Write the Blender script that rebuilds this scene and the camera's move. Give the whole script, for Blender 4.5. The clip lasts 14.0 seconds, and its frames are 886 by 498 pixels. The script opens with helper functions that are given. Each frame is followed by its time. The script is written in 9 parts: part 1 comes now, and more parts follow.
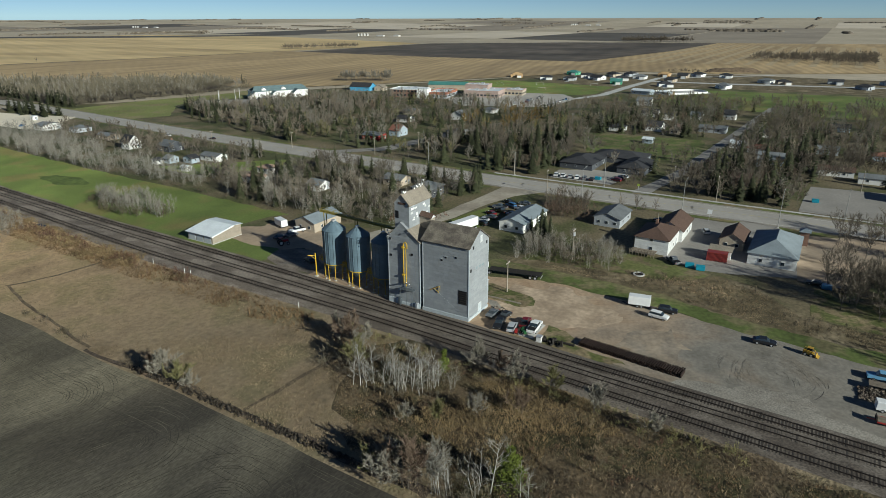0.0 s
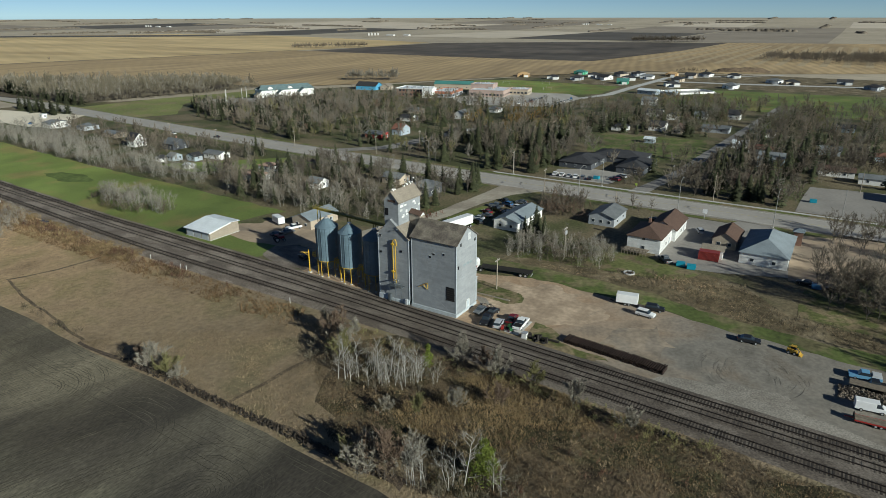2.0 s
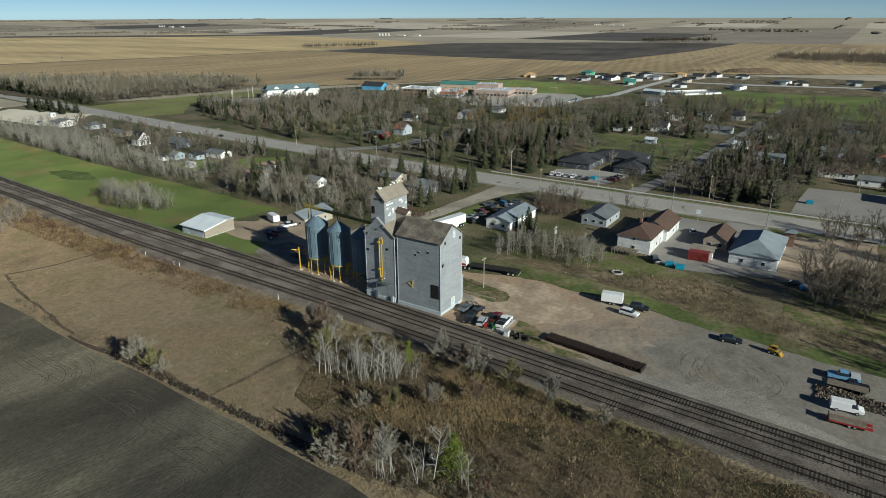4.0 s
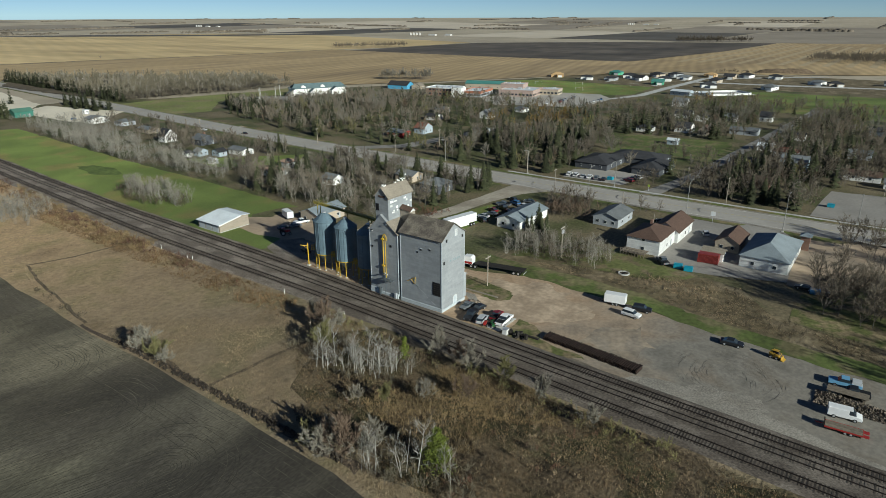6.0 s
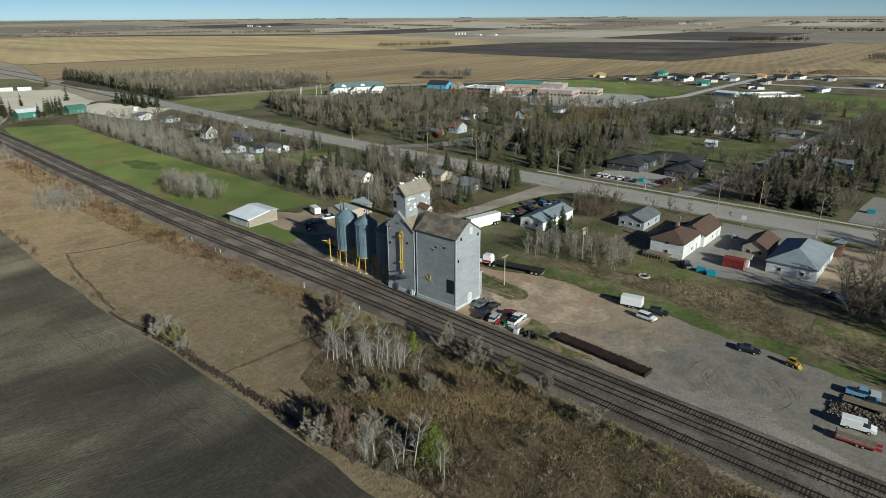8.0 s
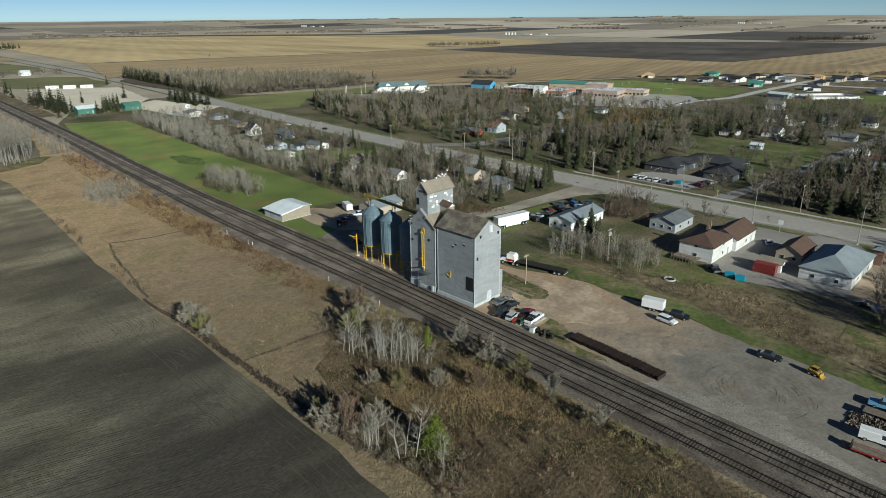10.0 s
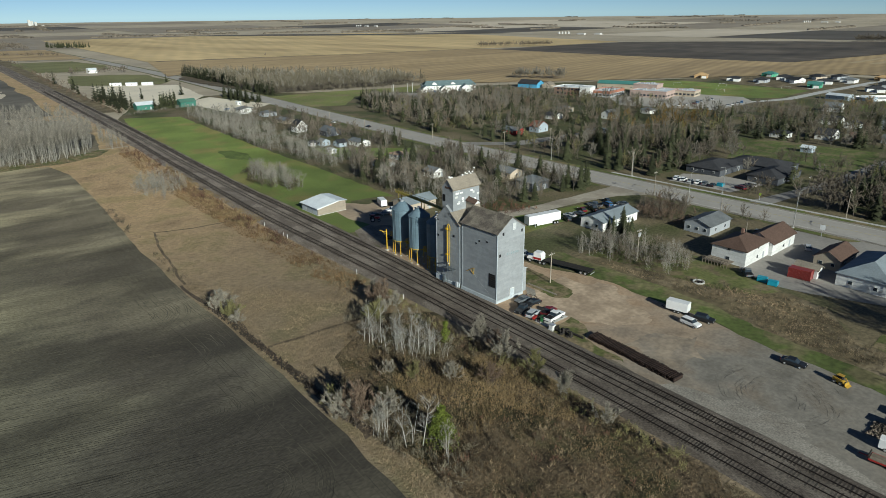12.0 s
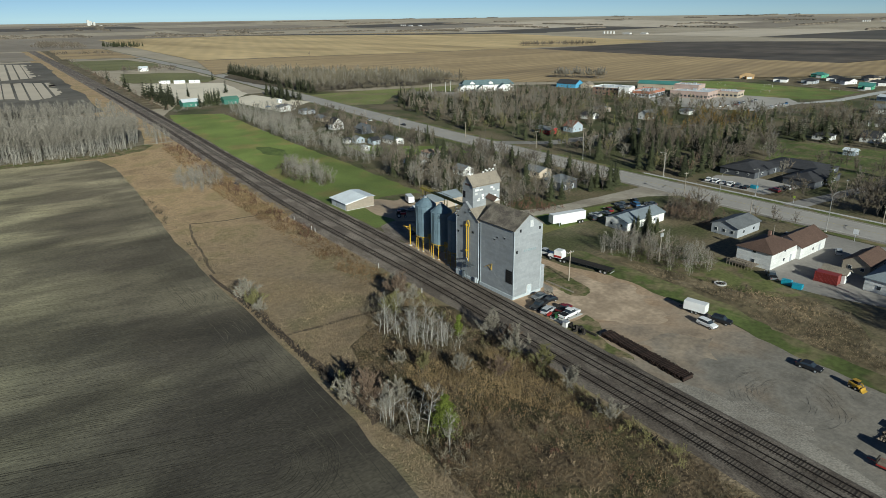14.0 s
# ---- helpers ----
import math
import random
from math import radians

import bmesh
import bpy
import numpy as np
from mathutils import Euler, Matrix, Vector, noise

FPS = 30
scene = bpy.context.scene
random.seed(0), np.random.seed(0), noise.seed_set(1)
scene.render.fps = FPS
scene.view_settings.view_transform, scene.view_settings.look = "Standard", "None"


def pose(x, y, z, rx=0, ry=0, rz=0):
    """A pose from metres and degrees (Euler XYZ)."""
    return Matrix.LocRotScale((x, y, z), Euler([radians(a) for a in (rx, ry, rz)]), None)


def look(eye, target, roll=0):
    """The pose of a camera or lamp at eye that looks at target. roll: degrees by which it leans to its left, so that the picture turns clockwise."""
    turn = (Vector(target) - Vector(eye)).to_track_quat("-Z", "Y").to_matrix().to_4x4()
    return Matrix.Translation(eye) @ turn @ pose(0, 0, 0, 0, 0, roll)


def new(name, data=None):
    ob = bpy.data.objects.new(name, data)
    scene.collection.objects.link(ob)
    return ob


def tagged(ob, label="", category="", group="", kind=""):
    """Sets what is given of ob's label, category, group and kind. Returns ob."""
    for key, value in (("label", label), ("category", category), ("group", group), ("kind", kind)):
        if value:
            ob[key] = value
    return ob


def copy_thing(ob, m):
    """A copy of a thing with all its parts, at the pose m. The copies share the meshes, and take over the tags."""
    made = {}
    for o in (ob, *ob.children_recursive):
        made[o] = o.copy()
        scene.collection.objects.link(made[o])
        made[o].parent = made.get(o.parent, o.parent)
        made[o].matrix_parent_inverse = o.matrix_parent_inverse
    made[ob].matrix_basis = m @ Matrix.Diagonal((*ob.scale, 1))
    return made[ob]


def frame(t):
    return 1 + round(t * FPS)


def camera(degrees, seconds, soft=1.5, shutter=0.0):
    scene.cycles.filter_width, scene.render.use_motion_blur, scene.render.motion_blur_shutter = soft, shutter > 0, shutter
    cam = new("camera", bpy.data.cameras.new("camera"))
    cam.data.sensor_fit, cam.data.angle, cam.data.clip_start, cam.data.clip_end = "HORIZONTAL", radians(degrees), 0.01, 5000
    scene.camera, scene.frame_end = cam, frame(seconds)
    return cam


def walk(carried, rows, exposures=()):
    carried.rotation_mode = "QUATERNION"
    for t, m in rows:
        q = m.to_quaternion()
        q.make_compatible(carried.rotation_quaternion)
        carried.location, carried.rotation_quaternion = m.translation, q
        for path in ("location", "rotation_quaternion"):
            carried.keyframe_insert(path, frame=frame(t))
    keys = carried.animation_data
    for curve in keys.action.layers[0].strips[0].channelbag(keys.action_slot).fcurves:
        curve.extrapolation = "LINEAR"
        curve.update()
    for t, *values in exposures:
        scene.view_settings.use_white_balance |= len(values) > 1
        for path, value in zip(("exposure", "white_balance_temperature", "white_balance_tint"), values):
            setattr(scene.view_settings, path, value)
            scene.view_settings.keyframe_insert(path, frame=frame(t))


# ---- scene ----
cam = camera(69.7, 14.0, soft=0.6)


PATH = [
    (0, (-113.380, -61.910, 64.934), (-65.179, -32.786, 44.235), -0.15),
    (0.5, (-113.225, -63.087, 64.959), (-65.098, -33.835, 44.267), -0.14),
    (1, (-112.992, -64.350, 64.975), (-65.010, -34.877, 44.260), -0.14),
    (1.5, (-112.690, -65.681, 64.985), (-64.865, -35.965, 44.254), -0.13),
    (2, (-112.325, -67.064, 64.991), (-64.641, -37.130, 44.250), -0.13),
    (2.5, (-111.903, -68.484, 64.994), (-64.337, -38.350, 44.273), -0.12),
    (3, (-111.431, -69.930, 64.995), (-63.973, -39.619, 44.283), -0.12),
    (5.5, (-108.478, -77.274, 64.987), (-62.382, -44.946, 44.248), -0.16),
    (6, (-107.800, -78.734, 64.983), (-62.253, -45.642, 44.236), -0.18),
    (6.5, (-107.102, -80.184, 64.976), (-62.124, -46.317, 44.238), -0.20),
    (7, (-106.388, -81.626, 64.967), (-61.926, -47.089, 44.222), -0.23),
    (7.5, (-105.661, -83.061, 64.954), (-61.882, -47.660, 44.213), -0.27),
    (8, (-104.925, -84.489, 64.938), (-61.840, -48.252, 44.189), -0.30),
    (10.5, (-101.239, -91.558, 64.784), (-61.887, -51.290, 44.050), -0.52),
    (11, (-100.528, -92.963, 64.740), (-61.979, -51.932, 43.993), -0.56),
    (11.5, (-99.835, -94.364, 64.692), (-62.127, -52.559, 43.946), -0.61),
    (12, (-99.166, -95.758, 64.643), (-62.375, -53.135, 43.915), -0.64),
    (12.5, (-98.526, -97.143, 64.593), (-62.776, -53.628, 43.895), -0.68),
    (13, (-97.920, -98.514, 64.546), (-63.153, -54.217, 43.831), -0.70),
    (13.5, (-97.354, -99.865, 64.503), (-63.296, -55.015, 43.802), -0.72),
    (14, (-96.834, -101.187, 64.470), (-62.988, -56.182, 43.757), -0.73),
]
walk(cam, [(t, look(eye, target, roll)) for t, eye, target, roll in PATH], [(0.0, 0.13, 6500, 1), (14.0, 0.13, 6500, 1)])

# ---- light ----
SUN_EL, SUN_AZ = 22.0, 194.0      # degrees; azimuth clockwise from +y
world = bpy.data.worlds.new("sky")
scene.world = world
world.use_nodes = True
wn = world.node_tree.nodes
sky = wn.new("ShaderNodeTexSky")
sky.sky_type, sky.sun_disc = "NISHITA", False
sky.sun_elevation, sky.sun_rotation = radians(SUN_EL), radians(SUN_AZ)
sky.air_density, sky.dust_density, sky.ozone_density = 0.4, 0.0, 1.5
tint = wn.new("ShaderNodeMix")
tint.data_type, tint.blend_type = "RGBA", "MULTIPLY"
tint.inputs["Factor"].default_value, tint.inputs["B"].default_value = 1.0, (0.80, 0.89, 0.99, 1)
world.node_tree.links.new(sky.outputs[0], tint.inputs["A"])
world.node_tree.links.new(tint.outputs["Result"], wn["Background"].inputs[0])
wn["Background"].inputs[1].default_value = 0.060
sun_data = bpy.data.lights.new("sun", "SUN")
sun_data.energy, sun_data.angle, sun_data.color = 5.0, radians(0.6), (0.955, 0.957, 0.92)
sun = new("sun", sun_data)
_sd = Vector((math.sin(radians(SUN_AZ)) * math.cos(radians(SUN_EL)), math.cos(radians(SUN_AZ)) * math.cos(radians(SUN_EL)), math.sin(radians(SUN_EL))))
sun.rotation_euler = _sd.to_track_quat("Z", "Y").to_euler()
sun.location = (0, 0, 300)


# ---- materials ----
def mat(name, base, rough=0.8, metal=0.0, vary=0.15, scale=2.0, vary2=0.1, scale2=0.15, bump=0.0, bscale=6.0, rand=0.0, island=0.0, second=None, second_at=0.5, second_scale=0.3, spec=0.3, stretch=None, rows=None):
    """A procedural surface: base colour with fine and coarse variation, an optional second colour in patches, and relief."""
    m = bpy.data.materials.new(name)
    m.use_nodes = True
    nt = m.node_tree
    n, l = nt.nodes, nt.links
    b = n["Principled BSDF"]
    b.inputs["Roughness"].default_value, b.inputs["Metallic"].default_value = rough, metal
    b.inputs["Specular IOR Level"].default_value = spec
    geo = n.new("ShaderNodeNewGeometry")
    pos = geo.outputs["Position"]
    if stretch:
        mp = n.new("ShaderNodeMapping")
        mp.inputs["Scale"].default_value = stretch
        l.new(pos, mp.inputs["Vector"])
        pos = mp.outputs["Vector"]

    def noise_at(sc, detail=4.0):
        t = n.new("ShaderNodeTexNoise")
        t.inputs["Scale"].default_value, t.inputs["Detail"].default_value = sc, detail
        l.new(pos, t.inputs["Vector"])
        return t.outputs["Fac"]

    def ramp(f, lo, hi, a=0.3, c=0.7):
        r = n.new("ShaderNodeMapRange")
        r.inputs["From Min"].default_value, r.inputs["From Max"].default_value = a, c
        r.inputs["To Min"].default_value, r.inputs["To Max"].default_value = lo, hi
        l.new(f, r.inputs["Value"])
        return r.outputs["Result"]

    def mul(a, c):
        q = n.new("ShaderNodeMath")
        q.operation = "MULTIPLY"
        l.new(a, q.inputs[0])
        l.new(c, q.inputs[1])
        return q.outputs[0]

    rgb = n.new("ShaderNodeRGB")
    rgb.outputs[0].default_value = (*base, 1)
    col = rgb.outputs[0]
    if second:
        mx = n.new("ShaderNodeMix")
        mx.data_type = "RGBA"
        l.new(ramp(noise_at(second_scale, 6.0), 0, 1, second_at - 0.06, second_at + 0.06), mx.inputs["Factor"])
        l.new(col, mx.inputs["A"])
        mx.inputs["B"].default_value = (*second, 1)
        col = mx.outputs["Result"]
    val = mul(ramp(noise_at(scale), 1 - vary, 1 + vary), ramp(noise_at(scale2, 3.0), 1 - vary2, 1 + vary2))
    if rows:
        size, amount, turn = rows
        wp = n.new("ShaderNodeMapping")
        wp.inputs["Rotation"].default_value = (0, 0, radians(turn))
        l.new(geo.outputs["Position"], wp.inputs["Vector"])
        wv = n.new("ShaderNodeTexWave")
        wv.inputs["Scale"].default_value, wv.inputs["Distortion"].default_value = 0.314 / size, 2.5
        wv.inputs["Detail"].default_value, wv.inputs["Detail Scale"].default_value = 3.0, 0.4
        l.new(wp.outputs["Vector"], wv.inputs["Vector"])
        val = mul(val, ramp(wv.outputs["Fac"], 1 - amount, 1 + amount, 0, 1))
    if rand:
        oi = n.new("ShaderNodeObjectInfo")
        val = mul(val, ramp(oi.outputs["Random"], 1 - rand, 1 + rand, 0, 1))
    if island:
        val = mul(val, ramp(geo.outputs["Random Per Island"], 1 - island, 1 + island, 0, 1))
    hs = n.new("ShaderNodeHueSaturation")
    l.new(col, hs.inputs["Color"])
    l.new(val, hs.inputs["Value"])
    l.new(hs.outputs[0], b.inputs["Base Color"])
    if bump:
        bp = n.new("ShaderNodeBump")
        bp.inputs["Strength"].default_value, bp.inputs["Distance"].default_value = 1.0, bump
        l.new(noise_at(bscale, 5.0), bp.inputs["Height"])
        l.new(bp.outputs[0], b.inputs["Normal"])
    return m


M = {}


def defmat(key, *a, **k):
    M[key] = mat(key, *a, **k)
    return M[key]


# Greyed a little: haze over the far plain is put into the colour.
defmat("prairie", (0.43, 0.365, 0.27), vary=0.12, scale=0.05, vary2=0.15, scale2=0.004)
defmat("stubble", (0.60, 0.45, 0.235), vary=0.10, scale=0.03, vary2=0.2, scale2=0.006, stretch=(1, 0.25, 1), rows=(30, 0.04, 20), second=(0.47, 0.345, 0.18), second_at=0.56, second_scale=0.009)
defmat("stubble_brown", (0.42, 0.305, 0.165), vary=0.16, scale=0.06, vary2=0.16, scale2=0.008, stretch=(0.2, 1, 1), rows=(13, 0.10, 75), second=(0.33, 0.24, 0.135), second_at=0.55, second_scale=0.012)
# Desaturated as well, distance haze being painted into this far brown.
defmat("far_brown", (0.29, 0.245, 0.19), vary=0.12, scale=0.02, vary2=0.15, scale2=0.003)
defmat("dark_field", (0.115, 0.095, 0.075), vary=0.2, scale=0.03, vary2=0.35, scale2=0.008, rows=(40, 0.05, 80), second=(0.085, 0.072, 0.058), second_at=0.55, second_scale=0.01)
defmat("soil_plain", (0.063, 0.055, 0.043), vary=0.3, scale=3.0, vary2=0.4, scale2=0.07, bump=0.07, bscale=2.5, rough=0.95, second=(0.12, 0.106, 0.078), second_at=0.53, second_scale=0.05, stretch=(0.4, 1, 1))
defmat("dry_grass", (0.285, 0.217, 0.138), vary=0.22, scale=0.8, vary2=0.36, scale2=0.07, bump=0.3, bscale=2.0, second=(0.165, 0.136, 0.077), second_scale=0.07, second_at=0.54)
defmat("lawn", (0.135, 0.175, 0.046), vary=0.25, scale=2.0, vary2=0.25, scale2=0.04, second=(0.185, 0.17, 0.06), second_at=0.56, second_scale=0.05)
defmat("lawn_dark", (0.115, 0.15, 0.04), vary=0.25, scale=0.6, vary2=0.3, scale2=0.08)
defmat("town_ground", (0.098, 0.102, 0.042), vary=0.35, scale=1.2, vary2=0.3, scale2=0.04, second=(0.145, 0.118, 0.07), second_at=0.5, second_scale=0.04)
defmat("gravel", (0.40, 0.355, 0.285), vary=0.12, scale=0.7, vary2=0.16, scale2=0.07, second=(0.33, 0.285, 0.225), second_at=0.54, second_scale=0.06, bump=0.04, bscale=3)
defmat("rut", (0.222, 0.2, 0.166), vary=0.45, scale=0.5)
defmat("fringe", (0.295, 0.268, 0.226), vary=0.3, scale=3.0, vary2=0.2, scale2=0.15, bump=0.05, bscale=4, second=(0.24, 0.215, 0.18), second_at=0.53, second_scale=0.3)
defmat("street_asphalt", (0.27, 0.252, 0.228), vary=0.1, scale=0.6, vary2=0.15, scale2=0.05)
defmat("steel_dark", (0.10, 0.115, 0.125), vary=0.2, scale=2.0, rough=0.5)
defmat("thicket_floor", (0.125, 0.092, 0.056), vary=0.4, scale=1.5, vary2=0.5, scale2=0.16, bump=0.3, bscale=1.5, second=(0.065, 0.06, 0.027), second_at=0.52, second_scale=0.09)
defmat("weed", (0.165, 0.12, 0.07), vary=0.3, scale=0.3, island=0.3, vary2=0.5, scale2=0.12)
defmat("sand", (0.74, 0.66, 0.52), vary=0.06, scale=0.5, vary2=0.1, scale2=0.03)
defmat("pasture_green", (0.20, 0.215, 0.072), vary=0.2, scale=0.6, vary2=0.2, scale2=0.03, second=(0.24, 0.21, 0.10), second_at=0.55, second_scale=0.05)
defmat("pasture", (0.19, 0.185, 0.08), vary=0.15, scale=0.3, vary2=0.2, scale2=0.02)
defmat("plot_dark", (0.14, 0.125, 0.10), vary=0.2, scale=0.06, vary2=0.35, scale2=0.012)
defmat("swathe", (0.43, 0.335, 0.205), vary=0.1, scale=0.1)
defmat("twig_wood", (0.165, 0.142, 0.098), vary=0.1, scale=0.5, island=0.3, vary2=0.3, scale2=0.02)
defmat("litter", (0.115, 0.092, 0.062), vary=0.3, scale=0.6, vary2=0.2, scale2=0.05)
defmat("woods_floor", (0.20, 0.172, 0.12), vary=0.3, scale=0.6, vary2=0.2, scale2=0.05)
defmat("bark_white", (0.42, 0.40, 0.36), vary=0.15, scale=2.0, rand=0.1)
defmat("twig_white", (0.25, 0.23, 0.195), vary=0.1, scale=0.5, island=0.2)
defmat("twig_grey", (0.21, 0.19, 0.155), vary=0.1, scale=0.5, island=0.25)
defmat("twig_olive", (0.185, 0.17, 0.075), vary=0.1, scale=0.5, island=0.25)
defmat("twig_brown", (0.17, 0.12, 0.085), vary=0.1, scale=0.5, island=0.25)
defmat("gravel_tan", (0.40, 0.305, 0.215), vary=0.10, scale=0.6, vary2=0.16, scale2=0.07, second=(0.32, 0.255, 0.19), second_at=0.55, second_scale=0.06, bump=0.03, bscale=3)
defmat("dirt", (0.17, 0.145, 0.11), vary=0.25, scale=1.0, vary2=0.2, scale2=0.1)
defmat("bud", (0.22, 0.20, 0.085), vary=0.1, scale=0.5, island=0.3)
defmat("ballast", (0.175, 0.148, 0.122), vary=0.45, scale=4.5, vary2=0.2, scale2=0.12, bump=0.08, bscale=5.0, second=(0.11, 0.09, 0.073), second_at=0.5, second_scale=0.22, stretch=(1, 0.5, 1))
defmat("asphalt", (0.38, 0.352, 0.315), vary=0.06, scale=0.6, vary2=0.1, scale2=0.05)


defmat("roof_old", (0.19, 0.165, 0.13), vary=0.35, scale=4.0, vary2=0.25, scale2=0.4, bump=0.04, bscale=8, second=(0.13, 0.11, 0.09), second_scale=0.5)
defmat("roof_tan", (0.25, 0.215, 0.17), vary=0.2, scale=4.0, vary2=0.15, scale2=0.4, bump=0.03, bscale=8)
defmat("roof_brown", (0.105, 0.066, 0.05), vary=0.2, scale=3.0, vary2=0.1, scale2=0.4, bump=0.02, bscale=8)
defmat("roof_dark", (0.045, 0.045, 0.048), vary=0.2, scale=3.0, vary2=0.15, scale2=0.4, bump=0.02, bscale=8, rand=0.15)
defmat("roof_grey", (0.17, 0.18, 0.185), vary=0.15, scale=3.0, vary2=0.15, scale2=0.4, bump=0.02, bscale=8, rand=0.2)
defmat("roof_blue", (0.22, 0.255, 0.275), vary=0.1, scale=3.0, vary2=0.12, scale2=0.3, bump=0.02, bscale=8)
defmat("roof_red", (0.22, 0.10, 0.07), vary=0.15, scale=3.0, vary2=0.1, scale2=0.4)
defmat("roof_green", (0.09, 0.20, 0.15), vary=0.1, scale=2.0, rough=0.5)
defmat("roof_white", (0.66, 0.70, 0.72), vary=0.05, scale=2.0, rough=0.45, vary2=0.08, scale2=0.3)
defmat("roof_pink", (0.42, 0.28, 0.21), vary=0.12, scale=2.0)
defmat("wall_white", (0.74, 0.73, 0.70), vary=0.05, scale=2.0, vary2=0.06, scale2=0.2, rand=0.08)
defmat("wall_grey", (0.36, 0.38, 0.40), vary=0.06, scale=2.0, rand=0.15)
defmat("wall_tan", (0.42, 0.35, 0.27), vary=0.08, scale=2.0, rand=0.15)
defmat("wall_blue", (0.36, 0.42, 0.47), vary=0.06, scale=2.0)
defmat("wall_red", (0.33, 0.045, 0.04), vary=0.1, scale=2.0)
defmat("wall_brick", (0.23, 0.135, 0.10), vary=0.18, scale=4.0, vary2=0.1, scale2=0.3)
defmat("wall_green", (0.05, 0.17, 0.13), vary=0.08, scale=2.0)
defmat("wall_terracotta", (0.40, 0.16, 0.10), vary=0.1, scale=2.0)
defmat("wall_pink", (0.40, 0.30, 0.26), vary=0.12, scale=3.0, vary2=0.08, scale2=0.2)
defmat("wall_skyblue", (0.09, 0.33, 0.52), vary=0.08, scale=2.0)
defmat("wall_mint", (0.10, 0.36, 0.22), vary=0.08, scale=2.0)
defmat("roof_turquoise", (0.08, 0.24, 0.21), vary=0.1, scale=2.0, rough=0.5)
defmat("roof_teal", (0.135, 0.19, 0.195), vary=0.12, scale=3.0, vary2=0.15, scale2=0.4)
defmat("mound", (0.16, 0.115, 0.075), vary=0.35, scale=0.4, vary2=0.3, scale2=0.08, bump=0.4, bscale=0.8)
defmat("wall_dark", (0.075, 0.08, 0.09), vary=0.1, scale=2.0)
defmat("wood_new", (0.52, 0.34, 0.17), vary=0.15, scale=3.0)
defmat("wood_old", (0.20, 0.165, 0.125), vary=0.25, scale=2.0, rand=0.15)
defmat("wood_black", (0.03, 0.026, 0.022), vary=0.3, scale=3.0)
defmat("concrete", (0.50, 0.49, 0.46), vary=0.08, scale=1.5, vary2=0.12, scale2=0.2)
defmat("skirt", (0.44, 0.48, 0.50), vary=0.1, scale=1.5, vary2=0.12, scale2=0.3)
defmat("yellow", (0.55, 0.35, 0.035), vary=0.1, scale=3.0, rough=0.5)
defmat("olive_steel", (0.26, 0.21, 0.05), vary=0.15, scale=3.0, rough=0.6)
defmat("lamp_steel", (0.27, 0.265, 0.25), vary=0.1, scale=2.0, rough=0.6)
defmat("galvanised", (0.55, 0.56, 0.57), vary=0.08, scale=3.0, rough=0.4, metal=0.5)
# Near-black that paints the unlit depth of openings, vents, load beds and cabs.
defmat("black_hole", (0.012, 0.012, 0.014), vary=0.2, scale=3.0)
defmat("letter_blue", (0.25, 0.31, 0.325), vary=0.25, scale=4.0)
defmat("patch_white", (0.68, 0.68, 0.66), vary=0.1, scale=3.0, rand=0.2)
defmat("glass", (0.03, 0.04, 0.05), rough=0.08, vary=0.1, scale=1.0, spec=0.6)
defmat("rubber", (0.02, 0.02, 0.02), rough=0.85)
defmat("rail_steel", (0.035, 0.027, 0.023), rough=0.6, metal=0.3, vary=0.2, scale=0.5)
defmat("tie_wood", (0.058, 0.047, 0.039), vary=0.3, scale=2.0, rand=0.45)
defmat("tie_grey", (0.115, 0.098, 0.083), vary=0.3, scale=2.0, rand=0.5)
defmat("tie_tar", (0.03, 0.018, 0.014), vary=0.3, scale=3.0, rand=0.3, island=0.3)
defmat("bark", (0.115, 0.098, 0.082), vary=0.2, scale=1.0, rand=0.25)
defmat("bark_grey", (0.165, 0.148, 0.125), vary=0.2, scale=1.0)
defmat("bark_mid", (0.29, 0.27, 0.235), vary=0.2, scale=1.0)
defmat("bark_pale", (0.36, 0.335, 0.29), vary=0.15, scale=2.0, rand=0.15)
defmat("twig", (0.165, 0.137, 0.104), vary=0.1, scale=0.5, rand=0.25, island=0.25, vary2=0.25, scale2=0.03)
defmat("twig_pale", (0.255, 0.23, 0.19), vary=0.1, scale=0.5, rand=0.2, island=0.25)
defmat("twig_hedge", (0.25, 0.228, 0.19), vary=0.1, scale=0.5, rand=0.2, island=0.3, vary2=0.3, scale2=0.05)
defmat("twig_gold", (0.26, 0.17, 0.055), vary=0.1, scale=0.5, rand=0.2, island=0.25)
defmat("twig_red", (0.15, 0.075, 0.05), vary=0.1, scale=0.5, rand=0.3, island=0.3)
defmat("needle", (0.043, 0.048, 0.022), vary=0.15, scale=0.6, rand=0.3, island=0.3)
defmat("leaf_spring", (0.145, 0.175, 0.03), vary=0.15, scale=0.6, rand=0.2, island=0.35)
defmat("straw", (0.27, 0.202, 0.124), vary=0.25, scale=0.3, island=0.35, vary2=0.35, scale2=0.07)
defmat("reed", (0.185, 0.118, 0.06), vary=0.15, scale=0.3, island=0.25, vary2=0.4, scale2=0.09)
defmat("straw_dull", (0.20, 0.158, 0.092), vary=0.25, scale=0.3, island=0.3, vary2=0.45, scale2=0.09)
defmat("cattail", (0.23, 0.165, 0.085), vary=0.15, scale=0.3, island=0.3, vary2=0.35, scale2=0.1)
defmat("verge", (0.115, 0.135, 0.04), vary=0.25, scale=0.5, vary2=0.25, scale2=0.07, second=(0.20, 0.16, 0.085), second_at=0.52, second_scale=0.12)
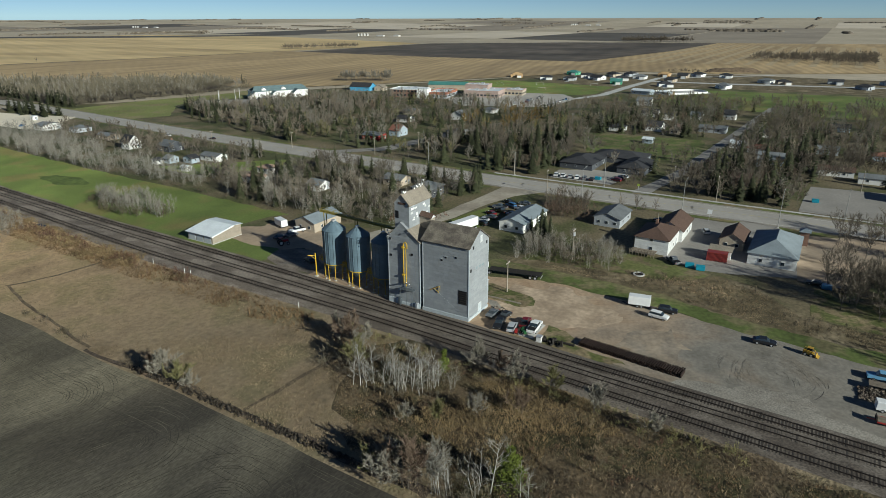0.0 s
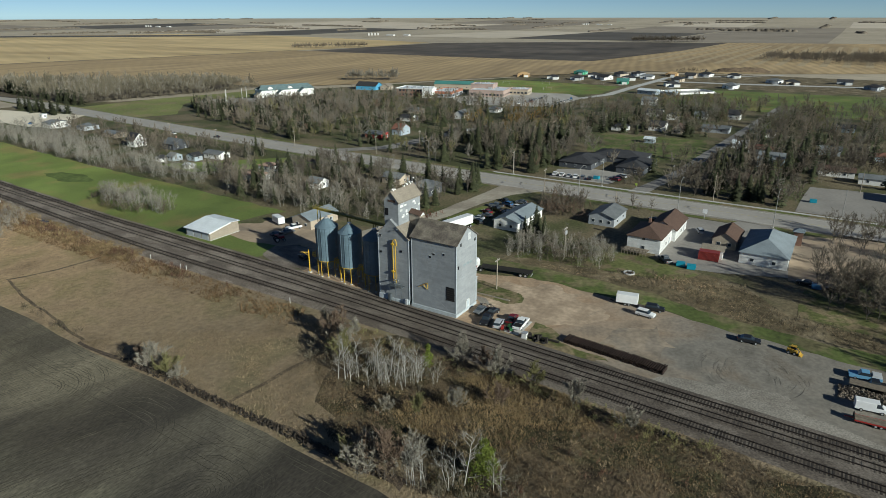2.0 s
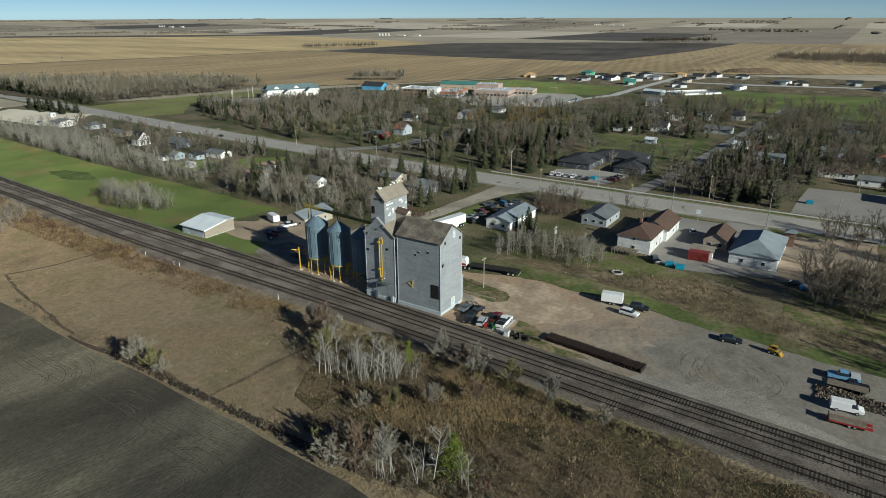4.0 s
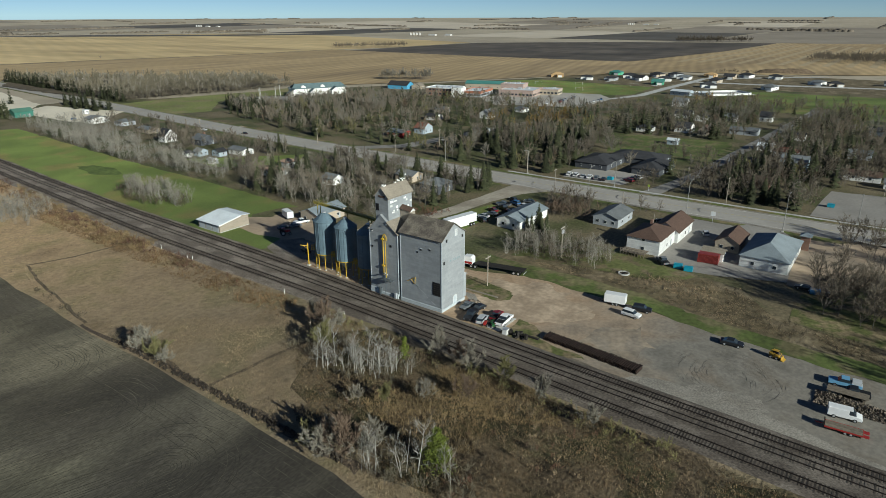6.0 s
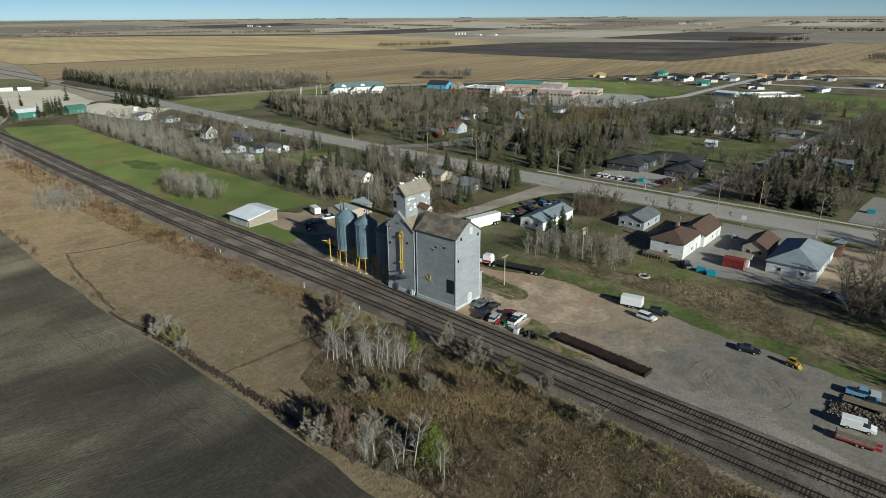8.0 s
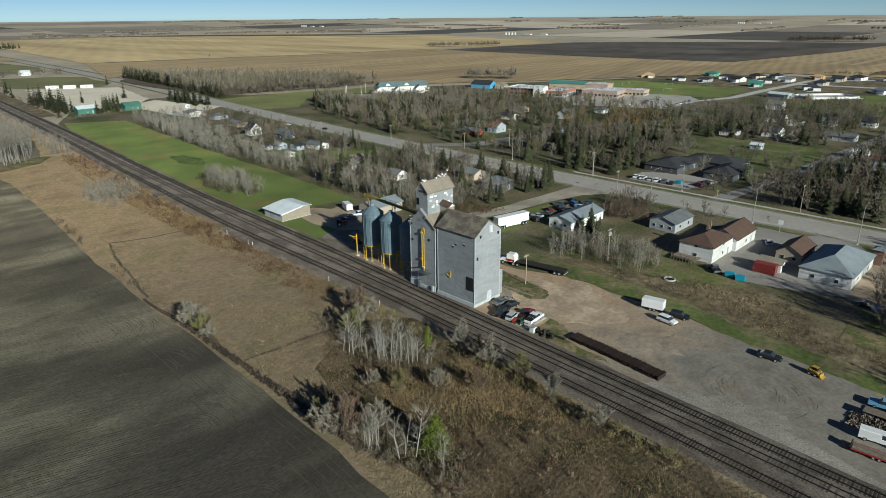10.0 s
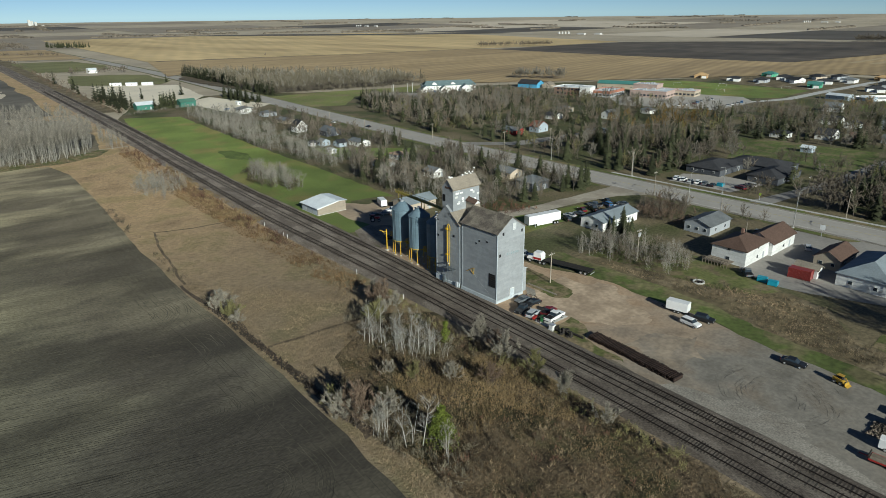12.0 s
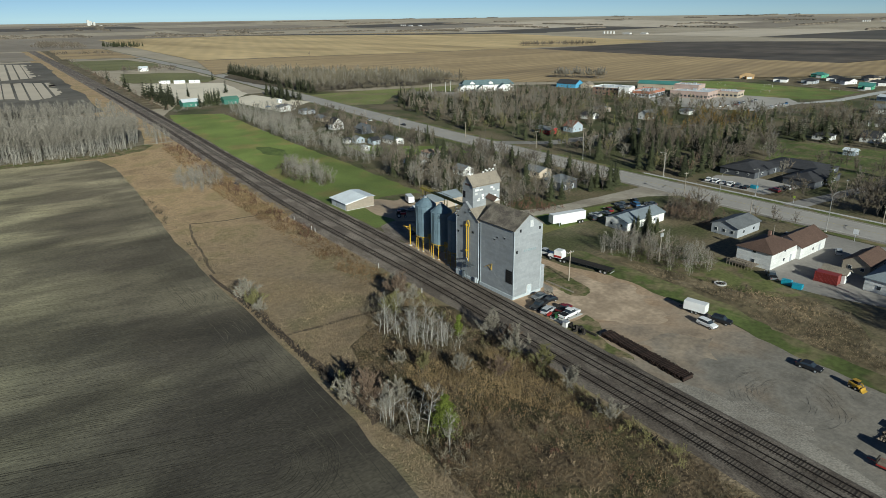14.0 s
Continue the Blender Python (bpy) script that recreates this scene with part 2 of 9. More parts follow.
defmat("rough_ground", (0.145, 0.115, 0.065), vary=0.3, scale=0.6, vary2=0.3, scale2=0.08, second=(0.23, 0.185, 0.115), second_at=0.55, second_scale=0.12, bump=0.25, bscale=1.2)
defmat("worn_grass", (0.115, 0.125, 0.042), vary=0.35, scale=1.0, vary2=0.3, scale2=0.12, second=(0.21, 0.165, 0.095), second_at=0.5, second_scale=0.25)
defmat("worn_green", (0.135, 0.145, 0.05), vary=0.3, scale=0.9, vary2=0.3, scale2=0.1, second=(0.165, 0.13, 0.075), second_at=0.54, second_scale=0.2)
defmat("fresh_grass", (0.10, 0.126, 0.036), vary=0.3, scale=0.8, vary2=0.35, scale2=0.07, second=(0.165, 0.148, 0.072), second_at=0.53, second_scale=0.15)
defmat("twig_thicket", (0.10, 0.08, 0.052), vary=0.1, scale=0.5, island=0.35, vary2=0.25, scale2=0.08)
defmat("twig_shrub", (0.25, 0.225, 0.18), vary=0.1, scale=0.5, island=0.3)
defmat("water", (0.03, 0.04, 0.045), rough=0.06, vary=0.1, scale=1.0, spec=0.6)
defmat("path_dark", (0.045, 0.035, 0.026), vary=0.3, scale=1.0)
defmat("earth_pale", (0.47, 0.36, 0.255), vary=0.18, scale=0.9, vary2=0.2, scale2=0.12, second=(0.37, 0.28, 0.195), second_at=0.5, second_scale=0.16, bump=0.04, bscale=3)
defmat("earth_worn", (0.335, 0.27, 0.20), vary=0.2, scale=0.9, vary2=0.25, scale2=0.12, second=(0.27, 0.225, 0.175), second_at=0.5, second_scale=0.2, bump=0.04, bscale=3)
defmat("path_brown", (0.13, 0.098, 0.064), vary=0.4, scale=1.2, vary2=0.3, scale2=0.2)
defmat("clod", (0.10, 0.075, 0.055), vary=0.5, scale=2.5, vary2=0.3, scale2=0.3, bump=0.2, bscale=3)
defmat("paving_pale", (0.42, 0.39, 0.345), vary=0.1, scale=1.0, vary2=0.12, scale2=0.08)
defmat("paving", (0.29, 0.268, 0.24), vary=0.08, scale=1.0, vary2=0.12, scale2=0.08)
defmat("line_paint", (0.55, 0.53, 0.49), vary=0.3, scale=0.4)
defmat("line_yellow", (0.46, 0.38, 0.16), vary=0.3, scale=0.4)
defmat("pole_wood", (0.30, 0.26, 0.21), vary=0.15, scale=2.0, rand=0.2)
PAINT = {}
for _k, _c in (("white", (0.78, 0.78, 0.77)), ("black", (0.018, 0.019, 0.022)), ("red", (0.30, 0.02, 0.02)), ("blue", (0.05, 0.16, 0.33)), ("silver", (0.45, 0.46, 0.47)), ("grey", (0.12, 0.13, 0.14)), ("skyblue", (0.16, 0.36, 0.55)), ("maroon", (0.16, 0.015, 0.02)), ("teal", (0.02, 0.30, 0.42)), ("rust", (0.24, 0.035, 0.03)), ("ochre", (0.45, 0.27, 0.04)), ("signal_red", (0.34, 0.03, 0.025)), ("green", (0.03, 0.12, 0.04)), ("lime", (0.35, 0.45, 0.07))):
    PAINT[_k] = mat("paint_" + _k, _c, rough=0.3, vary=0.04, scale=1.0, vary2=0.05, spec=0.5)


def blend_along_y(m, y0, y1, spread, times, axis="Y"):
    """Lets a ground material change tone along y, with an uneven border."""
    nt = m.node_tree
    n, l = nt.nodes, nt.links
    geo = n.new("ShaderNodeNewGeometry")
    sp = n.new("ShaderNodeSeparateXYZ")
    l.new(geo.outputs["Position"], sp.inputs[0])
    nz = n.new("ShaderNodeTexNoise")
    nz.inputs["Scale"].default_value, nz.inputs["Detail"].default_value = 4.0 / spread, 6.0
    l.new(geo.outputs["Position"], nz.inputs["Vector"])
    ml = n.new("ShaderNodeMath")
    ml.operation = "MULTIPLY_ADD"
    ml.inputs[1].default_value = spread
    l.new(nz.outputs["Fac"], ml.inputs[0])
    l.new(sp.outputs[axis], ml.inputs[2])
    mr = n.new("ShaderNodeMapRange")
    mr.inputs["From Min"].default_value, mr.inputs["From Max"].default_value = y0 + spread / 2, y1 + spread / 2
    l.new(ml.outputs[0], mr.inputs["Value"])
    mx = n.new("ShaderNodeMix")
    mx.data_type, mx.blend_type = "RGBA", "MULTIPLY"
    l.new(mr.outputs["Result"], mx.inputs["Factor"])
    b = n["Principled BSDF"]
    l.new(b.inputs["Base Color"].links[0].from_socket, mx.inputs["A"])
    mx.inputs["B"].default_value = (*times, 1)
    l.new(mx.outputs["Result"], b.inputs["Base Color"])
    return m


def yard_gravel():
    """Packed gravel that turns from grey to pinkish tan towards the elevator, with an uneven border."""
    m = mat("yard_gravel", (0.245, 0.222, 0.186), vary=0.16, scale=1.2, vary2=0.3, scale2=0.13, bump=0.05, bscale=4, second=(0.175, 0.152, 0.122), second_at=0.56, second_scale=0.13)
    return blend_along_y(m, -52.0, -16.0, 60.0, (1.78, 1.42, 1.13))


M["yard_gravel"] = yard_gravel()
# Soil colour is multiplied brighter along y, and again towards -x.
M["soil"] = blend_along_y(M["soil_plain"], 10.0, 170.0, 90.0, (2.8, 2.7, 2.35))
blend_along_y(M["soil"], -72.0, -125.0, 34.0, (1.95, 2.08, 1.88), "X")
# Dry grass colour rises in brightness between y 40 and 140.
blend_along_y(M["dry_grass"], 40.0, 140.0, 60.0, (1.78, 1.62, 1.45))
# Ballast and lawn colours, too, are multiplied brighter at larger y.
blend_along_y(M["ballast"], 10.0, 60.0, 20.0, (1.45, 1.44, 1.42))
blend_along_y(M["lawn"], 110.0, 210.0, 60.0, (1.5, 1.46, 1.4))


def sheeting(name, base, length, height, dark, rough=0.5):
    """Metal wall sheets: courses of slightly different tone with fine laps."""
    m = mat(name, base, rough=rough, vary=0.07, scale=0.9, vary2=0.1, scale2=0.15)
    nt = m.node_tree
    n, l = nt.nodes, nt.links
    tc = n.new("ShaderNodeTexCoord")
    sp = n.new("ShaderNodeSeparateXYZ")
    l.new(tc.outputs["Object"], sp.inputs[0])
    ad = n.new("ShaderNodeMath")
    l.new(sp.outputs["X"], ad.inputs[0])
    l.new(sp.outputs["Y"], ad.inputs[1])
    cb = n.new("ShaderNodeCombineXYZ")
    l.new(ad.outputs[0], cb.inputs["X"])
    l.new(sp.outputs["Z"], cb.inputs["Y"])
    bt = n.new("ShaderNodeTexBrick")
    l.new(cb.outputs[0], bt.inputs["Vector"])
    for k, v in (("Scale", 1.0), ("Brick Width", length), ("Row Height", height), ("Mortar Size", 0.02), ("Mortar Smooth", 0.3), ("Bias", 0.0)):
        bt.inputs[k].default_value = v
    bt.inputs["Color1"].default_value = (0.92, 0.92, 0.92, 1)
    bt.inputs["Color2"].default_value = (1.06, 1.06, 1.06, 1)
    bt.inputs["Mortar"].default_value = (dark, dark, dark, 1)
    mx = n.new("ShaderNodeMix")
    mx.data_type, mx.blend_type = "RGBA", "MULTIPLY"
    mx.inputs["Factor"].default_value = 1.0
    b = n["Principled BSDF"]
    l.new(b.inputs["Base Color"].links[0].from_socket, mx.inputs["A"])
    l.new(bt.outputs["Color"], mx.inputs["B"])
    l.new(mx.outputs["Result"], b.inputs["Base Color"])
    bp = n.new("ShaderNodeBump")
    bp.inputs["Distance"].default_value = 0.02
    l.new(bt.outputs["Fac"], bp.inputs["Height"])
    bp.invert = True
    l.new(bp.outputs[0], b.inputs["Normal"])
    return m


M["elevator_sheet"] = sheeting("elevator_sheet", (0.30, 0.315, 0.325), 2.6, 0.62, 0.84)
M["bin_sheet"] = sheeting("bin_sheet", (0.13, 0.185, 0.22), 2.4, 0.55, 0.82, rough=0.4)
M["siding"] = sheeting("siding", (0.66, 0.66, 0.64), 3.5, 0.24, 0.88)
M["tan_siding"] = sheeting("tan_siding", (0.34, 0.29, 0.23), 3.5, 0.24, 0.88)


# ---- helpers for building ----
def part(name, bm, material, parent=None, label="", smooth=False):
    """One mesh object from a bmesh, under a thing or a part."""
    me = bpy.data.meshes.new(name)
    bmesh.ops.recalc_face_normals(bm, faces=bm.faces)
    bm.to_mesh(me)
    bm.free()
    if material:
        me.materials.append(material)
    if smooth:
        for p in me.polygons:
            p.use_smooth = True
    ob = new(name, me)
    ob.parent = parent
    if label:
        ob["label"] = label
    return ob


def thing(name, m, label, category, group="", kind=""):
    ob = new(name)
    ob.empty_display_size = 0.3
    ob.matrix_basis = m
    return tagged(ob, label, category, group, kind)


def box(bm, x0, y0, z0, x1, y1, z1, bevel=0.0):
    r = bmesh.ops.create_cube(bm, size=1.0, matrix=Matrix.LocRotScale(((x0 + x1) / 2, (y0 + y1) / 2, (z0 + z1) / 2), None, (x1 - x0, y1 - y0, z1 - z0)))
    if bevel:
        vs = set(r["verts"])
        bmesh.ops.bevel(bm, geom=[e for e in bm.edges if e.verts[0] in vs], offset=bevel, segments=2, affect="EDGES", profile=0.5)
    return bm


def boxes(*bs, bevel=0.0):
    bm = bmesh.new()
    for q in bs:
        box(bm, *q, bevel=bevel)
    return bm


def tube(bm, a, b, r0, r1=None, n=8, caps=True):
    """A tapered round bar from a to b."""
    r1 = r0 if r1 is None else r1
    a, b = Vector(a), Vector(b)
    d = (b - a)
    q = d.to_track_quat("Z", "Y")
    ring = []
    for p, r in ((a, r0), (b, r1)):
        ring.append([bm.verts.new(p + q @ Vector((r * math.cos(2 * math.pi * i / n), r * math.sin(2 * math.pi * i / n), 0))) for i in range(n)])
    for i in range(n):
        bm.faces.new((ring[0][i], ring[0][(i + 1) % n], ring[1][(i + 1) % n], ring[1][i]))
    if caps:
        bm.faces.new(ring[0][::-1])
        bm.faces.new(ring[1])
    return bm


def solid(bm, outline, axis, lo, hi):
    """A prism: an outline of (u, v) pairs pushed along an axis from lo to hi."""
    def at(u, v, w):
        return {"x": (w, u, v), "y": (u, w, v), "z": (u, v, w)}[axis]
    a = [bm.verts.new(at(u, v, lo)) for u, v in outline]
    b = [bm.verts.new(at(u, v, hi)) for u, v in outline]
    k = len(outline)
    bm.faces.new(a)
    bm.faces.new(b[::-1])
    for i in range(k):
        bm.faces.new((a[i], b[i], b[(i + 1) % k], a[(i + 1) % k]))
    return bm


def bend(y):
    """How far the railway and the highway have swung to +x at y."""
    return 0.03 * (y - 170 + math.sqrt((y - 170) ** 2 + 60 ** 2))


HIGHWAY = ((-700, 119.7), (30, 119.8), (60, 120.2), (100, 121.8), (150, 124.0), (188, 125.8), (245, 129.8), (320, 135.5), (385, 141), (430, 145), (480, 149), (565, 156.5), (640, 162), (740, 168), (890, 174.5), (1060, 180), (1272, 185), (1500, 194), (1759, 209), (2600, 250))


def highway_bend(y):
    """How far the highway has swung to +x at y: it leaves the railway's line beyond the side street."""
    ys, xs = [k[0] for k in HIGHWAY], [k[1] for k in HIGHWAY]
    return sum(float(np.interp(y + k * 16.0, ys, xs)) for k in (-1, -0.5, 0, 0.5, 1)) / 5 - 119.7


def ragged(points, step=6.0, amount=0.8, seed=1.0):
    """A closed outline with uneven edges."""
    out = []
    for i, a in enumerate(points):
        c = points[(i + 1) % len(points)]
        a2, c2 = Vector(a), Vector(c)
        k = max(1, min(60, int((c2 - a2).length / step)))
        for j in range(k):
            p = a2.lerp(c2, j / k)
            if j:
                p += Vector((noise.noise((p.x * 0.13, p.y * 0.13, seed)), noise.noise((p.x * 0.13, p.y * 0.13, seed + 9)))) * amount * 2
            out.append((p.x, p.y))
    return out


def sheet(name, points, z, material, label, category, step=6.0, amount=0.8, thick=0.0):
    """A flat area of the ground with uneven edges and a small thickness."""
    bm = bmesh.new()
    vs = [bm.verts.new((x, y, z)) for x, y in ragged(points, step, amount)]
    f = bm.faces.new(vs)
    r = bmesh.ops.triangulate(bm, faces=[f])
    ob = part(name, bm, material)
    for p in ob.data.polygons:
        if p.normal.z < 0:
            ob.data.flip_normals()
            break
    return tagged(ob, label, category, kind="structure")


def strip(name, x0, x1, y0, y1, z, material, label, category, step=25.0, follow=True, edge=0.0, crown=0.0):
    """A long band along y that follows the bend."""
    bm = bmesh.new()
    rows = []
    k = max(1, int((y1 - y0) / step))
    for i in range(k + 1):
        y = y0 + (y1 - y0) * i / k
        o = follow(y) if callable(follow) else bend(y) if follow else 0.0
        e0 = noise.noise((y * 0.07, x0, 3.3)) * edge
        e1 = noise.noise((y * 0.07, x1, 7.7)) * edge
        rows.append([bm.verts.new((x0 + o + e0, y, z)), bm.verts.new(((x0 + x1) / 2 + o, y, z + crown)), bm.verts.new((x1 + o + e1, y, z))])
    for a, b in zip(rows, rows[1:]):
        bm.faces.new((a[0], a[1], b[1], b[0]))
        bm.faces.new((a[1], a[2], b[2], b[1]))
    ob = part(name, bm, material)
    if ob.data.polygons[0].normal.z < 0:
        ob.data.flip_normals()
    return tagged(ob, label, category, kind="structure")


# ---- the ground ----
def rise(r):
    return 0.0 if r <= 2500 else 42.0 * ((r - 2500) / 2350) ** 1.5


def build_ground():
    bm = bmesh.new()
    radii = [0, 150, 400, 800, 1400, 2000, 2600, 3000, 3400, 3800, 4200, 4550, 4850]
    seg = 96
    rings = []
    for r in radii:
        rings.append([bm.verts.new((r * math.cos(2 * math.pi * i / seg), r * math.sin(2 * math.pi * i / seg), rise(r))) for i in range(seg if r else 1)])
    for i in range(seg):
        bm.faces.new((rings[0][0], rings[1][i], rings[1][(i + 1) % seg]))
        for a, b in zip(rings[1:], rings[2:]):
            bm.faces.new((a[i], b[i], b[(i + 1) % seg], a[(i + 1) % seg]))
    tagged(part("ground", bm, M["prairie"], smooth=True), "dry tan prairie farmland reaching flat to the horizon", "ground", kind="structure")


def parcel(x0, y0, x1, y1, material, label, z=0.4):
    """One far field, laid on the gently rising plain."""
    bm = bmesh.new()
    n = 6
    g = [[None] * (n + 1) for _ in range(n + 1)]
    for i in range(n + 1):
        for j in range(n + 1):
            x, y = x0 + (x1 - x0) * i / n, y0 + (y1 - y0) * j / n
            g[i][j] = bm.verts.new((x, y, rise(math.hypot(x, y)) + z))
    for i in range(n):
        for j in range(n):
            bm.faces.new((g[i][j], g[i + 1][j], g[i + 1][j + 1], g[i][j + 1]))
    ob = part("farm_field", bm, material)
    tagged(ob, label, "field", kind="structure")


build_ground()


def far_fields():
    rng = random.Random(11)
    kinds = (("prairie", "pale tan stubble field far across the plain"), ("far_brown", "brown bare field far across the plain"), ("far_dark", "dark tilled field far across the plain"), ("far_pale", "pale straw field far across the plain"), ("far_brown", "brown stubble field far across the plain"))
    for i in range(-3, 6):
        for j in range(-4, 6):
            x0, y0 = i * 810.0, j * 810.0
            for h in range(2):
                a = (x0, y0 + h * 405, x0 + 790, y0 + h * 405 + 395)
                far = math.hypot((a[0] + a[2]) / 2, (a[1] + a[3]) / 2)
                worst = max(math.hypot(x, y) for x in (a[0], a[2]) for y in (a[1], a[3]))
                if far < 1750 or worst > 4840 or (a[2] < 200):
                    continue
                k = rng.choice((0, 0, 1, 1, 2, 3, 3, 4))
                parcel(*a, M[kinds[k][0]], kinds[k][1])


defmat("far_dark", (0.11, 0.097, 0.08), vary=0.1, scale=0.02, vary2=0.2, scale2=0.004)
# Paler and greyer than straw, with haze mixed into the colour.
defmat("far_pale", (0.58, 0.50, 0.39), vary=0.06, scale=0.02, vary2=0.1, scale2=0.004)
far_fields()
sheet("stubble_field", [(230, 990), (330, 2350), (1450, 2350), (1480, 1520), (1260, 830), (1000, 826), (829, 868), (567, 896), (411, 947)], 0.5, M["stubble"], "golden stubble field reaching far behind the woods", "field", step=40)
sheet("stubble_field", [(160, 690), (230, 985), (411, 943), (567, 892), (829, 864), (815, 520), (822, 268), (880, 222), (700, 150), (560, 246), (420, 330), (330, 400), (300, 560), (200, 730)], 0.52, M["stubble_brown"], "golden brown striped stubble field behind the woods and school", "field", step=40)
sheet("field_track", [(240, 975), (411, 944), (567, 893), (829, 865), (829, 871), (567, 900), (411, 952), (240, 984)], 0.58, M["far_dark"], "dark farm track between two stubble fields", "track", step=12, amount=1.6)
sheet("black_field", [(829, 826), (1260, 804), (1483, 520), (1592, 202), (1191, 217), (822, 266), (811, 518)], 0.56, M["dark_field"], "broad dark tilled field behind the town", "field", step=60)
sheet("striped_field", [(830, 262), (1191, 215), (1592, 200), (1700, -139), (1750, -600), (760, -600), (800, -111), (700, 60), (690, 150)], 0.54, M["stubble_brown"], "tan field with mown green-brown stripes", "field", step=60)
sheet("tilled_band", [(640, 2560), (915, 2234), (1173, 1889), (1406, 1711), (1632, 1567), (1700, 1640), (1500, 1830), (1275, 2060), (1010, 2420), (720, 2700)], 0.62, M["far_dark"], "dark tilled strip beyond the stubble", "field", step=60)


def mown_stripes():
    """Swathes across the striped field."""
    bm = bmesh.new()
    for i in range(16):
        y = 200 - i * 26
        x0, x1 = 860 + max(0, (190 - y)) * 0.05, 1480
        v = [bm.verts.new(p) for p in ((x0, y, 0.6), (x1, y - 4, 0.6), (x1, y + 5, 0.6), (x0, y + 9, 0.6))]
        bm.faces.new(v)
    tagged(part("mown_stripes", bm, M["swathe"]), "pale straw swathes lying across the field", "swathes", kind="stuff")


mown_stripes()
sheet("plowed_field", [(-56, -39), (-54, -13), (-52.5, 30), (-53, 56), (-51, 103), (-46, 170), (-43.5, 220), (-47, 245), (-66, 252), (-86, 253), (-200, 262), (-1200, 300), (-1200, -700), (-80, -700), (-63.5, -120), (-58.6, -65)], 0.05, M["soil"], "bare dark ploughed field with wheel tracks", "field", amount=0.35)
sheet("far_plot", [(-1100, 470), (-68, 476), (-9, 430), (-2, 538), (5, 713), (28, 1087), (26, 1140), (-1100, 1150)], 0.3, M["plot_dark"], "dark damp tilled plot beside the far railway", "field", step=30, amount=3)
sheet("pale_plot", [(-700, 590), (-61, 577), (-41, 549), (-27, 561), (-11, 604), (-9, 727), (-48, 749), (-700, 762)], 0.42, M["far_pale"], "pale dry stubble drying out in a damp plot", "field", step=9, amount=6)
sheet("pale_plot", [(-700, 800), (-45, 789), (-14, 805), (-4, 960), (3, 1097), (-21, 1125), (-700, 1135)], 0.42, M["far_pale"], "pale dry stubble drying out in a damp plot", "field", step=12, amount=7)
sheet("far_field", [(-1100, 1160), (30, 1205), (45, 1560), (-1100, 1610)], 0.3, M["far_brown"], "brown field behind the gravel crossroad", "field", step=40, amount=3)


def tramlines():
    """Dark wheel lines along the damp plot, swinging with the railway."""
    bm = bmesh.new()
    for k in range(16):
        x = -6 - k * 9.5
        w = 0.5 + 0.35 * (k % 3)
        for y0, y1 in ((470, 690), (690, 900), (900, 1130)):
            a, b = 0.058 * (y0 - 540), 0.058 * (y1 - 540)
            v = [bm.verts.new(p) for p in ((x + a - w, y0, 0.55), (x + a + w, y0, 0.55), (x + b + w, y1, 0.55), (x + b - w, y1, 0.55))]
            bm.faces.new(v)
    tagged(part("tramlines", bm, M["plot_dark"]), "dark wheel lines running along a stubble plot", "tracks", kind="stuff")


tramlines()
for _a, _b in (((-900, 1150), (-17, 1178)), ((-17, 1178), (30, 1200)), ((30, 1200), (85, 1164)), ((85, 1164), (186, 1138))):
    _m = bmesh.new()
    _m.faces.new([_m.verts.new(p) for p in ((_a[0], _a[1], 0.75), (_b[0], _b[1], 0.75), (_b[0], _b[1] + 9, 0.75), (_a[0], _a[1] + 9, 0.75))])
    tagged(part("crossroad", _m, M["gravel"]), "pale gravel crossroad over the railway", "road", kind="structure")
sheet("woods_floor", [(156, 645), (156, 540), (161, 490), (168, 446), (216, 441), (276, 424), (320, 424), (335, 499), (268, 598), (190, 712)], 0.6, M["litter"], "brown leaf litter under the bare woods", "ground", step=8, amount=2)
sheet("woods_floor", [(-330, 262), (-85, 256), (-42, 253), (-20, 266), (-9, 320), (-10, 400), (-70, 440), (-330, 450)], 0.06, M["woods_floor"], "leaf litter under the aspen stand", "ground")
sheet("pasture", [(56, 690), (77, 790), (132, 766), (152, 740), (146, 640), (123, 607), (60, 650)], 0.3, M["pasture"], "dull green pasture between railway and highway", "field", step=15, amount=2)
sheet("pasture", [(66, 1125), (150, 1105), (162, 960), (148, 880), (94, 860), (58, 880)], 0.3, M["pasture"], "dull green pasture between railway and highway", "field", step=15, amount=2)
sheet("tan_field", [(70, 1210), (185, 1155), (205, 1600), (100, 1620)], 0.3, M["stubble_brown"], "tan field behind the gravel crossroad", "field", step=30, amount=2)
sheet("stand_edge", [(-330, 257), (-85, 252), (-69, 249), (-42, 247), (-24, 254), (-14, 270), (-20, 272), (-42, 259), (-85, 262), (-330, 268)], 0.09, M["worn_grass"], "olive grass along the aspen stand", "grass", step=3, amount=1.0)
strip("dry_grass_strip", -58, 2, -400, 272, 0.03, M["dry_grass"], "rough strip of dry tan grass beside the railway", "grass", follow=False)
strip("railside_weeds", -3.4, 16.0, 420, 1600, 0.035, M["rough_ground"], "brown weeds beside the far railway", "weeds", edge=2.0)
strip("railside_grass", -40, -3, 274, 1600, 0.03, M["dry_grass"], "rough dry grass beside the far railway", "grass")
sheet("thicket_floor", [(-49, -6), (-42, 4), (-30, 13), (-15, 8), (-17, -40), (-20, -90), (-28, -240), (-58, -240), (-54, -60), (-50, -30)], 0.05, M["thicket_floor"], "dark leafy ground under the thicket", "ground", step=1.2, amount=3.2)


FIELD_EDGE = ((-240, -72), (-120, -63.5), (-65, -58.6), (-39, -56), (-13, -54), (30, -52.5), (56, -53), (103, -51), (170, -46), (220, -43.5))


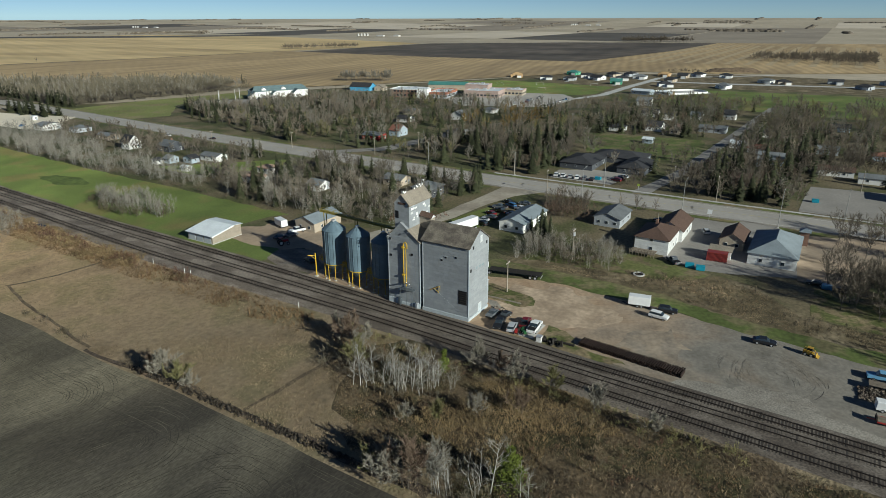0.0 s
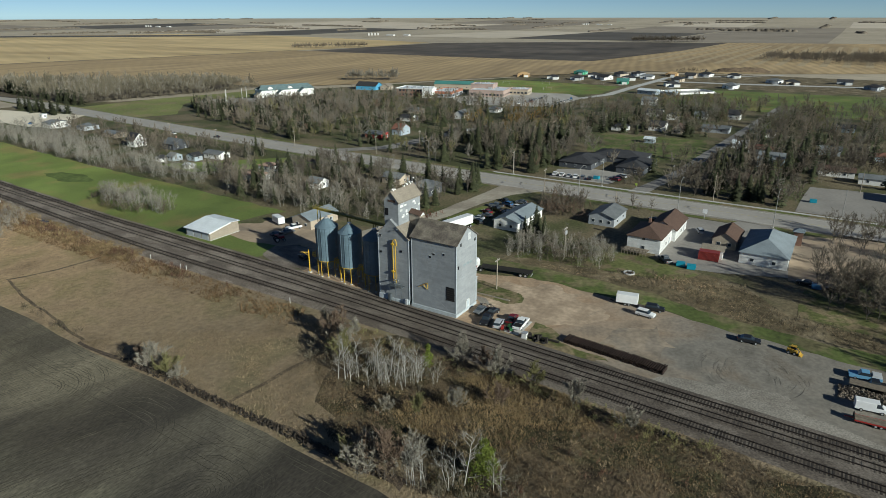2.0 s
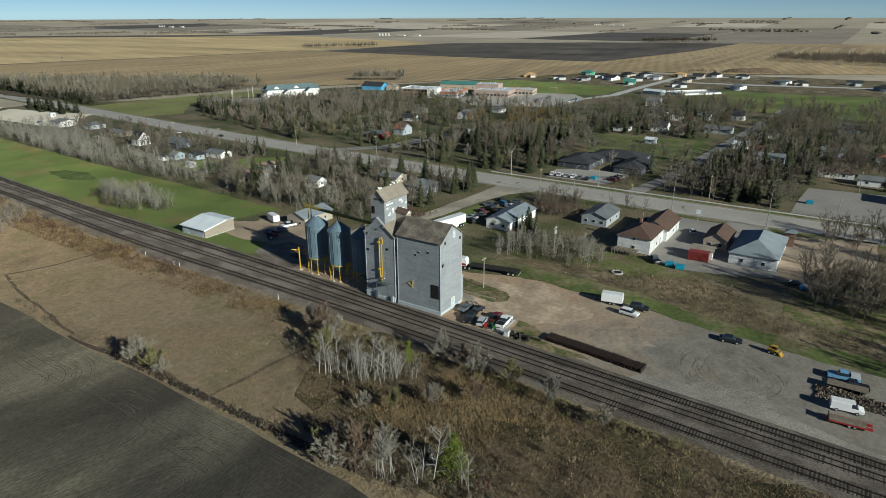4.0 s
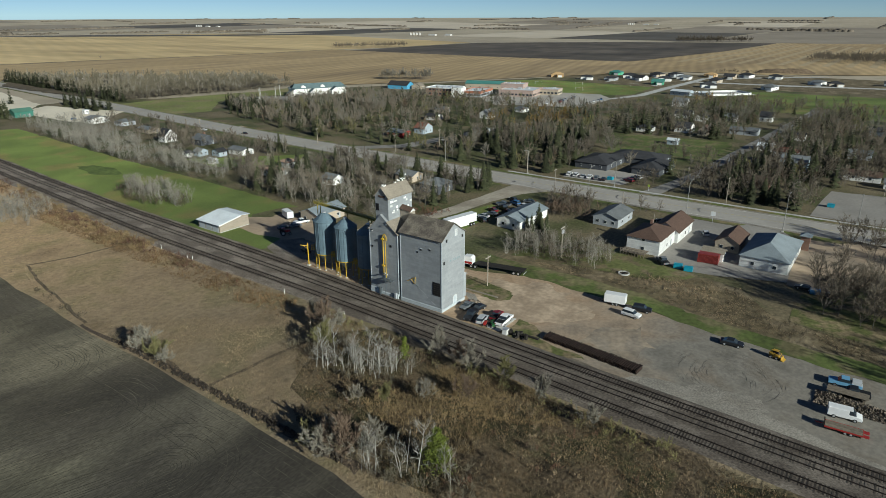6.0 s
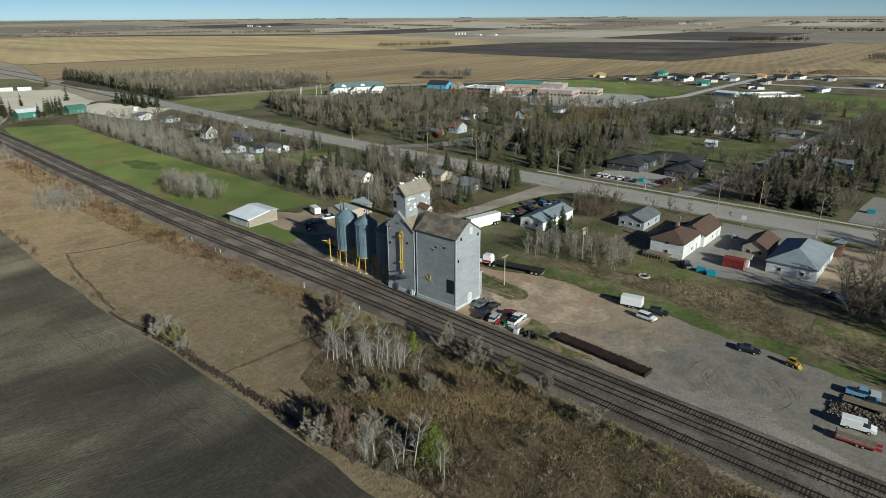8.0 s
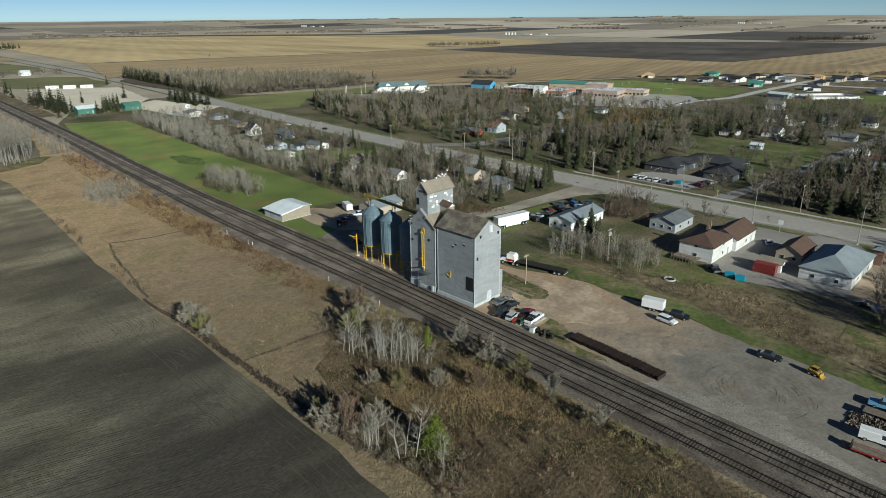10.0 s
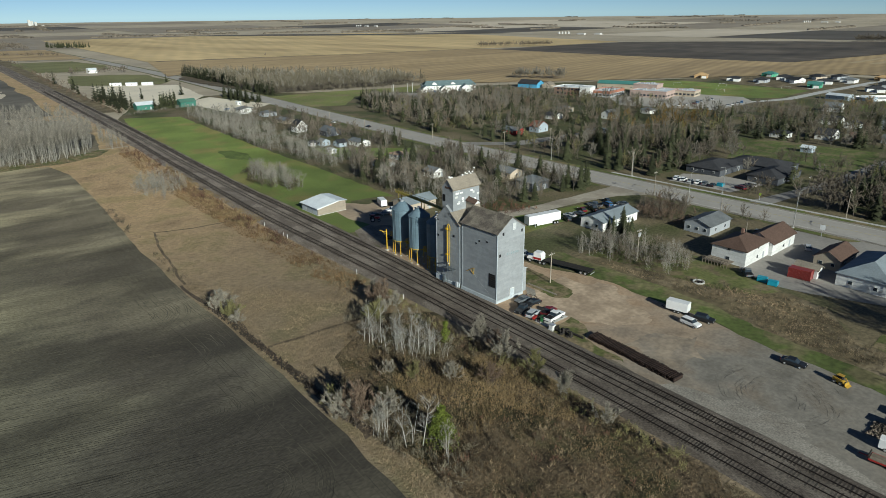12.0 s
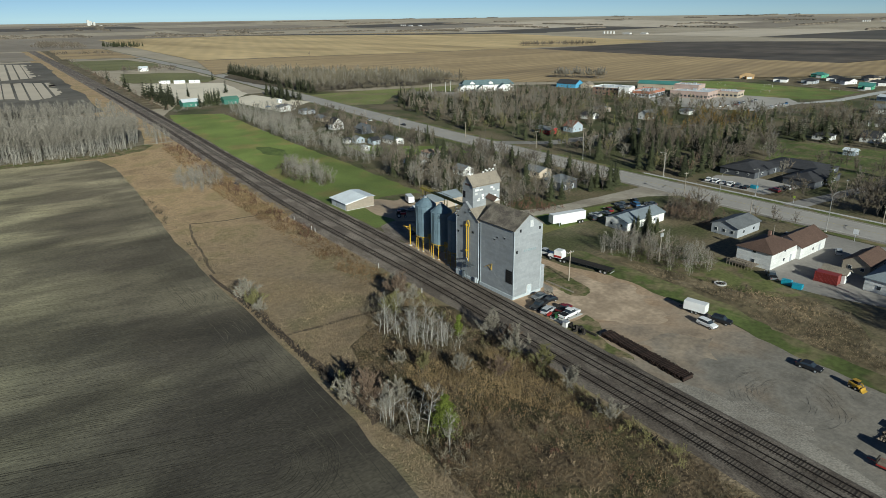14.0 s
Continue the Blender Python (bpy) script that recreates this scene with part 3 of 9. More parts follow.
def seed_rows(name, material, seed, share, z):
    """Drill rows: bands across the field that turn back on themselves at the headland, and rows along the field's edge."""
    rng = random.Random(seed)
    co, fa = [], []

    def line(points, w):
        """One row, broken where the drill ran shallow."""
        prev = None
        for i, (x, y) in enumerate(points):
            j = min(i + 1, len(points) - 1)
            k = max(i - 1, 0)
            dx, dy = points[j][0] - points[k][0], points[j][1] - points[k][1]
            d = math.hypot(dx, dy) + 1e-6
            q = w * (0.5 + rng.random())
            row = len(co)
            co.extend(((x - dy / d * q, y + dx / d * q, z), (x + dy / d * q, y - dx / d * q, z)))
            if prev is not None and rng.random() < 0.8:
                fa.append((prev, prev + 1, row + 1, row))
            prev = row

    d, n = (0.948, -0.318), (0.318, 0.948)
    for k in range(-5, 8):
        cx, cy = -66.0 - 0.12 * k + (0.028 * 23.5 * k if k > 0 else 0.1 * 23.5 * k), 26.0 + 23.6 * k
        for i in range(19):
            if rng.random() > share:
                continue
            r = 0.6 + i * 0.62 + rng.uniform(-0.12, 0.12)
            pts = []
            for j in range(30):
                u = -110 + 110 * (j / 29) ** 0.7
                pts.append((cx + d[0] * u + n[0] * r, cy + d[1] * u + n[1] * r))
            for j in range(1, 14):
                a = math.pi / 2 - math.pi * j / 14
                pts.append((cx + r * 0.9 * (d[0] * math.cos(a)) + r * n[0] * math.sin(a), cy + r * 0.9 * d[1] * math.cos(a) + r * n[1] * math.sin(a)))
            for j in range(30):
                u = -110 * (j / 29) ** 1.4
                pts.append((cx + d[0] * u - n[0] * r, cy + d[1] * u - n[1] * r))
            line(pts, 0.04)
    for i in range(17):
        if rng.random() > share:
            continue
        off = 0.9 + i * 0.62
        pts = []
        for j in range(150):
            y = -110 + j * 2.2
            e = float(np.interp(y, [q[0] for q in FIELD_EDGE], [q[1] for q in FIELD_EDGE]))
            pts.append((e - off + 0.25 * noise.noise((y * 0.05, i * 0.7, 2.0)), y))
        line(pts, 0.04)
    me = bpy.data.meshes.new(name)
    me.from_pydata(co, [], fa)
    me.materials.append(material)
    tagged(new(name, me), "fine seed drill rows turning on the ploughed field", "furrows", kind="stuff")


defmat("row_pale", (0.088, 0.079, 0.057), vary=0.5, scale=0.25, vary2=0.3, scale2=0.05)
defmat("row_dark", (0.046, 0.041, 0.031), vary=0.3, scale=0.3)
# Row colours brighten along y together with the soil.
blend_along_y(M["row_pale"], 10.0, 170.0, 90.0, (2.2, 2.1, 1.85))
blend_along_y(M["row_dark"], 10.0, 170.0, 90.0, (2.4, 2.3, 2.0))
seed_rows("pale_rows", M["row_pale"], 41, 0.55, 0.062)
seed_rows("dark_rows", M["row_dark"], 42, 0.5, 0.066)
sheet("furrow", [(-52.6, -22), (-50.6, -22), (-50.2, 5), (-50.0, 35), (-51.6, 62), (-52.4, 62), (-51.6, 30), (-51.6, 5)], 0.07, M["clod"], "furrow of brown clods along the ploughed field", "furrow", step=1, amount=0.5)
sheet("foot_track", [(-51, 17.6), (-33, 16.2), (-24, 15.0), (-24, 14.3), (-33, 15.3), (-51, 16.7)], 0.07, M["path_brown"], "narrow brown rut across the dry grass", "track", step=2, amount=0.35)
sheet("foot_track", [(-43, 112), (-32, 107.8), (-18, 106.5), (-18, 105.8), (-32, 106.8), (-43, 111)], 0.07, M["path_brown"], "narrow brown rut across the dry grass", "track", step=2, amount=0.35)
sheet("foot_track", [(-43, 111), (-46, 99), (-50, 72), (-51.2, 62), (-50.5, 62), (-49.3, 72), (-45.3, 99), (-42.3, 111)], 0.072, M["path_brown"], "narrow brown rut along the field's edge", "track", step=2, amount=0.4)
sheet("puddle", [(-12.8, 149), (-10.6, 150), (-9.6, 157), (-11.4, 158)], 0.06, M["water"], "small still puddle among dead reeds", "puddle", step=1, amount=0.4)
sheet("puddle", [(-21.5, 106.6), (-18.6, 107.6), (-17.0, 111), (-20.2, 109.4)], 0.075, M["water"], "small still puddle among dead reeds", "puddle", step=1, amount=0.4)
sheet("town_ground", [(20, -700), (640, -700), (700, -100), (690, 60), (640, 200), (520, 262), (400, 330), (300, 380), (190, 430), (150, 470), (60, 470), (20, 380), (-1, 130), (-1, -200)], 0.02, M["town_ground"], "patchy spring grass and earth under the town", "ground")
OUTER = ((-260, -25), (-73, -15.0), (-33, -12.65), (12, -10.3), (35, -9.7), (60, -9.4), (85, -9.3), (106, -8.8), (136, -7.1), (173, -4.5), (217, -1.9), (278, 2.4), (355, 7.0), (451, 11.8), (599, 18.9), (791, 27.5), (1100, 41), (1500, 58))
GAP_MIDDLE = ((-73, 5.0), (-33, 4.2), (12, 4.2), (35, 4.6), (60, 5.2), (100, 6.1), (136, 5.5), (190, 4.8), (300, 4.4))
GAP_SIDING = ((-77, 8.2), (-30, 7.8), (12, 7.8), (31, 8.5), (50, 9.5), (80, 10.3), (107, 10.6), (135, 9.3), (200, 8.6))


def along(knots, y):
    """The value at y of a line through knots, eased at each, going straight on past the ends."""
    ys, vs = [k[0] for k in knots], [k[1] for k in knots]
    if y >= ys[-1] and knots is OUTER:
        return vs[-1] + (y - ys[-1]) * (vs[-1] - vs[-2]) / (ys[-1] - ys[-2])
    w = 14.0
    return sum(float(np.interp(y + k * w, ys, vs)) for k in (-1, -0.5, 0, 0.5, 1)) / 5


def outer_x(y):
    return along(OUTER, y)


def middle_x(y):
    return outer_x(y) + along(GAP_MIDDLE, y)


def siding_x(y):
    return outer_x(y) + along(GAP_SIDING, y)


def ballast_bed():
    bm = bmesh.new()
    prev = None
    y = -260.0
    while y <= 2200:
        e = noise.noise((y * 0.09, 1.7, 3.3))
        a, b = outer_x(y), siding_x(y)
        wide = 3.3 + 1.3 * min(1.0, max(0.0, (y - 10) / 60))
        row = [bm.verts.new((x, y, z)) for x, z in ((a - wide + e * 0.5, 0.0), (a - 2.1 + e * 0.2, 0.27), ((a + b) / 2, 0.29), (b + 1.8 + e * 0.2, 0.27), (b + 2.7 + e * 0.5, 0.03))]
        if prev:
            for i in range(4):
                bm.faces.new((prev[i], prev[i + 1], row[i + 1], row[i]))
        prev = row
        y += 4.0 if y < 500 else 40.0
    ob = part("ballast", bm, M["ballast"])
    if ob.data.polygons[0].normal.z < 0:
        ob.data.flip_normals()
    tagged(ob, "grey crushed-stone ballast bed under three tracks", "ballast", kind="structure")


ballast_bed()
sheet("gravel_yard", [(0.2, -17), (-1.6, -35), (-2.8, -56), (-4, -79), (-10, -240), (21, -240), (24, -78), (24.8, -70), (26.4, -57), (27.6, -45), (30.2, -30), (30.8, -5), (26, 7.4), (24, 30), (27, 52), (27, 70), (29, 80), (33, 91), (28, 92), (21, 80), (18, 66), (10, 52), (2, 50), (-1.5, 46), (-1.5, -3)], 0.06, M["yard_gravel"], "tan gravel yard worn by truck tyres", "yard", amount=1.0)
strip("siding_verge", -5.0, -0.8, -75, 60, 0.04, M["dirt"], "dark oily dirt beside the siding", "dirt", follow=False, edge=0.8)
sheet("grass_patch", [(22.5, 10.4), (22.3, 4.5), (20.5, -3.2), (18.2, -8.0), (15.3, -9.4), (13.2, -7.6), (13.3, -4.0), (14.0, 3.4), (16, 9)], 0.10, M["worn_grass"], "worn grass patch beside the loading lane", "grass", step=0.8, amount=0.7)
sheet("grass_patch", [(0.5, -15.9), (7.6, -16.2), (6.7, -19.1), (4.4, -23.5), (1.7, -24.6), (0.5, -29.9), (-1.0, -36), (-2.3, -33), (-1.7, -23.9), (-0.8, -17.2)], 0.10, M["worn_grass"], "worn grass patch beside the siding", "grass", step=0.8, amount=0.8)
sheet("verge", [(31.0, 12), (38.5, 12), (38, -2), (38.4, -20), (37.4, -33), (33, -46), (31.4, -58), (31, -68), (30.4, -80), (29, -240), (20, -240), (23.4, -78), (24.4, -70), (26, -57), (27.2, -45), (29.8, -30), (30.4, -5)], 0.08, M["fresh_grass"], "strip of fresh green grass along the yard", "grass", step=1.5, amount=0.9)
sheet("rough_ditch", [(39, 8), (44, 2), (46, -18), (50, -36), (57, -44), (54, -54), (43, -62), (39.6, -72), (39, -90), (38, -240), (29, -240), (30, -80), (30.8, -66), (32.6, -47), (37, -34), (38, -20)], 0.07, M["rough_ground"], "rough ditch of dead reeds and earth", "ditch", amount=1.0)
sheet("lawn", [(42, -66), (60, -66), (66, -78), (66, -130), (38, -130), (39.6, -84)], 0.06, M["worn_grass"], "rough green grass behind the ditch", "lawn")
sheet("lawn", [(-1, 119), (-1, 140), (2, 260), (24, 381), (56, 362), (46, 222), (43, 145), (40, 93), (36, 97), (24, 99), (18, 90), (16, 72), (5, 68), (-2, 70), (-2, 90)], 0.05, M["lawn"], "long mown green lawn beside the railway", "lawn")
sheet("lawn_stain", [(22, 208), (26, 226), (32, 222), (34, 208), (30, 194), (25, 198)], 0.07, M["lawn_dark"], "darker patch in the lawn", "lawn", step=2)
sheet("lawn", [(62, 172), (64, 200), (86, 178), (105, 160), (104, 140), (84, 152)], 0.06, M["lawn"], "bright green garden lawn behind houses", "lawn")
sheet("lawn", [(142, 440), (150, 424), (214, 420), (276, 402), (326, 402), (340, 392), (300, 372), (262, 366), (236, 386), (208, 372), (170, 330), (148, 340)], 0.06, M["pasture_green"], "green field beside the woods", "lawn")
sheet("lawn", [(40, 30), (75, 30), (84, 38), (62, 42), (50, 46), (37, 40)], 0.05, M["lawn"], "green grass behind the elevator", "lawn")
sheet("lawn", [(195, 40), (250, 60), (258, -4), (212, -18), (190, 10)], 0.06, M["fresh_grass"], "green lawn behind the dark-roofed home", "lawn")
sheet("playing_field", [(446, 250), (482, 273), (515, 243), (507, 121), (440, 118), (415, 139), (419, 184)], 0.06, M["lawn"], "school playing field of dull green grass", "lawn")
sheet("park_lawn", [(360, -240), (405, 60), (440, 60), (520, 40), (545, -240)], 0.06, M["lawn"], "wide green park lawn behind town", "lawn")
sheet("building_lots", [(500, 130), (560, 250), (640, 190), (700, 40), (700, -240), (552, -240), (540, 30)], 0.05, M["rough_ground"], "bare earth lots among new houses", "ground", amount=2)
sheet("school_yard", [(352, 218), (317, 183), (340, 120), (400, 120), (425, 140), (416, 186), (404, 178)], 0.07, M["paving_pale"], "pale school car park", "car park", amount=0.4)
sheet("lawn", [(42, 6), (58, 6), (64, -14), (62, -30), (57, -42), (50, -38), (46.5, -30), (45, -12)], 0.074, M["worn_green"], "rough green grass between the ditch and the motel", "lawn", step=2, amount=0.8)
sheet("lot", [(64, -28), (100, -19), (107.5, -22), (107.5, -40), (112.5, -44), (112.5, -52), (107, -56), (96, -60), (66, -62), (60, -46), (58, -34)], 0.07, M["paving"], "pale concrete motel car park", "car park", amount=0.4)
sheet("lot", [(64, -62), (96, -60), (106, -60), (107.5, -70), (112.5, -74), (112.5, -84), (84, -84), (64, -72)], 0.075, M["gravel_tan"], "sandy gravel parking lot beside the hall", "car park", amount=0.4)
sheet("lot", [(134, -58), (175, -60), (180, -110), (134, -110)], 0.07, M["paving"], "pale gravel lot across the highway", "car park", amount=0.4)
sheet("lot", [(137, 36), (152, 38), (160, 24), (158, 6), (137, 10)], 0.07, M["asphalt"], "asphalt car park of the dark-roofed home", "car park", amount=0.3)
sheet("sand_lot", [(65, 638), (135, 590), (116, 470), (85, 430), (60, 440), (52, 560)], 0.08, M["sand"], "wide bare sandy storage lot", "lot", amount=1)
sheet("sand_lane", [(85, 438), (116, 460), (134, 380), (122, 370), (95, 345), (88, 360)], 0.085, M["sand"], "sandy lane leading to the highway", "road")
strip("shoulder", 108.5, 131.5, -700, 2600, 0.05, M["verge"], "grass and gravel shoulder of the highway", "shoulder", edge=0.6, follow=highway_bend)
strip("gravel_shoulder", 110.9, 128.6, -700, 2600, 0.075, M["fringe"], "pale gravel edge of the highway", "shoulder", edge=0.5, follow=highway_bend)
strip("highway", 112.4, 127.0, -700, 2600, 0.09, M["asphalt"], "wide pale grey two-lane highway through town", "road", crown=0.12, follow=highway_bend)
strip("edge_line", 113.1, 113.3, -700, 700, 0.125, M["line_paint"], "worn white edge line on the highway", "road marking", follow=highway_bend)
strip("edge_line", 126.1, 126.3, -700, 700, 0.125, M["line_paint"], "worn white edge line on the highway", "road marking", follow=highway_bend)
strip("centre_line", 119.62, 119.8, -700, 700, 0.222, M["line_yellow"], "worn yellow centre line on the highway", "road marking", follow=highway_bend)
strip("pavement", 131.0, 132.6, -200, 60, 0.10, M["concrete"], "concrete pavement beside the highway", "pavement")
sheet("side_street", [(113, 46), (113, 28), (102, 36), (86, 40), (66, 42), (48, 46), (27, 52), (26, 60), (50, 54), (66, 49), (88, 47)], 0.08, M["gravel"], "gravel side street to the highway", "road", amount=0.4)
sheet("street", [(130, 158), (152, 138), (190, 132), (260, 120), (260, 114), (190, 124), (150, 128), (130, 148)], 0.08, M["street_asphalt"], "grey town street between the trees", "road", amount=0.3)
sheet("street", [(130, 0), (175, -7.5), (420, -22), (420, -27), (175, -13), (130, -7)], 0.075, M["street_asphalt"], "grey town street between houses", "road", amount=0.3)
sheet("street", [(130, -92), (640, -108), (640, -116), (130, -100)], 0.075, M["street_asphalt"], "grey town street between houses", "road", amount=0.3)
sheet("street", [(400, 118), (437, 106), (516, 105), (580, 102), (618, 103), (712, -2), (717, 3), (622, 109), (580, 110), (516, 113), (438, 114), (402, 124)], 0.085, M["concrete"], "pale new street past the playing field", "road", amount=0.3)
sheet("street", [(574, 108), (582, 108), (596, 20), (604, -14), (640, -180), (632, -182), (594, -18), (584, 18)], 0.087, M["concrete"], "pale new street among new houses", "road", amount=0.3)


sheet("gravel_fringe", [(-3.0, -44), (-0.8, -46), (0.9, -53), (0.6, -58), (0.4, -66), (-0.6, -72), (-4.0, -90), (-5.0, -80), (-3.6, -62)], 0.064, M["fringe"], "pale loose gravel thrown along the siding", "gravel", step=1.0, amount=0.6)
sheet("gravel_fringe", [(9.5, -1), (13.2, 3.0), (13.2, -6), (9.4, -11), (8.0, -8)], 0.064, M["fringe"], "pale sandy lane beside the elevator", "gravel", step=1.0, amount=0.6)
sheet("bare_earth", [(11.6, 84), (11.6, 97), (19, 98.5), (28, 91), (34, 78), (28, 64), (18, 64), (13, 70)], 0.075, M["gravel_tan"], "bare tan earth between shed and workshop", "ground", step=1.5, amount=0.9)
sheet("bare_earth", [(8, -3), (16, 2), (24, 0), (29, -8), (28, -20), (20, -28), (11, -26), (7, -16)], 0.066, M["earth_pale"], "pale tan earth worn bare by trucks", "ground", step=0.9, amount=2.2)
sheet("bare_earth", [(4, -31), (14, -33), (20, -40), (12, -46), (5, -41)], 0.066, M["earth_worn"], "worn tan earth in the gravel yard", "ground", step=0.9, amount=1.8)
sheet("bare_earth", [(0.5, -56), (3.6, -58), (4.0, -66), (1.2, -70), (-1.6, -64)], 0.068, M["fringe"], "pale sandy patch beside the siding", "ground", step=0.7, amount=1.3)
sheet("rock_spread", [(2.5, 50), (9, 50), (17, 60), (16, 72), (6, 69), (2, 58)], 0.068, M["ballast"], "dark crushed stone heaped behind the bins", "gravel", step=1.2, amount=0.7)


def wheel_ruts():
    """Curved tyre marks on the gravel: broken fine arcs, most round one turning place."""
    rng = random.Random(14)
    bm = bmesh.new()
    for i in range(118):
        if i < 112:
            cx, cy, r = 9 + rng.gauss(0, 1.3), -60.5 + rng.gauss(0, 1.3), rng.uniform(3.0, 10.5)
        else:
            cx, cy, r = rng.uniform(0, 20), rng.uniform(-95, -25), rng.uniform(12, 45)
        a0, da = rng.uniform(0, 6.28), rng.uniform(0.2, 0.9)
        wide = rng.uniform(0.015, 0.05)
        prev = None
        for j in range(17):
            a = a0 + da * j / 16
            rr = r * (1 + 0.03 * noise.noise((a * 2, i * 7.7, 0)))
            w = wide * min(1.0, j / 4, (16 - j) / 4) * (0.6 + abs(noise.noise((a * 9, i * 3.3, 2))) * 1.6)
            q = [((rr + s) * math.cos(a) + cx, (rr + s) * math.sin(a) + cy) for s in (-w - 0.01, w + 0.01)]
            if not all(0.0 < x < 22 and y < -24 for x, y in q):
                prev = None
                continue
            row = [bm.verts.new((x, y, 0.072 + 0.0004 * i)) for x, y in q]
            if prev:
                bm.faces.new((prev[0], prev[1], row[1], row[0]))
            prev = row
    ob = part("wheel_ruts", bm, M["rut"])
    tagged(ob, "curved tyre marks pressed into the gravel", "tyre marks", kind="stuff")


wheel_ruts()


# ---- the railway ----
def track(middle, name_label, ties, y0=-260.0, y1=1500.0):
    th = thing("rail_track", pose(0, 0, 0), name_label, "railway track", "tracks past the elevator")
    for s in (-0.75, 0.75):
        bm = bmesh.new()
        prev = None
        y = y0
        while y <= y1:
            x = middle(y) + s
            ring = [bm.verts.new((x + a, y, b)) for a, b in ((-0.06, 0.33), (0.06, 0.33), (0.045, 0.5), (-0.045, 0.5))]
            if prev:
                for i in range(4):
                    bm.faces.new((prev[i], prev[(i + 1) % 4], ring[(i + 1) % 4], ring[i]))
            prev = ring
            y += 5.0 if y < 400 else 40.0
        part("rail", bm, M["rail_steel"], th)
    rng = random.Random(len(name_label) + 500)
    shapes = []
    for i in range(4):
        w, l = 0.115 + rng.uniform(-0.02, 0.025), 1.3 + rng.uniform(-0.1, 0.12)
        me = bpy.data.meshes.new("tie")
        me.from_pydata([(a * l, b * w, zz) for zz in (-0.22, 0.0) for a, b in ((-1, -1), (1, -1), (1, 1), (-1, 1))], [], [(4, 5, 6, 7), (0, 1, 5, 4), (1, 2, 6, 5), (2, 3, 7, 6), (3, 0, 4, 7)])
        me.materials.append(M[ties])
        shapes.append(me)
    co, fa = [], []
    y = y0
    while y < 620:
        x, skew, sunk = middle(y), rng.uniform(-0.04, 0.04), rng.choice((0.325, 0.32, 0.315, 0.30, 0.29 if ties == "tie_grey" else 0.31))
        me = rng.choice(shapes)
        if -112 < y < 50:
            ob = new("tie", me)
            ob.parent = th
            ob.matrix_basis = pose(x, y, sunk, 0, 0, math.degrees(skew))
        else:
            k = len(co)
            co += [(x + v.co.x, y + v.co.y + skew * v.co.x, sunk + v.co.z) for v in me.vertices]
            fa += [tuple(k + i for i in p.vertices) for p in me.polygons]
        y += 0.55 + rng.uniform(-0.06, 0.06)
    me = bpy.data.meshes.new("tie_row")
    me.from_pydata(co, [], fa)
    me.materials.append(M[ties])
    ob = new("tie_row", me)
    ob.parent = th
    tagged(ob, "weathered wooden ties under the rails", kind="stuff")


track(siding_x, "rusty siding track with worn wooden ties beside the elevator", "tie_wood")
track(middle_x, "middle railway track on grey ballast", "tie_grey")
track(outer_x, "outer railway track on grey ballast beside dry grass", "tie_wood")
# ---- the grain elevator ----
def slope_roof(name, a, b, c, d, t, material, parent, label=""):
    """One roof slope through four corners, t thick."""
    bm = bmesh.new()
    a, b, c, d = (Vector(p) for p in (a, b, c, d))
    n = (b - a).cross(d - a).normalized()
    if n.z < 0:
        n = -n
    lo = [bm.verts.new(p) for p in (a, b, c, d)]
    hi = [bm.verts.new(p + n * t) for p in (a, b, c, d)]
    bm.faces.new(lo)
    bm.faces.new(hi[::-1])
    for i in range(4):
        bm.faces.new((lo[i], lo[(i + 1) % 4], hi[(i + 1) % 4], hi[i]))
    return part(name, bm, material, parent, label)


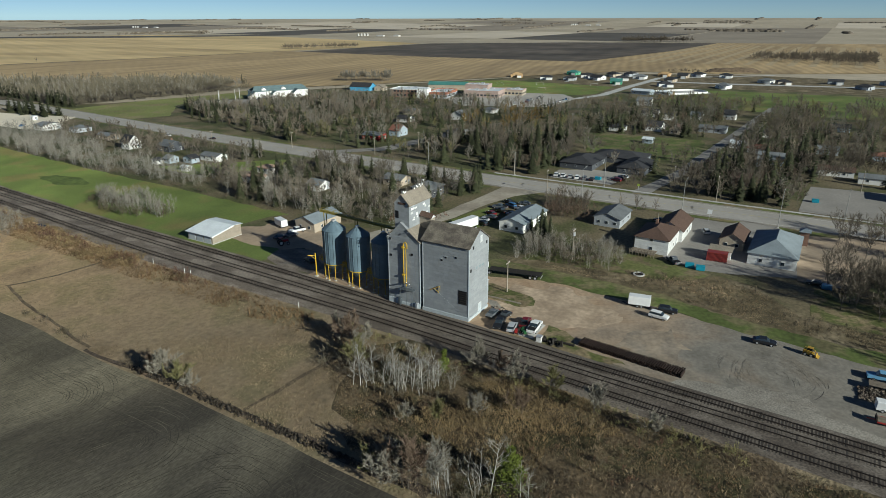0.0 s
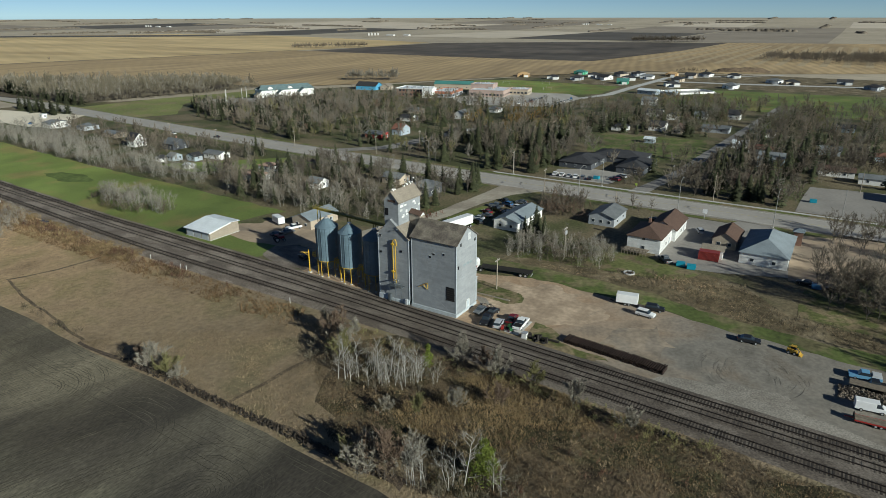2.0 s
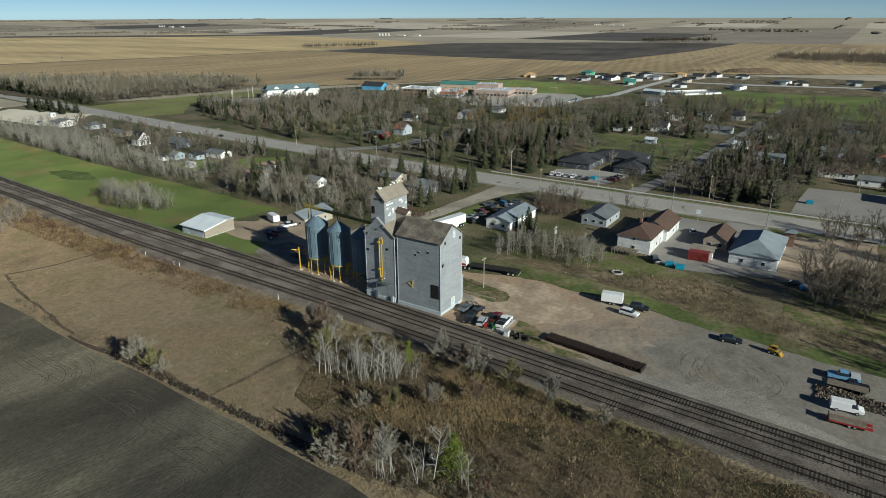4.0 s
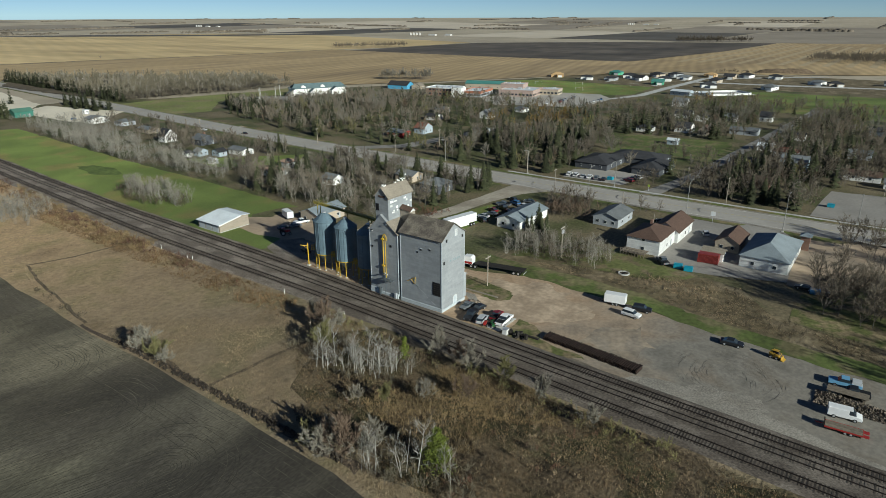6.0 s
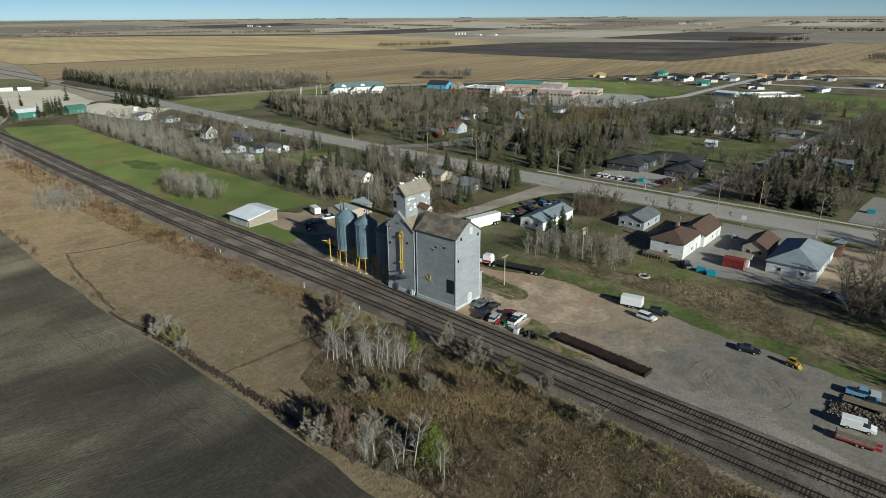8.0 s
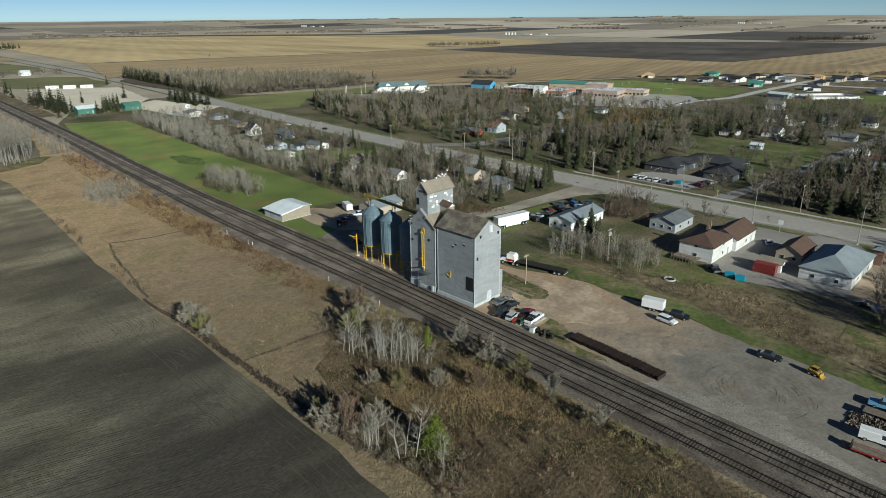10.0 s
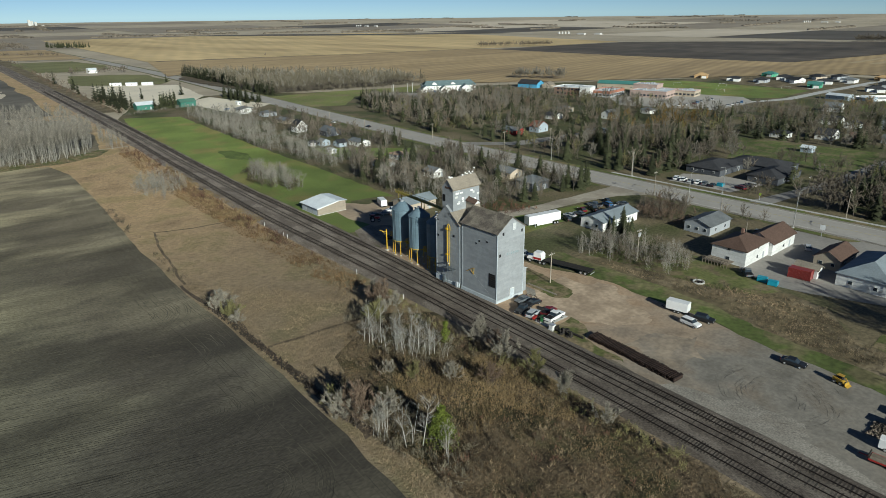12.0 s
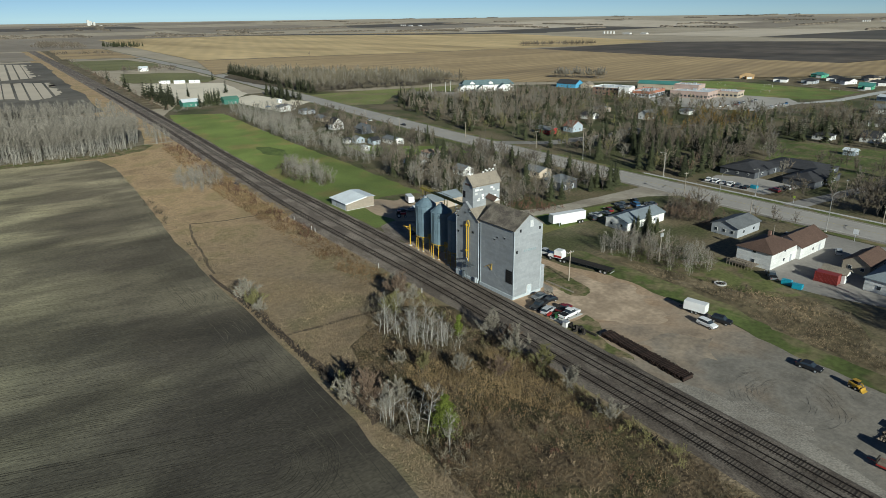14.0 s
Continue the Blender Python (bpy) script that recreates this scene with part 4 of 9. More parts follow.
def elevator():
    th = thing("grain_elevator", pose(0, 0, 0), "tall old grain elevator clad in dull grey metal sheet", "grain elevator")
    wall = M["elevator_sheet"]
    bm = bmesh.new()
    solid(bm, [(0, 0), (9.1, 0), (9.1, 17.6), (4.5, 20.7), (0, 17.6)], "y", 0.0, 12.0)
    main = part("main_house", bm, wall, th)
    k = 3.1 / 4.5
    slope_roof("roof", (-0.35, -0.35, 17.6 - 0.35 * k), (-0.35, 12.3, 17.6 - 0.35 * k), (4.5, 12.3, 20.7), (4.5, -0.35, 20.7), 0.18, M["roof_old"], th, "mossy brown shingle roof")
    k = 3.1 / 4.6
    slope_roof("roof", (4.5, -0.35, 20.7), (4.5, 12.3, 20.7), (9.45, 12.3, 17.6 - 0.35 * k), (9.45, -0.35, 17.6 - 0.35 * k), 0.18, M["roof_old"], th)
    for cx, cy in ((-0.06, -0.06), (8.98, -0.06), (-0.06, 11.88)):
        part("corner_trim", boxes((cx, cy, 0.9, cx + 0.18, cy + 0.18, 17.4)), M["skirt"], th, "pale metal corner trim")
    part("base_skirt", boxes((-0.25, -0.2, 0.0, -0.003, 12.1, 0.95), (-0.003, -0.2, 0.0, 9.2, -0.003, 0.75)), M["skirt"], th, "pale blue-white sheet skirt at the foot")
    # track wall fittings
    for y, z in ((5.9, 14.4), (6.9, 13.6), (3.3, 14.8)):
        v = part("vent", boxes((-0.06, y - 0.22, z - 0.22, -0.002, y + 0.22, z + 0.22)), M["black_hole"], th, "small dark vent")
        part("hood", boxes((-0.12, y - 0.26, z + 0.22, -0.002, y + 0.26, z + 0.27)), M["skirt"], v)
    # Flat panel; its near-black colour paints the unlit inside of the opening.
    op = part("broken_opening", boxes((-0.05, 0.45, 3.9, -0.002, 2.6, 7.2)), M["black_hole"], th, "dark broken opening with loose boards")
    for i in range(6):
        z = 4.0 + i * 0.52
        part("board", boxes((-0.12, 0.3 + 0.1 * (i % 3), z, -0.055, 2.5 - 0.16 * (i % 2), z + 0.16)), M["wood_black"], op)
    bm = bmesh.new()
    tube(bm, (-0.16, 10.1, 5.6), (-0.16, 7.5, 7.1), 0.06)
    tube(bm, (-0.16, 7.5, 7.1), (-0.16, 7.7, 5.4), 0.06)
    tube(bm, (-0.16, 7.7, 5.4), (-0.16, 8.80, 6.35), 0.05)
    part("spout_bracket", bm, M["yellow"], th, "yellow steel spout bracket")
    bm = bmesh.new()
    tube(bm, (-0.02, 7.7, 5.4), (-0.02, 1.3, 1.0), 0.015, n=6)
    part("cable", bm, M["galvanised"], th)
    # end wall fittings
    lv = part("louvre", boxes((4.9, -0.08, 17.4, 6.1, -0.002, 19.2)), M["wall_grey"], th, "grey louvred gable vent")
    for i in range(7):
        part("slat", boxes((4.95, -0.14, 17.48 + i * 0.24, 6.05, -0.085, 17.6 + i * 0.24)), M["siding"], lv)
    for x, z in ((1.9, 17.1), (8.2, 16.7), (0.9, 12.0)):
        part("vent", boxes((x - 0.25, -0.1, z - 0.35, x + 0.25, -0.002, z + 0.35)), M["black_hole"], th)
    door = part("door", boxes((4.6, -0.08, 0.05, 5.9, -0.002, 2.6)), M["skirt"], th, "pale sheet-clad door")
    part("door_frame", boxes((4.45, -0.1, 0.05, 4.6, -0.002, 2.75), (5.9, -0.1, 0.05, 6.05, -0.002, 2.75), (4.45, -0.1, 2.6, 6.05, -0.002, 2.75)), M["siding"], door)
    for i, w in enumerate((0.42, 0.2, 0.42, 0.42, 0.5, 0.42)):
        x = 3.2 + i * 0.72
        part("faded_lettering", boxes((x, -0.02, 11.6 - 0.03 * i, x + w, -0.002, 12.15 - 0.03 * i)), M["letter_blue"], th)
    lean = part("lean_to", solid(bmesh.new(), [(9.1, 0), (11.2, 0), (11.2, 6.0), (9.1, 7.0)], "y", 0.8, 4.2), wall, th, "small sheet-clad lean-to on the yard side")
    slope_roof("roof", (9.1, 0.6, 7.0), (9.1, 4.4, 7.0), (11.4, 4.4, 5.92), (11.4, 0.6, 5.92), 0.1, M["skirt"], lean)
    part("loading_shed", solid(bmesh.new(), [(9.1, 0), (10.2, 0), (10.2, 8.2), (9.1, 8.8)], "y", 4.4, 6.4), wall, th)
    # work house with the cupola
    part("work_house", solid(bmesh.new(), [(12.8, 0), (21.6, 0), (21.6, 16.6), (18.0, 20.6), (12.8, 16.6)], "x", 0.0, 9.1), wall, th)
    slope_roof("roof", (-0.3, 12.5, 16.4), (9.4, 12.5, 16.4), (9.4, 16.05, 19.1), (-0.3, 16.05, 19.1), 0.15, M["roof_tan"], th)
    slope_roof("roof", (-0.3, 21.85, 16.35), (9.4, 21.85, 16.35), (9.4, 19.95, 18.5), (-0.3, 19.95, 18.5), 0.15, M["roof_old"], th)
    part("base_skirt", boxes((-0.3, 12.8, 0.0, -0.003, 14.6, 1.3), (-0.22, 14.7, 0.0, -0.003, 18.6, 0.9), (-0.4, 18.6, 0.0, -0.003, 21.6, 1.5)), M["skirt"], th)
    for cy in (12.74, 21.48):
        part("corner_trim", boxes((-0.06, cy, 1.0, 0.12, cy + 0.18, 16.5)), M["skirt"], th)
    for y, z in ((20.8, 12.2), (14.9, 13.3), (20.9, 16.2)):
        part("vent", boxes((-0.12, y - 0.25, z - 0.25, -0.002, y + 0.25, z + 0.25)), M["black_hole"], th)
    cup = part("cupola", solid(bmesh.new(), [(16, 16.5), (20.0, 16.5), (20.0, 24.9), (18, 27.0), (16, 24.9)], "x", 0.75, 9.6), wall, th, "weathered pale cupola with peeling sheets")
    slope_roof("roof", (0.4, 15.7, 24.6), (9.95, 15.7, 24.6), (9.95, 18, 27.0), (0.4, 18, 27.0), 0.14, M["roof_tan"], cup, "tan shingle roof")
    slope_roof("roof", (0.4, 20.3, 24.6), (9.95, 20.3, 24.6), (9.95, 18, 27.0), (0.4, 18, 27.0), 0.14, M["roof_tan"], cup)
    part("eave_board", boxes((0.5, 15.86, 24.35, 9.9, 15.997, 24.75)), M["wood_old"], cup)
    part("window", boxes((0.68, 18.9, 21.3, 0.748, 19.8, 23.0)), M["black_hole"], cup, "dark open window")
    part("sign_board", boxes((0.66, 16.9, 24.6, 0.748, 18.9, 25.1)), M["roof_brown"], cup, "faded red-brown board under the gable")
    rng = random.Random(4)
    for i in range(16):
        x, z = rng.choice((rng.uniform(1.2, 4.2), rng.uniform(5.5, 8.9))), rng.uniform(19.8, 24.0)
        w, h = rng.uniform(0.5, 1.3), rng.uniform(0.25, 0.7)
        part("patched_sheet", boxes((x, 15.94, z, x + w, 15.994, z + h)), M["patch_white"] if rng.random() < 0.65 else M["wall_grey"], cup)
    hatch = part("headhouse_dormer", solid(bmesh.new(), [(12.9, 18.4), (15.9, 18.4), (15.9, 21.3), (12.9, 21.0)], "x", 5.0, 6.9), M["tan_siding"], th, "small brown dormer joining the roofs")
    slope_roof("roof", (4.75, 12.6, 20.95), (4.75, 15.95, 21.3), (5.95, 15.95, 22.1), (5.95, 12.6, 21.75), 0.1, M["roof_brown"], hatch)
    slope_roof("roof", (7.15, 12.6, 20.95), (7.15, 15.95, 21.3), (5.95, 15.95, 22.1), (5.95, 12.6, 21.75), 0.1, M["roof_brown"], hatch)
    part("gable_end", solid(bmesh.new(), [(5.0, 20.9), (6.9, 20.9), (5.95, 21.7)], "y", 12.75, 12.89), M["siding"], hatch)
    # antennas on the cupola
    for x, hgt in ((0.9, 0.7), (1.3, 0.4), (1.8, 0.5), (5.4, 0.5), (6.3, 0.9), (6.8, 0.6), (7.6, 1.0), (8.1, 0.5), (8.7, 0.8), (9.3, 1.7)):
        bm = bmesh.new()
        tube(bm, (x, 18.0, 26.9), (x, 18.0, 27.1 + hgt), 0.05, n=6)
        an = part("antenna_mast", bm, M["galvanised"], cup)
        bm = bmesh.new()
        tube(bm, (x - 0.05, 17.75, 26.9 + hgt), (x - 0.12, 17.45, 26.95 + hgt), 0.06, 0.2, n=14)
        part("dish", bm, M["wall_white"], an, "small white dish")
    for y, z in ((21.3, 16.9), (20.7, 17.6), (21.0, 18.3), (15.6, 18.6), (20.4, 16.2)):
        bm = bmesh.new()
        tube(bm, (-0.1, y, z), (-0.55, y + 0.1, z + 0.05), 0.05, n=6)
        an = part("antenna_arm", bm, M["galvanised"], th)
        bm = bmesh.new()
        tube(bm, (-0.55, y + 0.1, z + 0.05), (-0.68, y + 0.16, z + 0.07), 0.08, 0.26, n=14)
        part("dish", bm, M["wall_grey"], an, "small grey dish")
    # the yellow spout on the track wall
    bm = bmesh.new()
    pts = [(-0.35, 17.1, 5.6), (-0.35, 17.1, 15.2), (-0.4, 16.9, 15.9), (-0.4, 16.4, 16.1), (-0.35, 16.1, 15.6), (-0.35, 16.05, 14.6)]
    for a, b in zip(pts, pts[1:]):
        tube(bm, a, b, 0.12, n=10)
    part("loading_spout", bm, M["yellow"], th, "tall yellow loading spout pipe")
    bm = bmesh.new()
    tube(bm, (-0.3, 16.45, 5.0), (-0.3, 16.45, 14.8), 0.1, n=8)
    part("spout_guide", bm, M["yellow"], th)
    for y, z in ((17.1, 7.8), (17.1, 14.6)):
        part("spout_collar", boxes((-0.7, y - 0.35, z, -0.05, y + 0.35, z + 0.4), bevel=0.05), M["yellow"], th)
    bm = boxes((-1.5, 14.0, 4.6, -0.05, 17.6, 4.7))
    pf = part("platform", bm, M["steel_dark"], th, "dark steel loading platform")
    for y in (14.1, 15.8, 17.5):
        b2 = bmesh.new()
        tube(b2, (-1.45, y, 0.2), (-1.45, y, 5.8), 0.05, n=6)
        part("post", b2, M["steel_dark"], pf)
    b2 = bmesh.new()
    tube(b2, (-1.45, 14.1, 5.75), (-1.45, 17.5, 5.75), 0.04, n=6)
    tube(b2, (-1.45, 14.1, 5.2), (-1.45, 17.5, 5.2), 0.04, n=6)
    part("railing", b2, M["steel_dark"], pf)
    b2 = bmesh.new()
    tube(b2, (-0.6, 16.8, 6.0), (-1.6, 15.6, 6.6), 0.16, n=8)
    tube(b2, (-1.6, 15.6, 6.6), (-2.4, 14.2, 6.9), 0.12, n=8)
    part("spout_nozzle", b2, M["galvanised"], pf)
    part("cabinet", boxes((-0.7, 17.9, 0.1, -0.1, 18.7, 2.0), bevel=0.04), M["steel_dark"], th)
    part("cabinet", boxes((-0.7, 13.2, 0.1, -0.1, 13.8, 1.6), bevel=0.04), M["wall_grey"], th)


elevator()


def grain_bin(x, y, label):
    th = thing("grain_bin", pose(x, y, 0), label, "grain bin", "bins beside the elevator")
    r, z0, z1, z2 = 2.95, 4.4, 13.5, 15.5
    n = 48
    bm = bmesh.new()
    lo = [bm.verts.new((r * math.cos(2 * math.pi * i / n), r * math.sin(2 * math.pi * i / n), z0)) for i in range(n)]
    hi = [bm.verts.new((v.co.x, v.co.y, z1)) for v in lo]
    for i in range(n):
        bm.faces.new((lo[i], lo[(i + 1) % n], hi[(i + 1) % n], hi[i]))
    part("shell", bm, M["bin_sheet"], th, smooth=True)
    for i in range(16):
        a = 2 * math.pi * (i + 0.5) / 16
        c, s = math.cos(a), math.sin(a)
        bm = bmesh.new()
        tube(bm, ((r + 0.05) * c, (r + 0.05) * s, z0), ((r + 0.05) * c, (r + 0.05) * s, z1), 0.07, n=4)
        part("stiffener", bm, M["bin_sheet"], th)
    bm = bmesh.new()
    ring = [bm.verts.new(((r + 0.12) * math.cos(2 * math.pi * i / n), (r + 0.12) * math.sin(2 * math.pi * i / n), z1 - 0.06)) for i in range(n)]
    top = [bm.verts.new((0.45 * math.cos(2 * math.pi * i / n), 0.45 * math.sin(2 * math.pi * i / n), z2)) for i in range(n)]
    for i in range(n):
        bm.faces.new((ring[i], ring[(i + 1) % n], top[(i + 1) % n], top[i]))
    bm.faces.new(top)
    roof = part("roof", bm, M["bin_sheet"], th)
    for i in range(12):
        a = 2 * math.pi * i / 12
        bm = bmesh.new()
        tube(bm, ((r + 0.1) * math.cos(a), (r + 0.1) * math.sin(a), z1), (0.5 * math.cos(a), 0.5 * math.sin(a), z2 + 0.02), 0.045, n=4)
        part("rib", bm, M["bin_sheet"], roof)
    bm = bmesh.new()
    tube(bm, (0, 0, z2 - 0.02), (0, 0, z2 + 0.35), 0.5, n=16)
    part("lid", bm, M["galvanised"], roof)
    bm = bmesh.new()
    tube(bm, (0, 0, z0), (0, 0, 1.4), r - 0.05, 0.35, n=32)
    part("hopper", bm, M["bin_sheet"], th, "dark steel hopper cone")
    bm = bmesh.new()
    for i in range(n):
        a, b = 2 * math.pi * i / n, 2 * math.pi * (i + 1) / n
        tube(bm, ((r + 0.05) * math.cos(a), (r + 0.05) * math.sin(a), z0), ((r + 0.05) * math.cos(b), (r + 0.05) * math.sin(b), z0), 0.1, n=5, caps=False)
    part("ring_beam", bm, M["yellow"], th, "yellow ring beam")
    for i in range(10):
        a = 2 * math.pi * i / 10
        bm = bmesh.new()
        tube(bm, (r * math.cos(a), r * math.sin(a), 0), (r * math.cos(a), r * math.sin(a), z0), 0.09, n=8)
        leg = part("leg", bm, M["yellow"], th)
        part("foot", boxes((r * math.cos(a) - 0.25, r * math.sin(a) - 0.25, 0, r * math.cos(a) + 0.25, r * math.sin(a) + 0.25, 0.25)), M["concrete"], leg)
    # small yellow platform at the foot of the shell
    pf = part("platform", boxes((-1.9, 2.7, 4.7, -0.6, 4.0, 4.8)), M["yellow"], th, "small yellow railed platform")
    for px, py in ((-1.85, 2.75), (-1.85, 3.95), (-0.65, 2.75), (-0.65, 3.95)):
        bm = bmesh.new()
        tube(bm, (px, py, 4.75), (px, py, 5.9), 0.05, n=6)
        part("post", bm, M["yellow"], pf)
    bm = boxes((-1.9, 2.7, 5.8, -1.8, 4.0, 5.92), (-1.9, 3.9, 5.8, -0.6, 4.0, 5.92), (-1.9, 2.7, 5.25, -1.84, 4.0, 5.37), (-1.9, 3.94, 5.25, -0.6, 4.0, 5.37))
    part("railing", bm, M["yellow"], pf)
    return th


grain_bin(5.2, 42.6, "blue-grey steel hopper bin on yellow legs")
grain_bin(4.6, 34.3, "blue-grey steel hopper bin on yellow legs")
grain_bin(4.2, 26.0, "blue-grey steel hopper bin on yellow legs beside the elevator")


def catwalk():
    th = thing("conveyor_catwalk", pose(0, 0, 0), "long olive-yellow steel conveyor catwalk behind the bins", "conveyor")
    a, b = Vector((9.4, 50.5, 15.9)), Vector((9.4, 21.8, 14.6))
    n = 14
    bm = bmesh.new()
    for dx in (-0.5, 0.5):
        for dz in (0.0, 0.9):
            o = Vector((dx, 0, dz))
            tube(bm, a + o, b + o, 0.045, n=6)
    part("chord", bm, M["olive_steel"], th)
    part("trough", solid(bmesh.new(), [(50.5, 15.85), (21.8, 14.55), (21.8, 15.0), (50.5, 16.3)], "x", 9.05, 9.75), M["olive_steel"], th)
    for i in range(n + 1):
        p = a.lerp(b, i / n)
        bm = bmesh.new()
        for dx in (-0.5, 0.5):
            tube(bm, p + Vector((dx, 0, 0)), p + Vector((dx, 0, 0.9)), 0.045, n=5)
        part("baluster", bm, M["olive_steel"], th)
    for y in (49, 38.5, 30):
        zt = 15.9 - (50.5 - y) * 1.3 / 28.7
        bm = bmesh.new()
        tube(bm, (8.9, y, 0), (8.9, y, zt), 0.12, n=8)
        tube(bm, (9.9, y, 0), (9.9, y, zt), 0.12, n=8)
        for k in range(4):
            tube(bm, (8.9, y, 1 + k * 3.4), (9.9, y, 4.4 + k * 3.2), 0.06, n=5)
        part("support", bm, M["olive_steel"], th)


catwalk()


def crane_post(x, y):
    th = thing("loading_post", pose(x, y, 0), "yellow steel post with a short arm beside the siding", "post")
    bm = bmesh.new()
    tube(bm, (0, 0, 0.3), (0, 0, 6.6), 0.16, n=10)
    part("post", bm, M["yellow"], th)
    bm = bmesh.new()
    tube(bm, (0, 0, 5.8), (-1.6, 1.2, 6.2), 0.09, n=8)
    tube(bm, (0, 0, 4.8), (-1.0, 0.75, 6.0), 0.06, n=6)
    part("arm", bm, M["yellow"], th)
    part("footing", boxes((-0.45, -0.45, 0, 0.45, 0.45, 0.35), bevel=0.05), M["concrete"], th)


crane_post(2.8, 47.4)


# ---- sheds and houses ----
def building(name, x, y, w, l, h, roof="gable", ridge="y", rise_=2.0, wall="wall_white", cover="roof_grey", label="", rot=0.0, windows=2, over=0.4, doors=1, chimney=False, category="house", group="", floors=1):
    """A house: its four walls, its roof slopes, windows, doors. w along x, l along y, about its middle."""
    th = thing(name, pose(x, y, 0, 0, 0, rot), label, category, group)
    W, L = w / 2, l / 2
    wm, rm = M[wall], M[cover]
    if roof == "flat":
        part("wall", boxes((-W, -L, 0, W, L, h)), wm, th)
        part("roof", boxes((-W - 0.15, -L - 0.15, h, W + 0.15, L + 0.15, h + 0.25)), rm, th)
    elif roof == "gable":
        if ridge == "y":
            part("wall", solid(bmesh.new(), [(-W, 0), (W, 0), (W, h), (0, h + rise_), (-W, h)], "y", -L, L), wm, th)
            k = rise_ / W * over
            for s in (-1, 1):
                slope_roof("roof", (s * (W + over), -L - over, h - k), (s * (W + over), L + over, h - k), (0, L + over, h + rise_), (0, -L - over, h + rise_), 0.14, rm, th)
        else:
            part("wall", solid(bmesh.new(), [(-L, 0), (L, 0), (L, h), (0, h + rise_), (-L, h)], "x", -W, W), wm, th)
            k = rise_ / L * over
            for s in (-1, 1):
                slope_roof("roof", (-W - over, s * (L + over), h - k), (W + over, s * (L + over), h - k), (W + over, 0, h + rise_), (-W - over, 0, h + rise_), 0.14, rm, th)
    else:
        part("wall", boxes((-W, -L, 0, W, L, h)), wm, th)
        bm = bmesh.new()
        a = [bm.verts.new(p) for p in ((-W - over, -L - over, h), (W + over, -L - over, h), (W + over, L + over, h), (-W - over, L + over, h))]
        lo = [bm.verts.new((v.co.x, v.co.y, h - 0.16)) for v in a]
        if l >= w:
            q = [bm.verts.new((0, -(L - W), h + rise_)), bm.verts.new((0, L - W, h + rise_))]
            for f in ((a[0], a[1], q[0]), (a[1], a[2], q[1], q[0]), (a[2], a[3], q[1]), (a[3], a[0], q[0], q[1])):
                bm.faces.new(f)
        else:
            q = [bm.verts.new((-(W - L), 0, h + rise_)), bm.verts.new((W - L, 0, h + rise_))]
            for f in ((a[3], a[0], q[0]), (a[0], a[1], q[1], q[0]), (a[1], a[2], q[1]), (a[2], a[3], q[0], q[1])):
                bm.faces.new(f)
        bm.faces.new(lo)
        for i in range(4):
            bm.faces.new((lo[i], lo[(i + 1) % 4], a[(i + 1) % 4], a[i]))
        part("roof", bm, rm, th)
    # windows and doors on the two sides that face the railway and the sun
    for fl in range(floors):
        zb = 1.0 + fl * 2.7
        for i in range(windows):
            u = -L + l * (i + 0.6) / (windows + 0.2)
            win = part("window", boxes((-W - 0.06, u - 0.5, zb, -W - 0.004, u + 0.5, zb + 1.0)), M["wall_white"], th)
            part("pane", boxes((-W - 0.09, u - 0.43, zb + 0.07, -W - 0.064, u + 0.43, zb + 0.93)), M["glass"], win)
        k = max(1, int(windows * w / max(l, 1)))
        for i in range(min(k, 2)):
            u = -W + w * (i + 0.6) / (min(k, 2) + 0.2)
            win = part("window", boxes((u - 0.5, -L - 0.06, zb, u + 0.5, -L - 0.004, zb + 1.0)), M["wall_white"], th)
            part("pane", boxes((u - 0.43, -L - 0.09, zb + 0.07, u + 0.43, -L - 0.064, zb + 0.93)), M["glass"], win)
    for i in range(doors):
        u = W * 0.55 - i * 3.2
        part("door", boxes((u - 0.45, -L - 0.05, 0.05, u + 0.45, -L - 0.003, 2.1)), M["wall_grey"], th)
    if chimney:
        part("chimney", boxes((W * 0.3 - 0.35, L * 0.2 - 0.35, h + 0.2, W * 0.3 + 0.35, L * 0.2 + 0.35, h + rise_ + 0.9)), M["wall_brick"], th)
    return th


